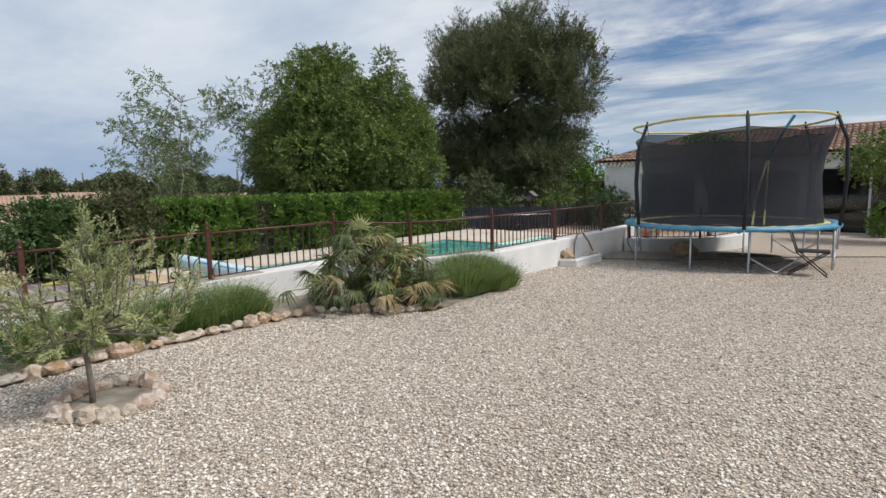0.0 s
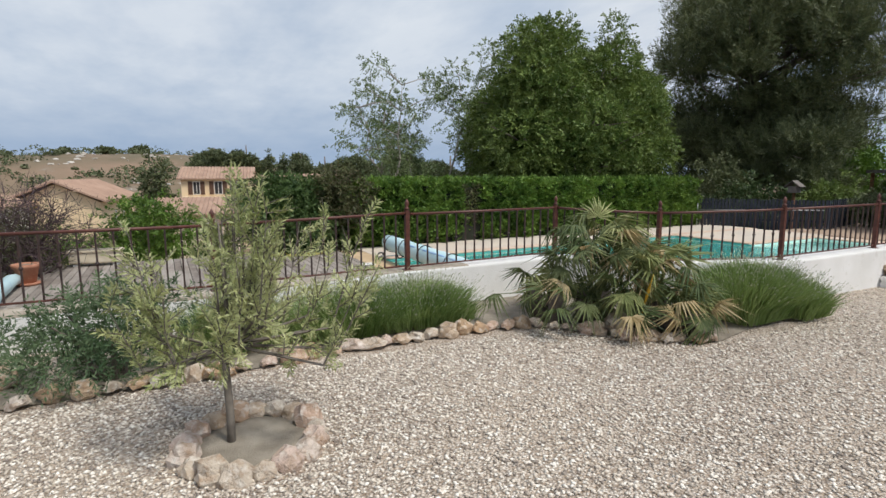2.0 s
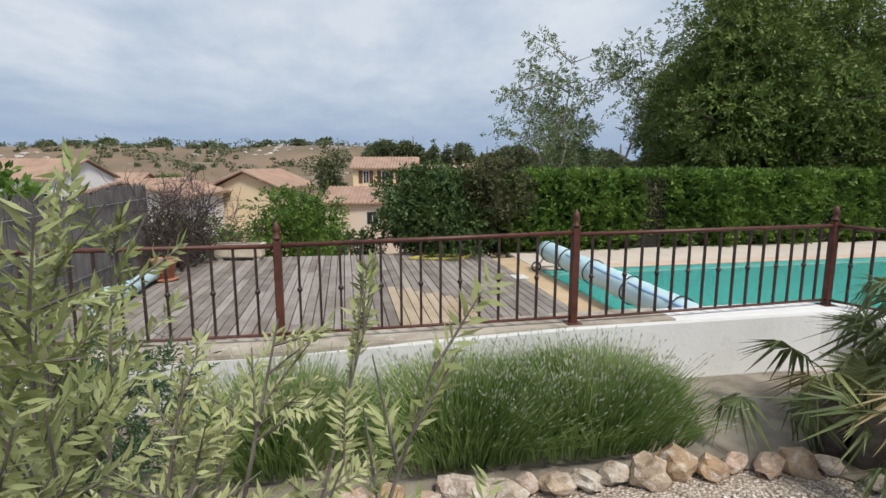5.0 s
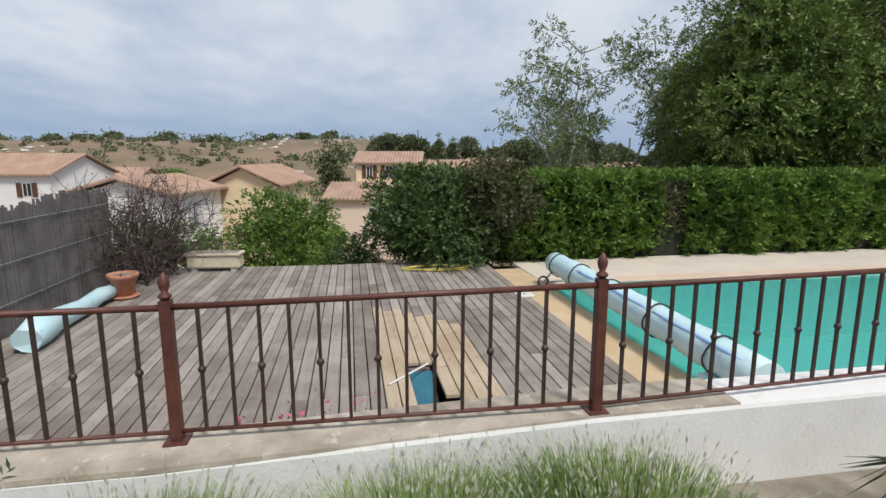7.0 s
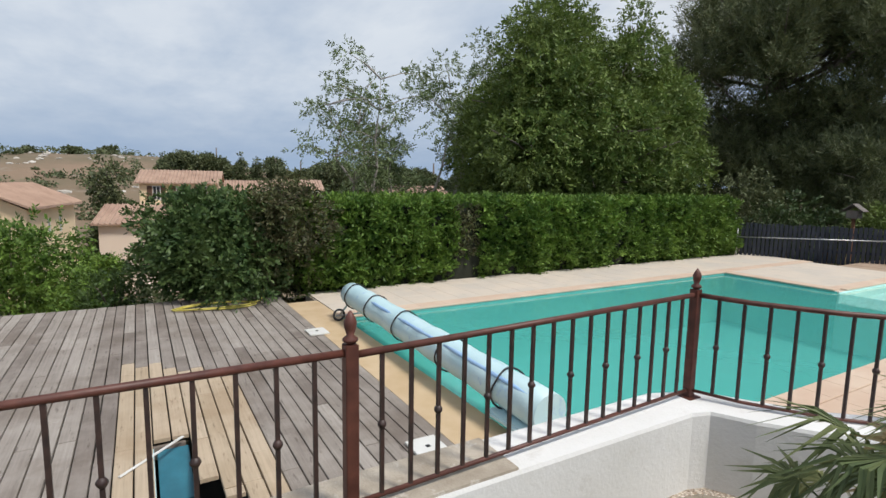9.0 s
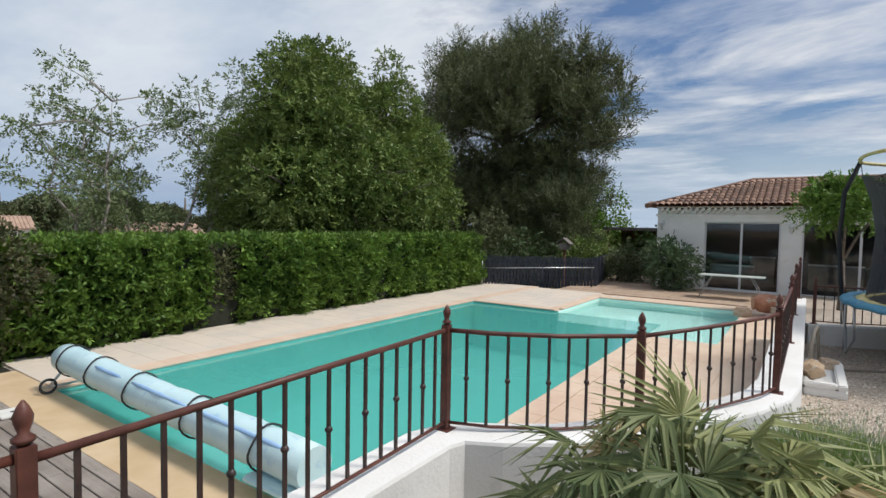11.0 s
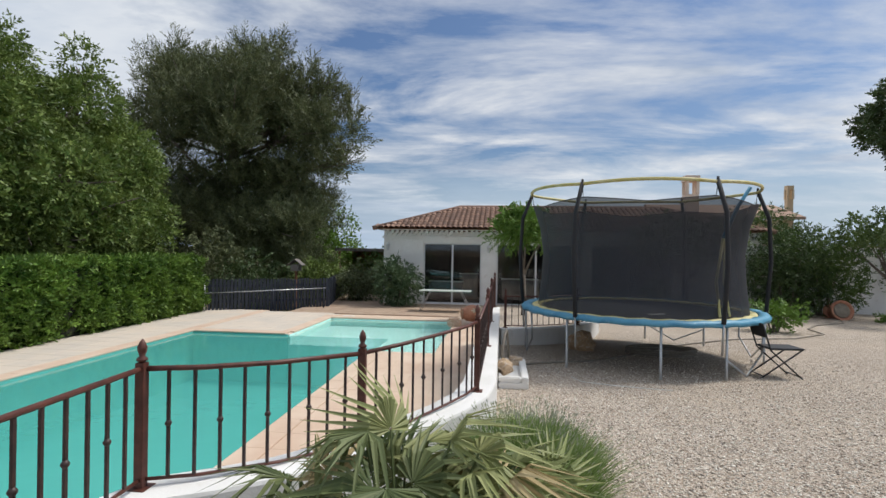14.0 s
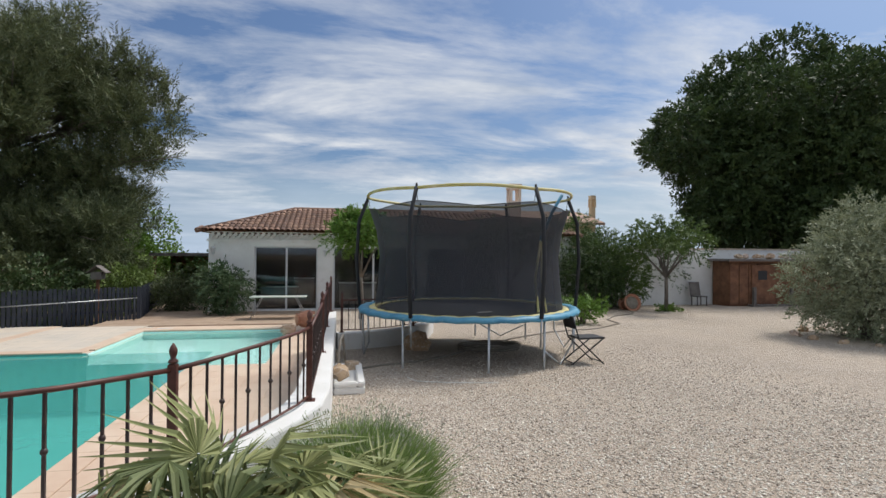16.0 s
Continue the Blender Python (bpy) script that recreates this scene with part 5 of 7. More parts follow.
# ---------- trampoline and chair ----------
def trampoline():
    gz = ground_z(13.5)
    root = thing("trampoline", "round trampoline with blue edge pad and black net on gravel", "trampoline", pose(-2.40, 13.5, gz))
    R, H = 2.13, 0.92
    to_cam = math.atan2(3.2 - 13.5, -5.0 + 2.33)

    def at(deg, r, z):
        a = to_cam + radians(deg)
        return Vector((r * math.cos(a), r * math.sin(a), z))
    def ring(r, z, rad, mat, name, sides=8, lo=0, hi=360, label=""):
        bm_ = bmesh.new()
        n = 64
        add_tube(bm_, [at(lo + (hi - lo) * k / n, r, z) for k in range(n + 1)], rad, sides, False)
        return part(name, bm_, mat, root, label)
    ring(R, H - 0.05, 0.022, M["steel"], "frame_ring")
    # edge pad: a rounded band, blue with a yellow inner part
    for name, r0, r1, z_, mt in (("edge_pad", R - 0.13, R + 0.05, H, "pad_blue"), ("pad_inner_band", R - 0.30, R - 0.13, H - 0.005, "pad_yellow")):
        bm = bmesh.new()
        n, prev = 96, None
        prof = [(r1, z_ - 0.075), (r1 + 0.012, z_ - 0.03), (r1 - 0.03, z_ + 0.012), ((r0 + r1) / 2, z_ + 0.02), (r0, z_ + 0.01), (r0, z_ - 0.03)]
        rows = []
        for k in range(n):
            wob = 0.008 * math.sin(k * 1.9)
            rows.append([bm.verts.new(at(360 * k / n, r_, zz_ + wob)) for r_, zz_ in prof])
        for k in range(n):
            p_, q_ = rows[k], rows[(k + 1) % n]
            for j in range(len(prof)):
                bm.faces.new((p_[j], q_[j], q_[(j + 1) % len(prof)], p_[(j + 1) % len(prof)])).smooth = True
        part(name, bm, M[mt], root, "faded yellow band" if "inner" in name else "blue vinyl pad")
    bm = bmesh.new()
    add_lathe(bm, [(R - 0.28, H - 0.035), (R - 0.28, H - 0.028)], 64)
    part("jump_mat", bm, M["mat_black"], root)
    # legs in pairs joined at the ground
    legs = [-88, -30, 10, 38, 92, 142, 176, 212]
    for a in legs:
        bm = bmesh.new()
        add_tube(bm, [at(a, R, H - 0.05), at(a, R, 0.08), at(a, R, 0.0)], 0.021, 8)
        part("leg", bm, M["steel"], root)
    for a, c in ((-88, -58), (38, 66), (92, 118), (142, 176)):
        bm = bmesh.new()
        add_tube(bm, [at(a, R - 0.02, 0.35), at((a + c) / 2, R - 0.05, 0.04), at(c, R - 0.02, 0.35), at(c, R, H - 0.06)], 0.018, 6)
        part("leg_base", bm, M["steel"], root)
    # poles with foam, leaning out, then in at the top
    TOPR, TOPZ = 2.02, 3.1
    poles = [-85, -25, 35, 95, 155, 215]
    for a in poles:
        bm = bmesh.new()
        add_tube(bm, [at(a, R + 0.03, H - 0.5), at(a, R + 0.05, H)], 0.018, 6)
        part("pole_bracket", bm, M["steel"], root)
        bm = bmesh.new()
        add_tube(bm, [at(a, R + 0.05, H - 0.02), at(a, R + 0.12, H + 0.9), at(a, R + 0.08, TOPZ - 0.5), at(a, TOPR, TOPZ)], 0.035, 10)
        part("pole", bm, M["pole_foam"], root, "black foam-covered pole")
        bm = bmesh.new()
        add_tube(bm, [at(a, TOPR, TOPZ - 0.03), at(a, TOPR, TOPZ + 0.06)], 0.02, 6)
        part("pole_cap", bm, M["strap"], root)
    # top rim in yellow sleeves, sagging a little between the poles
    bm = bmesh.new()
    n = 72
    add_tube(bm, [at(-85 + 360 * k / n, TOPR, TOPZ - 0.02 + 0.03 * math.sin(math.pi * ((k % 12) / 12))) for k in range(n + 1)], 0.028, 8, False)
    part("top_rim", bm, M["pad_yellow"], root, "yellow sleeve")
    # net: narrows at mid height
    bm = bmesh.new()
    prof = [(R - 0.26, H + 0.0), (R - 0.32, H + 0.5), (R - 0.35, H + 1.0), (R - 0.28, H + 1.5), (R - 0.13, H + 1.95)]
    rows = []
    for k in range(96):
        d = abs(((360 * k / 96 - 35) % 60) - 30) / 30
        rows.append([bm.verts.new(at(360 * k / 96, r_ - 0.03 * (1 - d) * (j == 4), zz_ - 0.10 * (1 - d) * (j == 4))) for j, (r_, zz_) in enumerate(prof)])
    for k in range(96):
        p_, q_ = rows[k], rows[(k + 1) % 96]
        for j in range(4):
            bm.faces.new((p_[j], q_[j], q_[j + 1], p_[j + 1])).smooth = True
    part("safety_net", bm, M["net"], root, "black mesh net")
    bm = bmesh.new()
    add_tube(bm, [at(360 * k / 96, R - 0.13 - 0.03 * (1 - abs(((360 * k / 96 - 35) % 60) - 30) / 30), H + 1.95 - 0.10 * (1 - abs(((360 * k / 96 - 35) % 60) - 30) / 30)) for k in range(97)], 0.008, 5, False)
    part("net_hem", bm, M["strap"], root)
    for a in poles:
        bm = bmesh.new()
        add_tube(bm, [at(a, R - 0.14, H + 1.95), at(a, TOPR, TOPZ - 0.02)], 0.006, 4)
        part("net_cord", bm, M["strap"], root)
    # entrance: zip strip and blue tape
    bm = bmesh.new()
    add_tube(bm, [at(50, R - 0.42, H + 1.3), at(44, R - 0.40, H + 0.6), at(41, R - 0.24, H + 0.05)], 0.022, 6)
    add_tube(bm, [at(51, R - 0.42, H + 1.3), at(50, R - 0.40, H + 0.6), at(47, R - 0.22, H + 0.05)], 0.016, 6)
    part("entrance_strip", bm, M["pad_yellow"], root, "yellow entrance strip")
    bm = bmesh.new()
    add_tube(bm, [at(50, R - 0.42, H + 1.3), at(56, R - 0.3, H + 1.8), at(60, TOPR - 0.05, TOPZ - 0.05)], 0.03, 6)
    part("entrance_flap", bm, M["pad_blue"], root)
    bm = bmesh.new()
    add_box(bm, -0.16, 0.16, -0.05, 0.05, 0, 0.004)
    part("mat_label", bm, M["white_plastic"], root, "pale label", pose(0.1, -0.9, H - 0.027, 0, 0, 20))


trampoline()


def folding_chair(at, rz):
    root = thing("folding_chair", "black folding chair standing on the gravel by the trampoline", "chair", pose(*at, 0, 0, rz))
    for s in (-0.2, 0.2):
        for nm, pts in (("leg", [(-0.32, s, 0.84), (-0.2, s, 0.45), (0.30, s, 0.0)]), ("leg", [(0.3, s * 0.85, 0.46), (-0.34, s * 0.85, 0.0)])):
            bm = bmesh.new()
            add_tube(bm, pts, 0.013, 7)
            part(nm, bm, M["black_metal"], root)
    bm = bmesh.new()
    add_box(bm, -0.2, 0.32, -0.21, 0.21, 0.455, 0.485, 0.012)
    part("seat", bm, M["strap"], root, "black padded seat")
    box_part("backrest", (-0.012, 0.012, -0.2, 0.2, -0.1, 0.13), M["strap"], root, "black fabric backrest", 0.006, pose(-0.295, 0, 0.74, 0, -17, 0))
    for z, x, s in ((0.02, 0.27, 0.2), (0.03, -0.31, 0.17)):
        bm = bmesh.new()
        add_tube(bm, [(x, -s, z + 0.02), (x, s, z + 0.02)], 0.010, 6)
        part("crossbar", bm, M["black_metal"], root)


folding_chair((-0.62, 12.0, ground_z(12.0) - 0.005), 4)

# basin with its tap arch at the foot of the wall
root = thing("wash_basin", "shallow white rendered basin at the foot of the white wall", "basin", pose(-4.81, 11.05, ground_z(11)))
for n_, dims in (("base", (-0.2, 0.22, -0.65, 0.65, -0.05, 0.10)), ("kerb", (0.12, 0.22, -0.65, 0.65, 0.101, 0.17)), ("kerb", (-0.2, 0.12, -0.65, -0.55, 0.101, 0.17)), ("kerb", (-0.2, 0.12, 0.55, 0.65, 0.101, 0.17))):
    box_part(n_, dims, M["white_render"], root, "", 0.015)
root = thing("standpipe", "bent grey hose and pipe rising against the white wall", "pipe", pose(-4.95, 11.0, ground_z(11) + 0.1))
bm = bmesh.new()
add_tube(bm, [(0, 0, 0), (0, 0.02, 0.35), (0.03, 0.1, 0.55), (0.06, 0.3, 0.58), (0.08, 0.6, 0.35), (0.1, 0.8, 0.1), (0.1, 1.0, 0.0)], 0.022, 7)
part("pipe", bm, M["hose_grey"], root)

# ---------- far side of the yard ----------
YE = 24.0
GE = ground_z(YE)
b = bmesh.new()
add_box(b, 4.76, 24.0, YE, YE + 0.3, GE - 0.5, 2.05)
solid("wall_boundary", b, M["white_render"])
b = bmesh.new()
add_box(b, 4.76, 24.0, YE - 0.03, YE + 0.33, 2.053, 2.12)
solid("trim", b, M["rock"])

b = bmesh.new()
add_box(b, 1.2, 4.7, HY - 1.2, HY - 0.01, HB - 0.5, HB - 0.0)
solid("pavement", b, M["paving"])


def wood_shed():
    """Low shed of brown boards with stones on its roof edge."""
    root = thing("wooden_shed", "low brown boarded shed with pale stones along its roof edge", "shed", pose(11.4, 22.9, GE))
    W, H_ = 6.2, 1.95
    box_part("frame", (0, W, 0.05, 1.05, 0, H_), M["brown_wood"], root)
    for k in range(int(W / 0.46)):
        x = 0.02 + k * 0.46
        box_part("board", (x, x + 0.435, 0.0, 0.045, 0.1, H_ - 0.1), M["brown_wood"], root, "", 0.008)
    door = box_part("door", (1.05, 2.1, -0.05, -0.005, 0.12, H_ - 0.15), M["brown_wood"], root, "boarded door with a small dark window", 0.01)
    box_part("door_window", (1.35, 1.8, -0.062, -0.052, 1.15, 1.55), M["strap"], door, "", 0.004)
    for x in (0.9, 2.75):
        box_part("post", (x, x + 0.12, -0.35, -0.23, 0, 0.85), M["grey_wood"], root)
    box_part("step", (0.8, 3.0, -0.4, -0.06, 0.0, 0.1), M["grey_wood"], root)
    box_part("roof_edge", (-0.25, W + 0.2, -0.3, 1.3, H_, H_ + 0.1), M["grey_wood"], root)
    return root


wood_shed()


def rock_mesh(seed, r):
    bm = bmesh.new()
    bmesh.ops.create_icosphere(bm, subdivisions=2, radius=1)
    for v in bm.verts:
        n1 = noise.noise(v.co * 1.3 + Vector((seed * 3.1, 0, 0)))
        n2 = noise.noise(v.co * 3.1 + Vector((0, seed * 1.7, 0)))
        v.co *= 1 + 0.5 * n1 + 0.40 * n2
        v.co = Vector([round(c * 2.2 + 0.15 * seed) / 2.2 * 0.22 + c * 0.78 for c in v.co])
        v.co.x *= r[0]
        v.co.y *= r[1]
        v.co.z *= r[2]
    return done(bm, "rock", M["rock"])


ROCKS = [rock_mesh(k, r) for k, r in enumerate([(0.16, 0.11, 0.09), (0.13, 0.12, 0.10), (0.20, 0.12, 0.085), (0.11, 0.09, 0.07), (0.15, 0.13, 0.12), (0.09, 0.08, 0.06)])]
rg = np.random.default_rng(77)


def rock(x, y, z, k, s=1.0, rz=0.0, label="rough cream and ochre limestone rock edging the planting bed", group="bed edging rocks"):
    return tagged(place("rock", ROCKS[k % 6], None, pose(x, y, z, rg.uniform(-12, 12), rg.uniform(-12, 12), rz) @ Matrix.Diagonal((s, s, s, 1))), label, "rock", group)


for k in range(15):
    rock(11.7 + k * 0.4, 22.75 + 0.1 * math.sin(k * 2.2), GE + 2.16, k, 1.15, k * 37, "pale stone lying on the wooden shed roof edge", "stones on the shed roof")

root = thing("picnic_table", "reddish-brown wooden picnic table with benches before the shed", "table", pose(15.6, 21.6, GE))
box_part("tabletop", (-0.85, 0.85, -0.35, 0.35, 0.70, 0.75), M["brown_wood"], root)
for s in (-1, 1):
    box_part("bench_seat", (-0.85, 0.85, s * 0.72 - 0.13, s * 0.72 + 0.13, 0.42, 0.46), M["brown_wood"], root)
for s in (-0.6, 0.6):
    box_part("crossbeam", (s - 0.04, s + 0.04, -0.82, 0.82, 0.34, 0.41), M["brown_wood"], root)
    for q in (-1, 1):
        bm = bmesh.new()
        add_tube(bm, [(s, q * 0.25, 0.7), (s, q * 0.6, 0.0)], 0.045, 4)
        part("leg", bm, M["brown_wood"], root)

root = thing("fallen_chair", "dark garden chair leaning against the white boundary wall", "chair", pose(10.3, 23.4, GE))
box_part("seat", (-0.25, 0.25, -0.25, 0.2, 0.40, 0.44), M["grey_wood"], root)
box_part("backrest", (-0.25, 0.25, 0.0, 0.04, 0.0, 0.62), M["grey_wood"], root, "", 0.01, pose(0, 0.2, 0.42, -12))
for x in (-0.22, 0.22):
    for y in (-0.2, 0.17):
        box_part("leg", (x - 0.02, x + 0.02, y - 0.02, y + 0.02, 0, 0.4), M["grey_wood"], root)

flower_pot((6.1, 22.2, GE + 0.2), 1.5, (75, 0), "large terracotta pot lying on its side by the boundary wall")


def small_tree(at, h, r, seed, mat="broad"):
    rg_ = np.random.default_rng(seed)
    root_ = thing("small_tree", "small spreading green tree before the white boundary wall", "tree", pose(*at))
    blobs = lumpy(rg_, 24, (0, 0, h * 0.80), (r, r * 0.8, h * 0.2), 0.5, -0.6)
    limbs = [([(0, 0, h * 0.4), (c[0] * 0.5, c[1] * 0.5, h * 0.62), c], [0.05, 0.03, 0.01]) for c, _ in blobs[:7]]
    branch_tree(root_, [(0, 0, -0.2), (0.03, 0.02, h * 0.2), (0, 0, h * 0.42)], [0.085, 0.07, 0.06], limbs, M["bark"])
    crown(root_, blobs, 1500, 0.10, M[mat], rg_, 0.5, 0.3)


small_tree((7.3, 21.3, GE), 3.35, 2.6, 81, "leaf_deep")
for k, (x, y, rx, rz, mt, nm) in enumerate([(4.9, 22.6, 1.5, 1.9, "broad_shaded", "dark green climbing bush against the white house end"), (6.2, 23.0, 1.7, 1.75, "leaf_deep", "dark green bush before the white boundary wall"), (5.6, 24.9, 2.3, 2.2, "leaf_deep", "tall feathery green shrub over the boundary wall"), (9.4, 25.4, 2.4, 1.9, "leaf_deep", "dark green shrub beyond the boundary wall"), (2.15, 17.8, 0.7, 0.45, "lime_leaf", "low rounded bright green bush on the gravel"), (7.4, 21.2, 0.6, 0.18, "hedge", "low green plants round the small tree"), (0.4, 22.6, 0.5, 0.7, "hedge", "green shrub at the house wall")]):
    shrub("garden_bush", nm, "bush", (x, y, GE - 0.05 if y > 19 else ground_z(y)), (rx, rx * 0.8, rz), M[mt], 1900, 0.09, 90 + k, lumps=9)
root = thing("ochre_house", "ochre house with a tiled roof beyond the white pool house", "house", pose(3.9, 33.0, -0.8))
box_part("wall", (0, 6.5, 0, 6.0, 0, 4.4), M["ochre_wall"], root)
v = [(-0.4, -0.4, 4.4), (6.9, -0.4, 4.4), (6.9, 3.0, 5.3), (-0.4, 3.0, 5.3), (-0.4, 6.4, 4.4), (6.9, 6.4, 4.4)]
place("roof", mesh("roof", v + [(a_, b_, c_ + 0.15) for a_, b_, c_ in v], [(0, 1, 2, 3), (3, 2, 5, 4), (6, 9, 8, 7), (9, 10, 11, 8), (0, 6, 7, 1), (1, 7, 8, 2), (2, 8, 11, 5), (5, 11, 10, 4), (4, 10, 9, 3), (3, 9, 6, 0)], M["far_tile"]), root)
chimney(10.9, 34.5, 3.6, 2.0, 0.16, "ochre_wall")
# small leafy trees before the house
small_tree((-4.3, 20.2, GE), 3.4, 1.0, 97, "lime_leaf")
small_tree((1.0, 20.9, GE), 3.2, 1.7, 96, "broad")

rg = np.random.default_rng(14)
# leaf colour darkened to look backlit, though the sun reaches this side
big_tree("plane_tree", "very large dense green tree, coloured dark as if backlit, behind the boundary wall", (19.6, 29.0, -0.6), 14.6, lumpy(rg, 60, (0, 0, 8.2), (7.8, 6.6, 6.2), 2.0) + lumpy(rg, 22, (-1.0, -1.5, 4.2), (6.5, 4.5, 2.4), 1.6), M["broad_shaded"], M["bark"], 1250, 0.21, 34)
shrub("silver_bush", "tall rounded silver-green olive bush in a ring of stones", "bush", (7.6, 13.8, ground_z(13.8)), (2.1, 2.1, 1.8), M["olive_pale"], 2000, 0.10, 98, lumps=16, ratio=0.32)
for k in range(14):
    a = 6.28 * k / 14
    rock(7.6 + 1.45 * math.cos(a), 13.8 + 1.45 * math.sin(a), ground_z(13.8) + 0.02, k, 0.9, k * 47, "reddish stone ringing the silver bush", "silver bush stones")

root = thing("garden_hose", "long grey garden hose lying across the gravel to the trampoline", "hose", pose(0, 0, 0))
bm = bmesh.new()
pts = [(-4.7, 12.0), (-4.2, 12.3), (-3.6, 12.5), (-2.8, 13.1), (-2.0, 14.0), (-1.0, 15.0), (0.4, 16.0), (2.0, 16.5), (3.2, 17.5), (3.4, 18.6), (4.2, 19.6), (5.4, 20.4), (5.9, 21.4)]
add_tube(bm, [(x, y, ground_z(y) + 0.02) for x, y in pts], 0.016, 6)
part("hose", bm, M["hose_grey"], root)
root = thing("hose_coil", "coiled grey garden hose lying under the trampoline", "hose", pose(-1.9, 13.7, ground_z(13.7)))
bm = bmesh.new()
add_tube(bm, [((0.62 + 0.05 * math.sin(k * 0.9)) * math.cos(k * 0.35), (0.4 + 0.05 * math.sin(k * 0.5)) * math.sin(k * 0.35), 0.02 + 0.001 * k) for k in range(110)], 0.014, 5)
part("hose", bm, M["hose_grey"], root)
root = thing("white_cord", "thin pale cord lying on the gravel before the trampoline", "cord", pose(0, 0, 0))
bm = bmesh.new()
add_tube(bm, [(-3.9, 11.3, ground_z(11.3) + 0.01), (-3.8, 11.0, ground_z(11) + 0.01), (-3.4, 10.85, ground_z(11) + 0.01), (-2.9, 10.75, ground_z(11) + 0.01), (-2.6, 10.7, ground_z(11) + 0.01)], 0.008, 5)
part("cord", bm, M["white_plastic"], root)
rock(-3.35, 13.9, ground_z(13.9) + 0.12, 4, 2.0, 30, "large rough boulder at the foot of the ring wall", "boulders")
rock(-4.93, 10.62, ground_z(10) + 0.24, 1, 1.15, 80, "upright stone leaning on the white wall by the basin", "boulders")
rock(-4.75, 11.6, ground_z(11) + 0.14, 3, 1.3, 10, "stone lying in the white basin", "boulders")


# ---------- the village below ----------
def village_house(ahead, left, width, depth, ze, zr, wall, side_ridge, windows, base=-7.5, roof="far_tile", nm="plain rendered village house with a pale tiled roof", blind="shutter"):
    """ahead, left: metres from the deck view; the front faces the yard. side_ridge: ridge along the front."""
    a = radians(79.94)
    ex, ey = -4.45, 2.29
    x = ex - math.sin(a) * ahead - math.cos(a) * left
    y = ey + math.cos(a) * ahead - math.sin(a) * left
    root = thing("village_house", nm, "house", pose(x, y, 0, 0, 0, math.degrees(a) - 90 + 90), "village houses")
    # local x to the right of the front, local y away from the yard
    box_part("wall", (0, width, 0, depth, base, ze), M[wall], root, "", 0)
    o, t = 0.4, 0.12
    if side_ridge:
        v = [(-o, -o, ze), (width + o, -o, ze), (width + o, depth / 2, zr), (-o, depth / 2, zr), (-o, depth + o, ze), (width + o, depth + o, ze)]
        f = [(0, 1, 2, 3), (3, 2, 5, 4)]
        g = [(0, 0, ze), (0, depth, ze), (0, depth / 2, zr - 0.1), (width, 0, ze), (width, depth, ze), (width, depth / 2, zr - 0.1)]
    else:
        v = [(-o, -o, ze), (-o, depth + o, ze), (width / 2, depth + o, zr), (width / 2, -o, zr), (width + o, depth + o, ze), (width + o, -o, ze)]
        f = [(0, 3, 2, 1), (3, 5, 4, 2)]
        g = [(0, 0, ze), (width, 0, ze), (width / 2, 0, zr - 0.1), (0, depth, ze), (width, depth, ze), (width / 2, depth, zr - 0.1)]
    v2 = [(p[0], p[1], p[2] + t) for p in v]
    n = len(v)
    faces = [tuple(q) for q in f] + [tuple(i + n for i in q) for q in f]
    edge = [(0, 1), (1, 2), (2, 5), (5, 4), (4, 3), (3, 0)] if side_ridge else [(0, 1), (1, 2), (2, 4), (4, 5), (5, 3), (3, 0)]
    faces += [(i, j, j + n, i + n) for i, j in edge]
    place("roof", mesh("roof", v + v2, faces, M[roof]), root)
    # rows of tiles
    bm = bmesh.new()
    span = width + 2 * o if side_ridge else depth + 2 * o
    for k in range(int(span / 0.36)):
        s = k * 0.36 + 0.18 - o
        if side_ridge:
            add_tube(bm, [(s, -o, ze + t), (s, depth / 2, zr + t)], 0.09, 4)
        else:
            add_tube(bm, [(-o, s, ze + t), (width / 2, s, zr + t)], 0.09, 4)
            add_tube(bm, [(width + o, s, ze + t), (width / 2, s, zr + t)], 0.09, 4)
    part("roof_tiles", bm, M[roof], root)["kind"] = "stuff"
    for tri in ((0, 1, 2), (3, 5, 4)):
        place("gable", mesh("gable", [g[i] for i in tri], [(0, 1, 2)], M[wall]), root)
    for x0, z0, w_, h_, side in windows:
        m_ = pose(x0, -0.03, z0) if not side else pose(width + 0.03, x0, z0, 0, 0, 90)
        win = box_part("window", (0, w_, 0, 0.06, 0, h_), M["white_plastic"], root, "", 0, m_)
        box_part("pane", (0.08, w_ - 0.08, -0.015, 0.0 - 0.002, 0.08, h_ - 0.08), M["strap"], win, "", 0)
        box_part("pane_bar", (w_ / 2 - 0.03, w_ / 2 + 0.03, -0.03, -0.017, 0.08, h_ - 0.08), M["white_plastic"], win, "", 0)
        if blind:
            for q in (-0.5, w_ + 0.02):
                box_part("shutter", (q, q + 0.46, -0.05, 0.0, 0, h_), M[blind], root, "", 0, m_)
    return root


# white house, its side wall with one closed shutter
village_house(28, 19.9, 5.2, 6.6, -0.24, 0.62, "far_white", False, [(2.6, -2.3, 0.5, 1.5, True)], nm="white rendered village house with a gabled tiled roof")
village_house(35, 15.8, 4.8, 8.2, -0.1, 1.15, "ochre_wall", False, [(3.0, -1.7, 0.35, 0.95, True), (5.0, -1.7, 0.35, 0.95, True)], nm="yellow ochre village house with a gabled tiled roof", blind="")
village_house(45, 48.6, 15.0, 9.0, 0.3, 2.1, "far_white", True, [(8.6, -1.7, 1.0, 1.5, False), (12.6, -1.5, 0.8, 1.2, False)], nm="long white village house with a red-brown tiled roof", blind="brown_shutter")
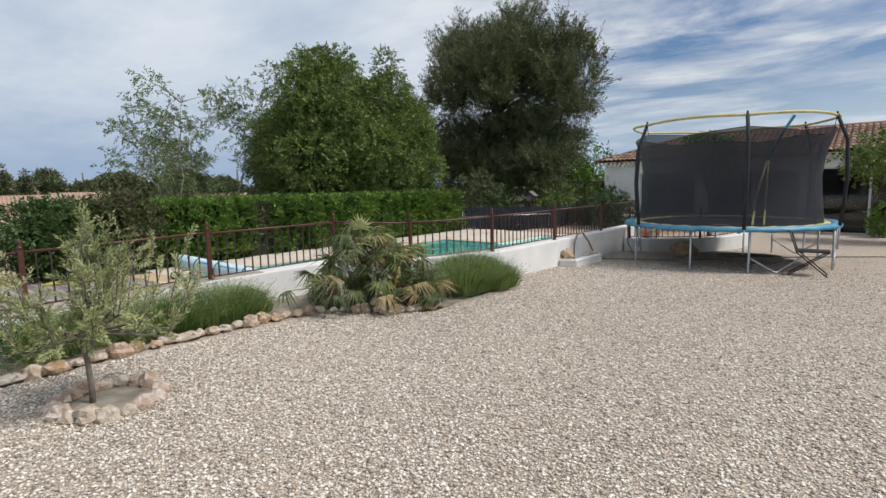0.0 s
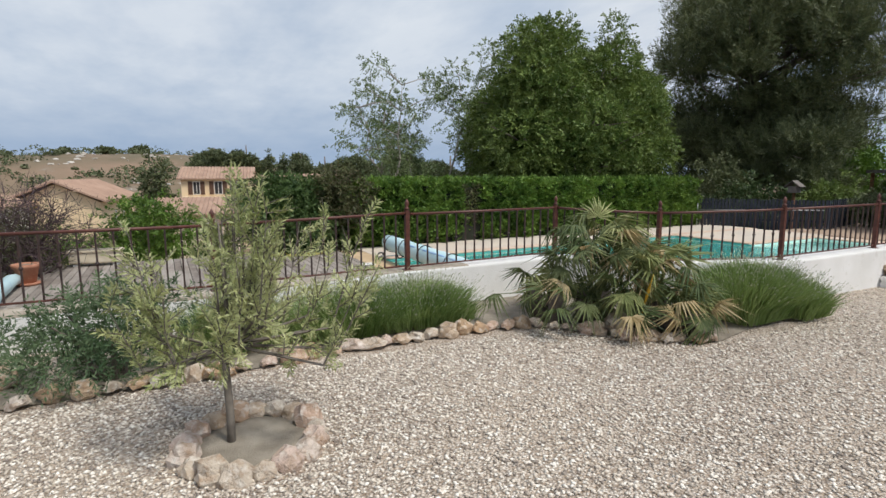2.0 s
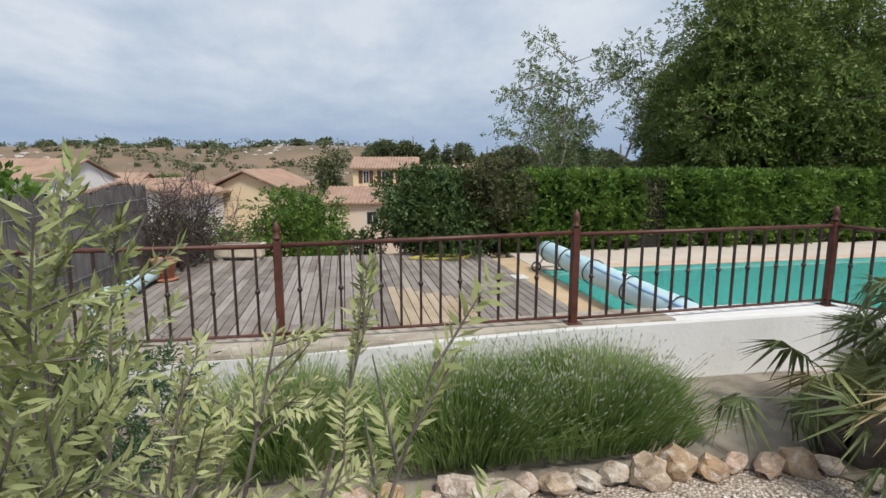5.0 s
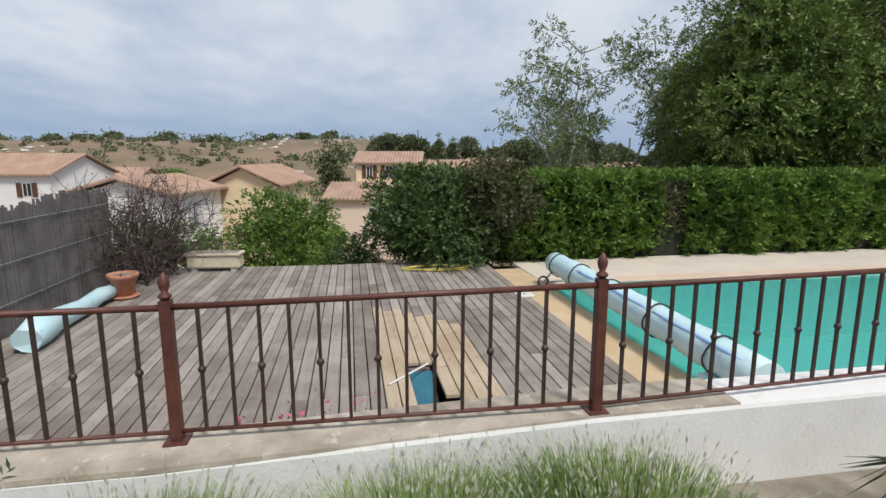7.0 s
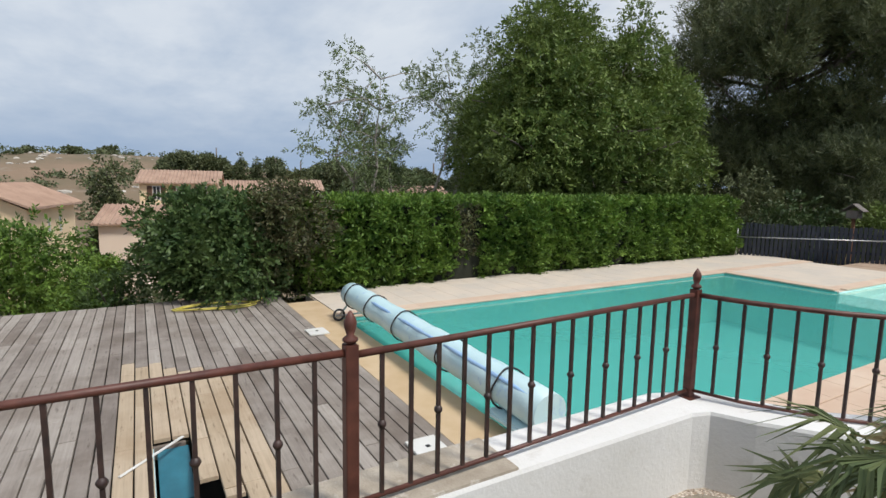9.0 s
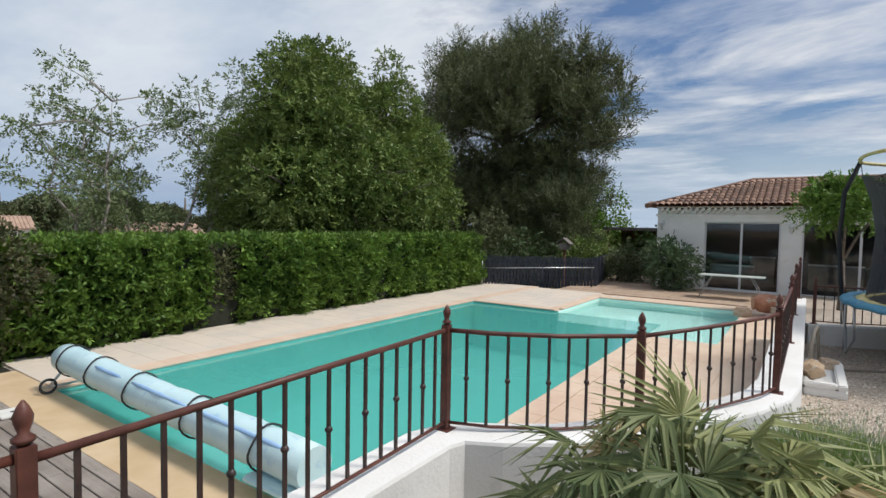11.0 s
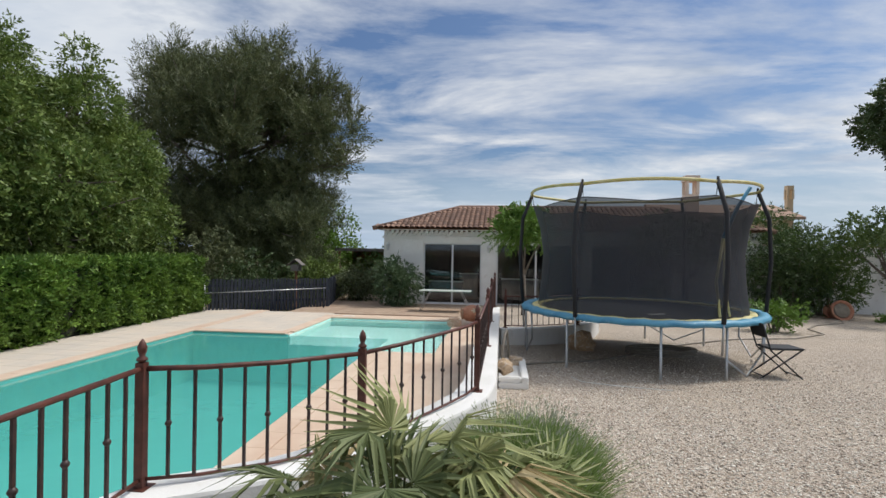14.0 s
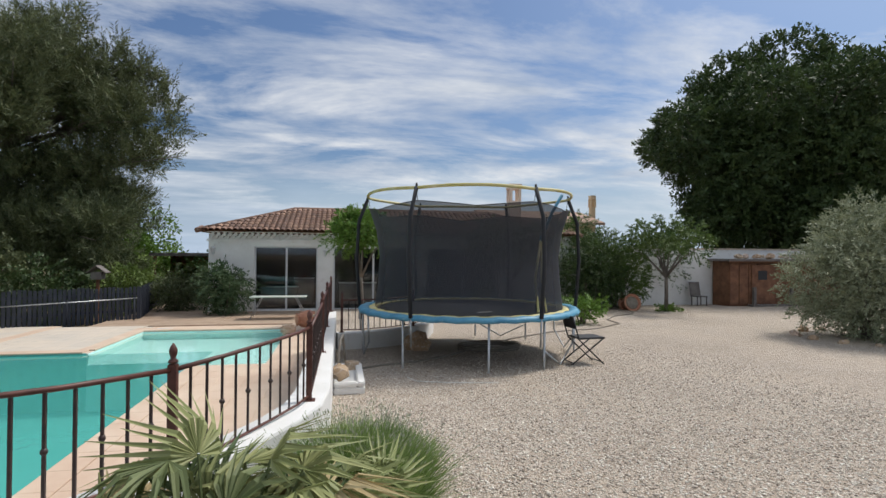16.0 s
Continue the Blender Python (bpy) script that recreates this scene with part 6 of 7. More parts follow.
village_house(45, 10.1, 6.4, 8.0, -1.75, -0.5, "pink_wall", True, [(3.6, -3.6, 1.1, 1.2, False)], nm="low peach village house with a pale tiled roof", blind="")
oh = village_house(62, 10.3, 7.4, 7.0, 1.15, 2.5, "ochre_wall", True, [(1.2, -0.55, 0.75, 1.5, False), (3.4, -0.55, 0.9, 1.5, False), (5.6, -0.55, 0.75, 1.5, False)], nm="ochre village house with dark shutters and a balcony", blind="brown_shutter")
box_part("balcony", (0.2, 7.2, -1.2, -0.05, -0.95, -0.72), M["ochre_wall"], oh)
village_house(66, 2.8, 5.4, 7.0, 0.2, 1.5, "pink_wall", True, [], nm="village house with a pale tiled roof above the hedge")
village_house(72, -3.6, 5.6, 7.0, 0.4, 1.7, "far_white", True, [], nm="village house with a pale tiled roof above the hedge")
village_house(58, -12.5, 9.5, 7.0, -0.1, 1.2, "far_white", True, [], nm="village house with a long pale tiled roof above the hedge")
village_house(62, 40.5, 4.5, 5.0, -0.6, 0.6, "ochre_wall", True, [], nm="small ochre village house with a bright tiled roof")
b = bmesh.new()
add_box(b, -44.0, -38.0, 3.0, 3.3, -6.9, -4.9)
solid("wall_lane", b, M["pink_wall"])
root = thing("street_lamp", "pale street lamp standing between the village houses", "lamp", pose(-45.5, 7.2, -7))
bm = bmesh.new()
add_tube(bm, [(0, 0, 0), (0, 0, 6.4)], 0.06, 6)
part("pole", bm, M["white_plastic"], root)
box_part("lamp_head", (-0.15, 0.15, -0.5, 0.5, 6.4, 6.6), M["white_plastic"], root)


def view_place(ahead, left):
    a = radians(79.94)
    return -4.45 - math.sin(a) * ahead - math.cos(a) * left, 2.29 + math.cos(a) * ahead - math.sin(a) * left


def far_tree(ahead, left, z0, h, r, mat, seed, conical=False, size=0.4, per=130):
    x, y = view_place(ahead, left)
    rg_ = np.random.default_rng(seed)
    if conical:
        blobs = [((rg_.normal() * r * 0.15, rg_.normal() * r * 0.15, h * (0.12 + 0.82 * j / 9)), [r * (1.05 - 0.95 * j / 9)] * 2 + [h * 0.10]) for j in range(10)]
    else:
        blobs = lumpy(rg_, 9, (0, 0, h * 0.62), (r * 0.8, r * 0.8, h * 0.28), r * 0.42)
    root_ = thing("far_tree", "dark conical conifer among the village houses" if conical else "rounded dark green tree beyond the village houses", "tree", pose(x, y, z0), "distant trees")
    branch_tree(root_, [(0, 0, -0.5), (0, 0, h * 0.5), (0, 0, h * 0.9)], [r * 0.09, r * 0.06, r * 0.02], [], M["bark"])
    crown(root_, blobs, per * 2.6, size * 0.85, M[mat], rg_, 0.6, 0.3)


far_tree(52, 10.9, -7, 10.6, 2.1, "pine", 101, True, 0.3, 420)
far_tree(50, 8.7, -7, 6.6, 1.8, "scrub", 102, False, 0.3, 400)
for k, (ah, le, h, r, c) in enumerate([(88, 9.0, 12.4, 3.0, False), (86, 4.2, 12.8, 2.7, False), (90, 6.4, 10.0, 2.4, False), (84, 0.8, 13.4, 1.7, True), (86, -1.6, 12.8, 1.9, True), (80, 2.2, 9.4, 1.0, True), (88, -4.2, 11.5, 2.6, False), (82, -7.5, 10.8, 3.0, False), (84, -11.5, 10.6, 3.2, False), (86, -16, 11, 3.4, False), (80, -21, 10.6, 3.6, False), (78, -27, 11, 3.8, False), (76, -33, 11, 3.8, False)]):
    far_tree(ah, le, -7.0, h + (-1.2 if c else 2.0), r * 1.35, "pine" if k % 2 else "scrub", 110 + k, c, 0.40, 330)
for k, (ah, le, h, r) in enumerate([(70, 37, 8.5, 3.4), (74, 42, 7.8, 3.0), (66, 60, 9.5, 5.0), (62, 50, 6.0, 3.0), (48, 13.5, 4.2, 2.0), (40, 9.0, 3.6, 1.8), (30, 7.6, 3.8, 1.9), (24, 9.5, 3.6, 1.7)]):
    far_tree(ah, le, -7.0, h, r, ("hedge", "scrub", "lime_leaf")[k % 3] if ah > 40 else "hedge", 140 + k, False, 0.26, 300)


def hill_z(x, y):
    d = max(0.0, -x - 17)
    h = max(0.0, min(1.0, (d - 60) / 120))
    z = -0.75 - 6.2 * min(d / 22, 1.0) + h * h * (3 - 2 * h) * (14.6 + 3.0 * noise.noise(Vector((x / 60, y / 50, 0)))) * max(0.0, min(1.0, (110 - y) / 90))
    return z + (0.8 * noise.noise(Vector((x / 14, y / 14, 3))) if x < -60 else 0)


# scrub and pale outcrops on the far hill
rg = np.random.default_rng(55)
pts = []
for k in range(1700):
    d, y = rg.uniform(70, 260), rg.uniform(-190, 80)
    if noise.noise(Vector((d / 30, y / 30, 5))) < -0.12:
        continue
    r = rg.uniform(0.6, 2.0) * (1.6 if d > 165 and rg.random() < 0.25 else 1.0)
    x = -17 - d
    c, _ = ellipsoid_points(60, (x, y, hill_z(x, y) + r * 0.45), (r * 1.2, r * 1.2, r * 0.8), rg, 0.3)
    pts.append(c)
tagged(new("hill_scrub", leaf_mesh("hill_scrub", np.concatenate(pts), 0.6, M["scrub"], rg, 0.7)), "dark green scrub scattered over the far dry hillside", "scrub", kind="stuff")
bm = bmesh.new()
for k in range(1500):
    d, y = rg.uniform(80, 230), rg.uniform(-190, 70)
    if noise.noise(Vector((d / 22, y / 40, 9))) < 0.05:
        continue
    x, r = -17 - d, rg.uniform(0.25, 0.95)
    res = bmesh.ops.create_icosphere(bm, subdivisions=1, radius=1, matrix=Matrix.LocRotScale((x, y, hill_z(x, y)), Euler((0, 0, rg.uniform(0, 6))), (r, r * 1.6, r * 0.5)))
    for v in res["verts"]:
        v.co += Vector([rg.uniform(-0.2, 0.2) * r for _ in range(3)])
tagged(new("hill_rocks", done(bm, "hill_rocks", M["pale_rock"])), "pale limestone outcrops scattered over the far dry hillside", "rocks", kind="stuff")
for k in range(16):
    x, y = -200 - rg.uniform(0, 30), -150 + k * 15 + rg.uniform(-5, 5)
    h = rg.uniform(2.5, 4.5)
    rg2 = np.random.default_rng(k)
    root = thing("hilltop_tree", "rounded dark pine on the far hilltop", "tree", pose(x, y, hill_z(x, y)), "hilltop trees")
    branch_tree(root, [(0, 0, -1), (0, 0, h * 0.6)], [0.3, 0.15], [], M["bark"])
    crown(root, lumpy(rg2, 9, (0, 0, h * 0.5), (h * 0.6, h * 0.9, h * 0.3), h * 0.32), 90, 0.8, M["scrub"], rg2, 0.7, 0.3)


# ---------- planting bed ----------
BED = [(-5.55, -3.0), (-5.5, 0.0), (-5.48, 1.4), (-5.58, 2.5), (-5.58, 3.1), (-5.6, 3.8), (-5.55, 4.3), (-5.15, 4.6), (-4.8, 4.85), (-4.5, 5.2), (-4.3, 5.6)]
soil = [(x, y) for x, y in BED] + [(-4.45, 6.3), (-4.6, 7.1), (-5.0, 7.5), (-5.45, 7.2), (-6.1, 6.2), (-6.7, 5.6), (-6.76, 5.2), (-6.76, -3.0)]
bm = bmesh.new()
vs = [bm.verts.new((x, y, ground_z(y) + 0.012)) for x, y in soil]
bm.faces.new(vs)
bmesh.ops.triangulate(bm, faces=bm.faces)
solid("soil", bm, M["soil"])
d_ = 0.0
k = 0
for (x0, y0), (x1, y1) in zip(BED, BED[1:]):
    L = math.hypot(x1 - x0, y1 - y0)
    n = max(1, round(L / 0.17))
    for j in range(n):
        u = (j + 0.5) / n
        k += 1
        y_ = y0 + (y1 - y0) * u
        rock(x0 + (x1 - x0) * u + 0.03 * math.sin(k * 2.7), y_, ground_z(y_) + 0.05, k * 5 + k // 3, rg.uniform(0.42, 0.8), 90 + 40 * math.sin(k * 1.7))
for x, y, s in ((-5.75, 0.25, 1.0), (-6.0, -0.1, 0.9), (-4.95, 4.95, 1.1), (-5.3, 5.1, 1.0), (-5.75, -0.5, 1.1), (-6.3, -0.3, 0.9), (-5.5, -0.9, 1.2)):
    rock(x, y, 0.06, int(s * 7), s, 30 * s * 7)


def grass_clump(name, label, at, rx, ry, h, n, seed, tips=True):
    """Thin curved blades fanning out of a mound."""
    rg_ = np.random.default_rng(seed)
    root_ = thing(name, label, "plant", pose(*at))
    base = rg_.normal(size=(n, 2)) * [rx * 0.38, ry * 0.38]
    base = np.clip(base, [-rx * 0.8, -ry * 0.8], [rx * 0.8, ry * 0.8])
    out = base / [rx, ry]
    L = h * rg_.uniform(0.55, 1.1, n) * (1.05 - 0.32 * (out ** 2).sum(1))
    lean = np.stack([out[:, 0] * 0.75 + rg_.normal(size=n) * 0.16, out[:, 1] * 0.75 + rg_.normal(size=n) * 0.16], 1)
    p0 = np.column_stack([base, np.zeros(n)])
    p1 = p0 + np.column_stack([lean * 0.35 * L[:, None], 0.55 * L])
    p2 = p0 + np.column_stack([lean * 0.95 * L[:, None], 1.0 * L - 0.15 * L * (lean ** 2).sum(1)])
    a = rg_.uniform(0, 6.28, n)
    s = np.column_stack([np.cos(a), np.sin(a), np.zeros(n)])
    w0, w1 = s * 0.0042, s * 0.0036
    v = np.concatenate([np.stack([p0 - w0, p0 + w0, p1 + w1, p1 - w1], 1), np.stack([p1 - w1, p1 + w1, p2 + s * 0.0015, p2 - s * 0.0015], 1)]).reshape(-1, 3)
    place("foliage", quads("foliage", v, M["lavender"]), root_)
    if tips:
        m_ = n // 7
        d = (p2[:m_] - p1[:m_])
        d /= np.linalg.norm(d, axis=1)[:, None]
        e = p2[:m_] + d * rg_.uniform(0.03, 0.14, (m_, 1))
        q = np.concatenate([np.stack([p2[:m_], p2[:m_] + s[:m_] * 0.0014, e + s[:m_] * 0.0014, e], 1)]).reshape(-1, 3)
        tagged(place("flower_stalk", quads("flower_stalk", q, M["lavender"]), root_), kind="stuff")
        t = e + d * 0.035
        q = np.stack([e, (e + t) / 2 + s[:m_] * 0.006, t, (e + t) / 2 - s[:m_] * 0.006], 1).reshape(-1, 3)
        tagged(place("bud", quads("bud", q, M["lav_tip"]), root_, None, "pale unopened flower spikes"), kind="stuff")
    return root_


LAV = "dense green lavender clump with unopened buds in the planting bed"
grass_clump("lavender", LAV, (-6.2, 1.55, 0.04), 0.45, 0.5, 0.33, 5000, 201)
grass_clump("lavender", LAV, (-6.15, 2.55, 0.04), 0.5, 0.6, 0.325, 9000, 202)
grass_clump("lavender", LAV, (-6.15, 3.3, 0.04), 0.52, 0.6, 0.335, 8500, 203)
grass_clump("lavender", "dense green lavender clump at the bend of the white wall", (-4.78, 6.8, -0.05), 0.42, 0.62, 0.52, 12000, 204)
grass_clump("lavender", "small green lavender clump at the bed's far end", (-4.55, 7.35, -0.06), 0.3, 0.35, 0.34, 3000, 205)
shrub("rosemary", "spreading grey-green shrub in the planting bed", "bush", (-5.85, 0.6, 0.0), (0.72, 0.7, 0.38), M["rosemary"], 9000, 0.04, 206, lumps=12, ratio=0.28)
shrub("rosemary", "low grey-green shrub at the bed's near end", "bush", (-6.3, -0.5, 0.0), (0.45, 0.5, 0.24), M["rosemary"], 5500, 0.045, 207, lumps=9, ratio=0.28)


def fan_leaf(mat, seed, size=0.34, fingers=19):
    """A fan of folded fingers at the end of its stalk; the hub is at the origin, the fan opens along +x."""
    rg_ = np.random.default_rng(seed)
    v, f = [], []
    for k in range(fingers):
        a = radians(-100 + 200 * k / (fingers - 1) + rg_.uniform(-5, 5))
        L = size * rg_.uniform(0.85, 1.08) * (1 - 0.18 * abs(a) / 1.8)
        c, s = math.cos(a), math.sin(a)
        wd = 0.0092
        drop = rg_.uniform(0.05, 0.30)
        b_ = len(v)
        for u, w_, z in ((0.03, 0.25, 0.0), (0.45, 1.25, -0.006), (1.0, 0.08, -drop)):
            v += [(c * L * u - s * wd * w_, s * L * u + c * wd * w_, z + 0.0), (c * L * u, s * L * u, z - 0.006 * w_), (c * L * u + s * wd * w_, s * L * u - c * wd * w_, z + 0.0)]
        for j in range(2):
            for i in range(2):
                f.append((b_ + j * 3 + i, b_ + j * 3 + i + 1, b_ + j * 3 + i + 4, b_ + j * 3 + i + 3))
    return mesh("frond", v, f, mat)


def fan_palm(at, n, spread, height, seed, group=""):
    rg_ = np.random.default_rng(seed)
    root_ = thing("fan_palm", "bushy dwarf fan palm with green and dry yellowed fronds", "palm", pose(*at), group)
    bm_ = bmesh.new()
    for k in range(3):
        a = 2.1 * k
        add_tube(bm_, [(0.08 * math.cos(a), 0.08 * math.sin(a), -0.1), (0.13 * math.cos(a), 0.13 * math.sin(a), 0.15), (0.16 * math.cos(a), 0.16 * math.sin(a), 0.30)], [0.09, 0.085, 0.05], 8)
    part("trunk", bm_, M["bark"], root_, "short fibrous trunks")
    green = [fan_leaf(M["palm_leaf"], seed * 10 + k, 0.25 + 0.02 * k) for k in range(4)]
    young = [fan_leaf(M["palm_yellow"], seed * 10 + 8 + k, 0.27) for k in range(2)]
    dry = [fan_leaf(M["palm_dry"], seed * 10 + 5 + k, 0.24) for k in range(2)]
    for k in range(n):
        a = 2.39996 * k + rg_.uniform(-0.25, 0.25)
        el = radians(85 - 95 * (k / n) ** 0.8)
        L = spread * rg_.uniform(0.7, 1.05) * (0.70 + 0.42 * k / n)
        e = Vector((math.cos(a) * math.cos(el) * L, math.sin(a) * math.cos(el) * L, 0.22 + math.sin(el) * L * height / spread))
        e.z = max(e.z, 0.2)
        mid = e * 0.5 + Vector((0, 0, 0.12 + 0.06 * (1 - k / n)))
        bm_ = bmesh.new()
        add_tube(bm_, [(0.06 * math.cos(a), 0.06 * math.sin(a), 0.2), mid, e], [0.008, 0.006, 0.004], 4)
        part("stalk", bm_, M["palm_leaf"], root_)
        is_dry = k > n * 0.12 and rg_.random() < 0.18
        pitch = -math.degrees(el) * 0.55 + rg_.uniform(-35, 50)
        pick = dry if is_dry else young if rg_.random() < (0.6 if k < n * 0.3 else 0.18) else green
        place("frond", pick[int(rg_.integers(0, len(pick)))], root_, Matrix.Translation(e) @ pose(0, 0, 0, 0, 0, math.degrees(a)) @ pose(0, 0, 0, rg_.uniform(-55, 55), pitch, 0), "dry straw-coloured fan" if is_dry else "")


fan_palm((-5.32, 5.0, 0.02), 62, 0.66, 1.18, 9)
fan_palm((-5.62, 4.62, 0.02), 9, 0.62, 0.35, 12)
fan_palm((-4.98, 5.35, 0.0), 44, 0.52, 0.85, 10)
fan_palm((-4.7, 5.5, -0.02), 14, 0.42, 0.2, 11)
for x, y, z, lean, mt, lab in ((-4.72, 5.05, 0.30, 14, "spear", "withered orange-yellow folded frond"), (-5.62, 4.95, 0.78, -6, "palm_yellow", "upright folded pale green frond"), (-5.05, 5.2, 0.55, 20, "palm_leaf", "upright folded green frond")):
    root = thing("palm_spear", lab + " rising from the dwarf palm", "palm frond", pose(x, y, z, 0, lean, 0), "folded palm fronds")
    bm = bmesh.new()
    add_tube(bm, [(0, 0, -0.3), (0, 0, 0.0), (0.004, 0, 0.12), (0.01, 0, 0.30)], [0.005, 0.011, 0.016, 0.002], 5)
    part("blade", bm, M[mt], root)



# ---------- young olive in its ring of stones ----------
def olive(at):
    rg_ = np.random.default_rng(301)
    root_ = thing("young_olive_tree", "young olive tree with thin trunk standing in a ring of stones", "tree", pose(*at))
    limbs, pts, nrm = [], [], []
    for k in range(30):
        a = 2.4 * k + rg_.uniform(-0.3, 0.3)
        r = (0.10, 0.30, 0.48, 0.62)[k % 4] * rg_.uniform(0.8, 1.15)
        z1 = rg_.uniform(1.12, 1.50) if k % 4 == 0 else rg_.uniform(1.0, 1.5) if k % 4 == 1 else rg_.uniform(0.82, 1.28)
        e = Vector((r * math.cos(a) + 0.03, r * math.sin(a) + 0.12, z1))
        m_ = Vector((e.x * 0.75, e.y * 0.75, 0.62 + (z1 - 0.62) * 0.35 - 0.06 * (k % 4)))
        limbs.append(([(-0.03, 0.02, 0.55 + 0.02 * (k % 4)), m_, e], [0.012, 0.007, 0.002]))
        for j in range(14):
            u = rg_.uniform(0.05, 1.0)
            s0 = m_.lerp(e, u) if j % 3 else Vector((-0.03, 0.02, 0.6)).lerp(m_, rg_.uniform(0.5, 1.0))
            d = Vector((rg_.normal() * 0.45 + math.cos(a) * 0.35, rg_.normal() * 0.45 + math.sin(a) * 0.35, rg_.uniform(0.1, 1.5))).normalized()
            if j % 6 == 0:
                d.z = -0.3
            L = rg_.uniform(0.09, 0.22)
            limbs.append(([s0, s0 + d * L], [0.0035, 0.0012]))
            pts.append(tuple(s0))
            nrm.append(tuple(d))
    bm_ = bmesh.new()
    add_tube(bm_, [(0, 0, -0.05), (-0.004, 0.004, 0.18), (-0.022, 0.0, 0.38), (-0.04, -0.01, 0.56), (-0.02, 0.02, 0.8), (0.02, 0.0, 1.3)], [0.026, 0.022, 0.021, 0.024, 0.012, 0.004], 10)
    part("trunk", bm_, M["olive_bark"], root_)
    bm_ = bmesh.new()
    for p_, r_ in limbs:
        add_tube(bm_, p_, r_, 4)
    tagged(part("twig", bm_, M["olive_bark"], root_), kind="stuff")
    place("foliage", spray_mesh("foliage", np.array(pts), np.array(nrm), 0.17, 28, 0.043, 0.0105, M["olive_leaf"], rg_, 1.0, 0.0, 0.0, 0.05), root_)


M["olive_bark"] = material("olive_bark", None, 0.9, speckle((0.10, 0.085, 0.07), (0.20, 0.175, 0.145), 12.0, 90.0), bump=0.004)
olive((-4.33, 1.27, -0.03))
bm = bmesh.new()
add_lathe(bm, [(0.37, -0.05), (0.35, 0.018), (0.2, 0.02), (0.02, 0.022)], 20, (-4.28, 1.38, 0))
solid("soil", bm, M["soil"])
for k in range(17):
    a = 6.283 * k / 17
    rock(-4.28 + 0.37 * math.cos(a), 1.38 + 0.36 * math.sin(a), 0.03, k * 3 + 1, rg.uniform(0.45, 0.75), math.degrees(a) + 90, "ochre and cream rock ringing the young olive tree", "olive ring rocks")

# rusty gate at the near end of the wall
root = thing("garden_gate", "rust-red metal gate between leaning posts at the wall's end", "gate", pose(-7.25, -0.75, -0.3))
for y in (0.0, -0.95):
    box_part("gate_post", (-0.045, 0.045, y - 0.045, y + 0.045, 0, 1.45), M["rust"], root)
for z in (0.25, 0.75, 1.2):
    box_part("gate_rail", (-0.02, 0.02, -0.9, -0.05, z, z + 0.07), M["rust"], root)
for k in range(6):
    box_part("gate_bar", (-0.012, 0.012, -0.18 - k * 0.13, -0.15 - k * 0.13, 0.32, 1.2), M["rust"], root, "", 0)
for x, y in ((-7.55, -0.6), (-7.6, -1.2), (-8.1, -0.9)):
    flower_pot((x, y, DECK), 0.75, (0, 0), "small terracotta flower pot on the deck by the gate")


# ---------- deck boards and loose gravel, last ----------
def board_mesh(w_, l_, mat):
    bm_ = bmesh.new()
    add_box(bm_, 0, l_, 0, w_, -0.035, 0, 0.0)
    top = [e for e in bm_.edges if all(v.co.z > -0.001 for v in e.verts)]
    bmesh.ops.bevel(bm_, geom=top, offset=0.004, segments=1, affect="EDGES")
    return done(bm_, "board", mat)


deck_root = tagged(new("deck"), "weathered grey timber deck with a patch of fresh pale boards", "deck", kind="structure")
PITCH, BW = 0.14, 0.128
cache = {}
seedr = random.Random(5)
row = 0
y = -2.9
while y < 4.98:
    start = -15.55 + 0.12 * math.sin(y * 0.8)
    x = start
    cuts = [start]
    while x < -7.15:
        x += seedr.choice((1.9, 2.4, 2.9, 3.4))
        cuts.append(min(x, -7.12))
    spans = []
    for a, c in zip(cuts, cuts[1:]):
        if c - a < 0.05:
            continue
        spans.append((a, c))
    fresh = 2.5 < y < 3.65
    new_spans = []
    for a, c in spans:
        segs = [(a, c)]
        if 2.72 < y < 3.3:
            h0 = -9.82 if y < 3.1 else -9.0 if y < 3.2 else -8.68
            segs = [s for a_, c_ in segs for s in ((a_, min(c_, h0)), (max(a_, -8.46), c_)) if s[1] - s[0] > 0.03]
        for a_, c_ in segs:
            if fresh:
                e = -12.1 + 0.9 * (y - 2.56) + 0.12 * math.sin(row * 2.1)
                if a_ < e < c_:
                    new_spans += [(a_, e, "old_board"), (e + 0.004, c_, "new_board")]
                else:
                    new_spans.append((a_, c_, "new_board" if a_ >= e else "old_board"))
            else:
                new_spans.append((a_, c_, "old_board"))
    for a, c, mt in new_spans:
        key = (round(c - a - 0.006, 2), mt)
        if key not in cache:
            cache[key] = board_mesh(BW, key[0], M[mt])
        place("board", cache[key], deck_root, pose(a, y, DECK + seedr.uniform(-0.003, 0.002), 0, 0, seedr.uniform(-0.05, 0.05)), "pale fresh board" if mt == "new_board" else "")
    y += PITCH
    row += 1

terrace_root = tagged(new("terrace"), "brown boarded terrace in front of the white pool house", "terrace", kind="structure")
me = board_mesh(0.13, 3.6, M["terrace_board"])
y = 20.42
while y < 27.9:
    for x in (-12.28, -8.66):
        place("board", me, terrace_root, pose(x + 0.0, y, DECK + 0.0))
    y += 0.14

# paving stones round the pool
pav_root = tagged(new("paving"), "pale stone paving along the hedge side of the pool", kind="structure")
cop_root = tagged(new("coping"), "salmon coping stones round the swimming pool", kind="structure")


def paver(w_, l_, mat, t=0.03):
    bm_ = bmesh.new()
    add_box(bm_, 0, w_, 0, l_, -t, 0, 0.0)
    top = [e for e in bm_.edges if all(v.co.z > -0.001 for v in e.verts)]
    bmesh.ops.bevel(bm_, geom=top, offset=0.006, segments=1, affect="EDGES")
    return done(bm_, "paver", mat)


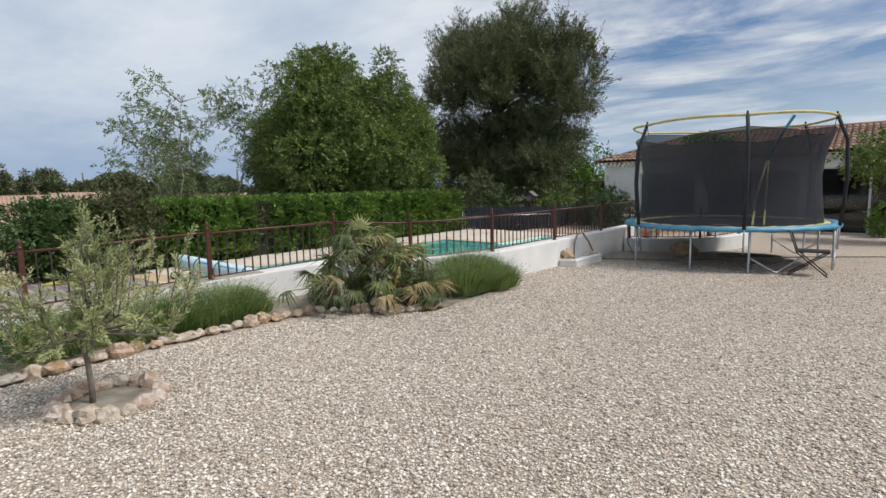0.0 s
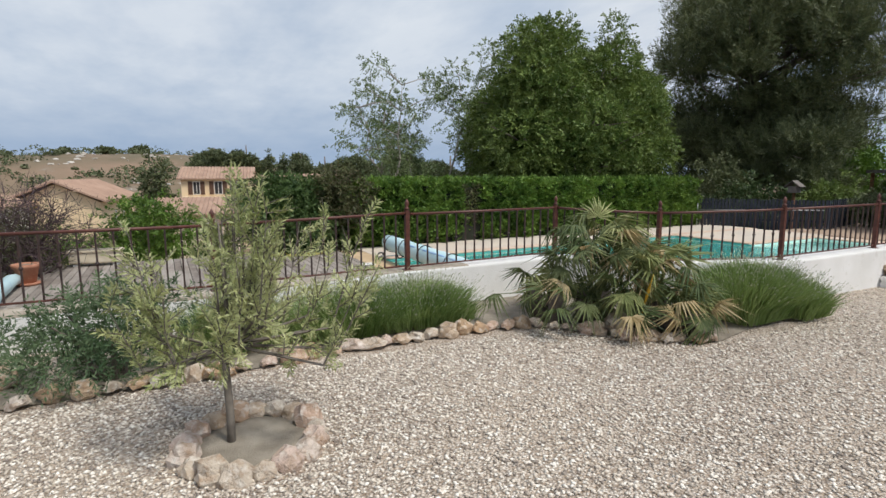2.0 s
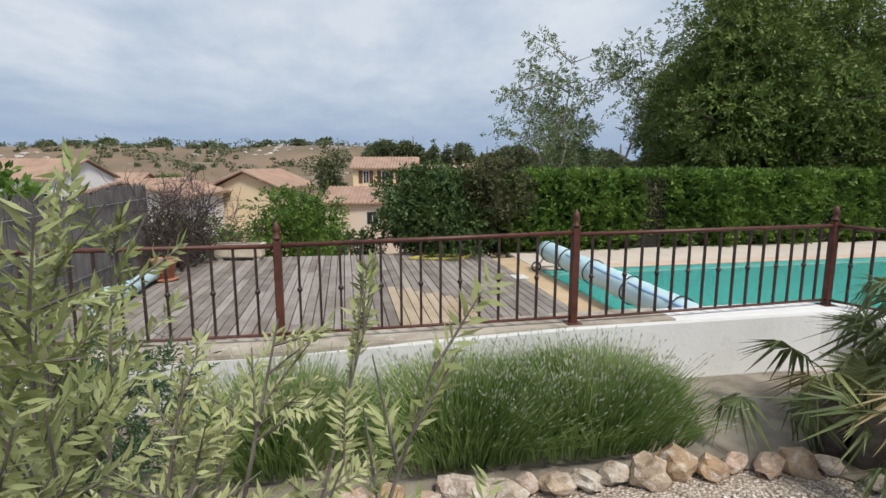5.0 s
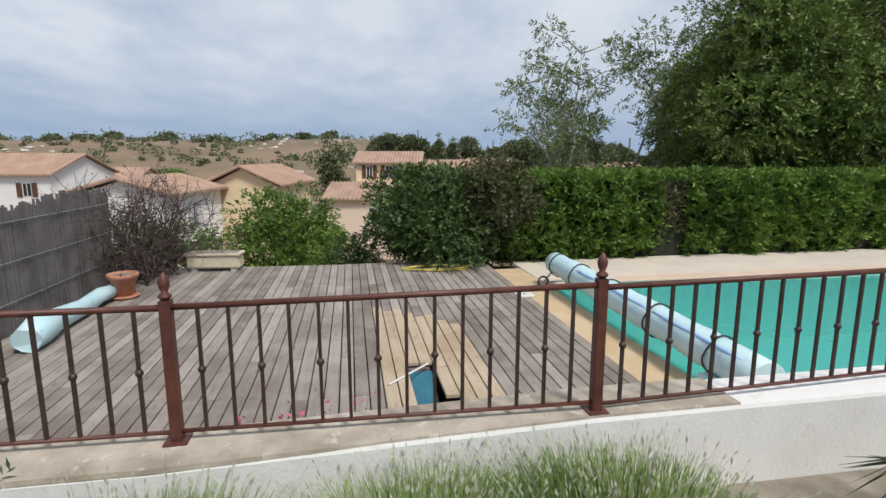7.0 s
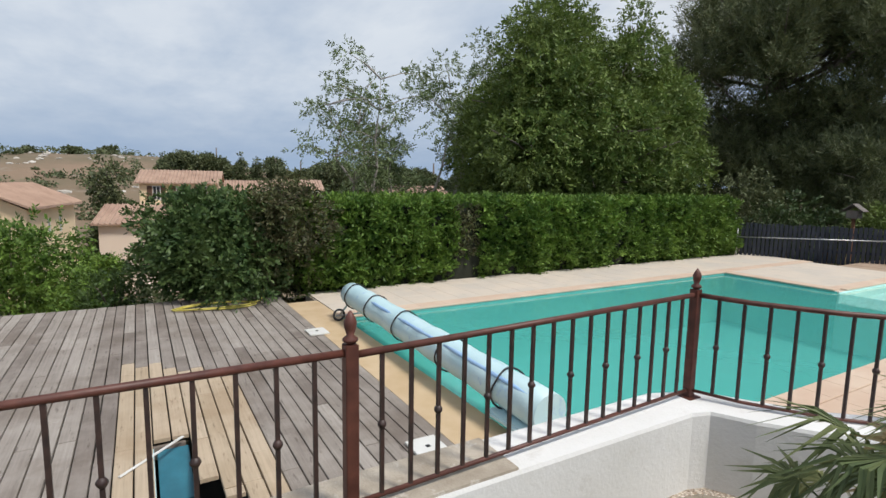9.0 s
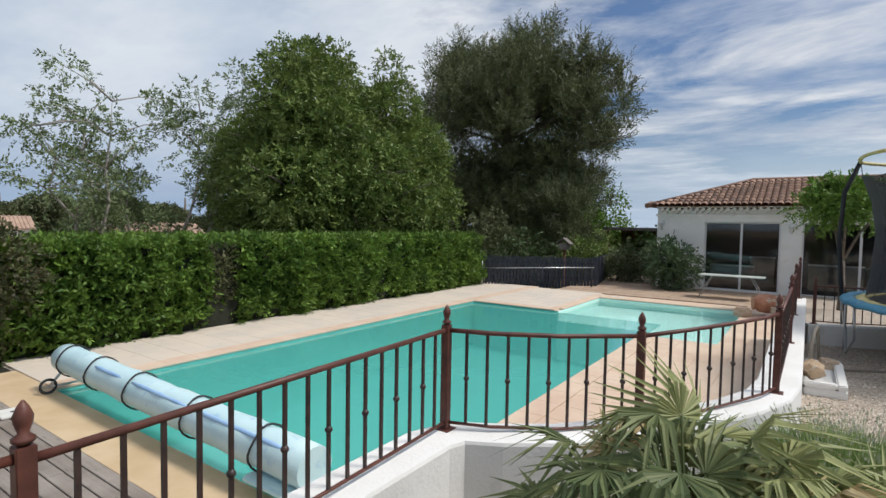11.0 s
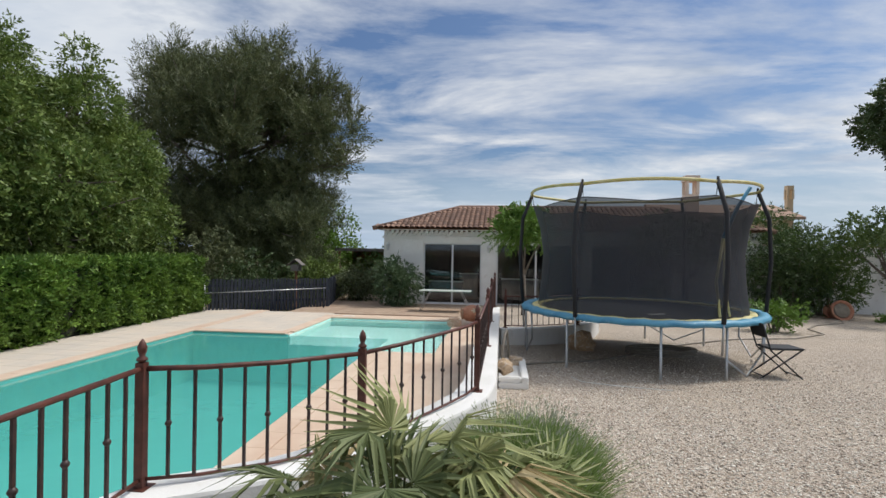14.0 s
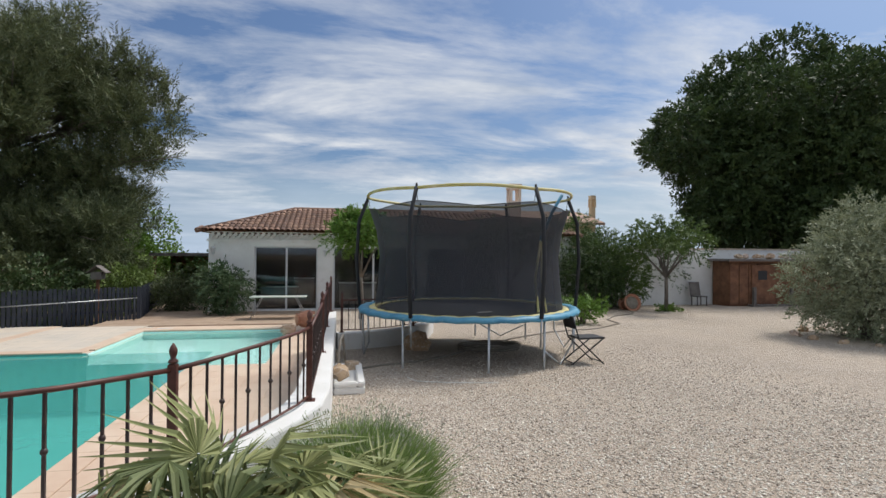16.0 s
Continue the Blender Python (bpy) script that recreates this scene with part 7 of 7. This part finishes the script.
p1, p2 = paver(0.597, 0.497, M["paving"]), paver(0.33, 0.497, M["coping"])
y = 5.64
while y < 20.2:
    for j, x in enumerate((-15.18, -14.58, -13.98)):
        place("paver", p1, pav_root, pose(x, y, DECK))
    place("coping_stone", p2, cop_root, pose(-13.37, y, DECK + 0.004))
    y += 0.5
y = 5.64
p3 = paver(0.467, 0.497, M["coping"])
while y < 14.1:
    place("coping_stone", p2, cop_root, pose(-7.83, y, DECK + 0.004))
    for x in (-7.49, -7.02, -6.55, -6.08, -5.61):
        if x > -7.1 and y < 5.6 + (x + 7.0) * 1.9:
            continue
        place("paver", p3, cop_root, pose(x, y, DECK))
    y += 0.5
while y < 20.2:
    for x in (-6.4, -5.93, -5.46):
        place("paver", p3, cop_root, pose(x, y, DECK))
    y += 0.5
p4 = paver(0.49, 0.33, M["coping"])
x = -13.0
while x < -10.6:
    place("coping_stone", p4, cop_root, pose(x, 16.07, DECK + 0.004))
    for j in range(8):
        if x < -11.3:
            place("paver", p1, pav_root, pose(-13.03 + (x + 13.0) * 1.2, 16.42 + j * 0.5, DECK - 0.001))
    x += 0.5
x = -10.4
while x < -6.5:
    place("coping_stone", p4, cop_root, pose(x, 19.37, DECK + 0.004))
    x += 0.5
y = 16.4
while y < 19.8:
    place("coping_stone", p2, cop_root, pose(-10.72, y, DECK + 0.006))
    y += 0.5


def loose_gravel():
    """Small angular stones standing proud of the gravel near the walk."""
    rg_ = np.random.default_rng(91)
    oct_v = np.array([(1, 0, 0), (-1, 0, 0), (0, 1, 0), (0, -1, 0), (0, 0, 1), (0, 0, -1)], float)
    oct_f = np.array([(0, 2, 4), (2, 1, 4), (1, 3, 4), (3, 0, 4), (2, 0, 5), (1, 2, 5), (3, 1, 5), (0, 3, 5)])
    n = 190000
    x, y = rg_.uniform(-5.5, 2.5, n), -1.5 + 15.5 * rg_.random(n) ** 1.3
    keep = rg_.random(n) < np.clip(1.2 - 0.09 * (y - 1), 0.0, 1) * np.clip((2.5 - x) / 1.5, 0, 1)
    keep &= (x > -5.4) & ~(((x + 4.28) ** 2 + (y - 1.38) ** 2 < 0.14) & (rg_.random(n) > 0.1)) & ~((x < -4.3 + 0 * y) & (y > 4.5) & (y < 8) & (x < -4.25 - 0.9 * (y < 5.2)))
    x, y = x[keep], y[keep]
    n = len(x)
    z = -0.018 * np.maximum(y - 2, 0)
    s = rg_.uniform(0.006, 0.015, (n, 1)) * np.array([[1.3, 1.0, 0.65]]) * rg_.uniform(0.7, 1.3, (n, 3))
    a = rg_.uniform(0, 6.28, n)
    v = oct_v[None] * s[:, None] + rg_.normal(size=(n, 6, 3)) * 0.0016
    ca, sa = np.cos(a)[:, None], np.sin(a)[:, None]
    v = np.stack([v[..., 0] * ca - v[..., 1] * sa, v[..., 0] * sa + v[..., 1] * ca, v[..., 2]], -1)
    v += np.stack([x, y, z + 0.004], 1)[:, None]
    f = (oct_f[None] + 6 * np.arange(n)[:, None, None]).reshape(-1, 3)
    me = bpy.data.meshes.new("loose_gravel")
    me.vertices.add(6 * n)
    me.vertices.foreach_set("co", v.astype(np.float32).ravel())
    me.loops.add(len(f) * 3)
    me.loops.foreach_set("vertex_index", f.astype(np.int32).ravel())
    me.polygons.add(len(f))
    me.polygons.foreach_set("loop_start", np.arange(len(f), dtype=np.int32) * 3)
    me.materials.append(M["stone_bits"])
    me.update(calc_edges=True)
    me.validate()
    tagged(new("loose_gravel", me), "pale crushed limestone chips covering the yard", "gravel", kind="stuff")


loose_gravel()
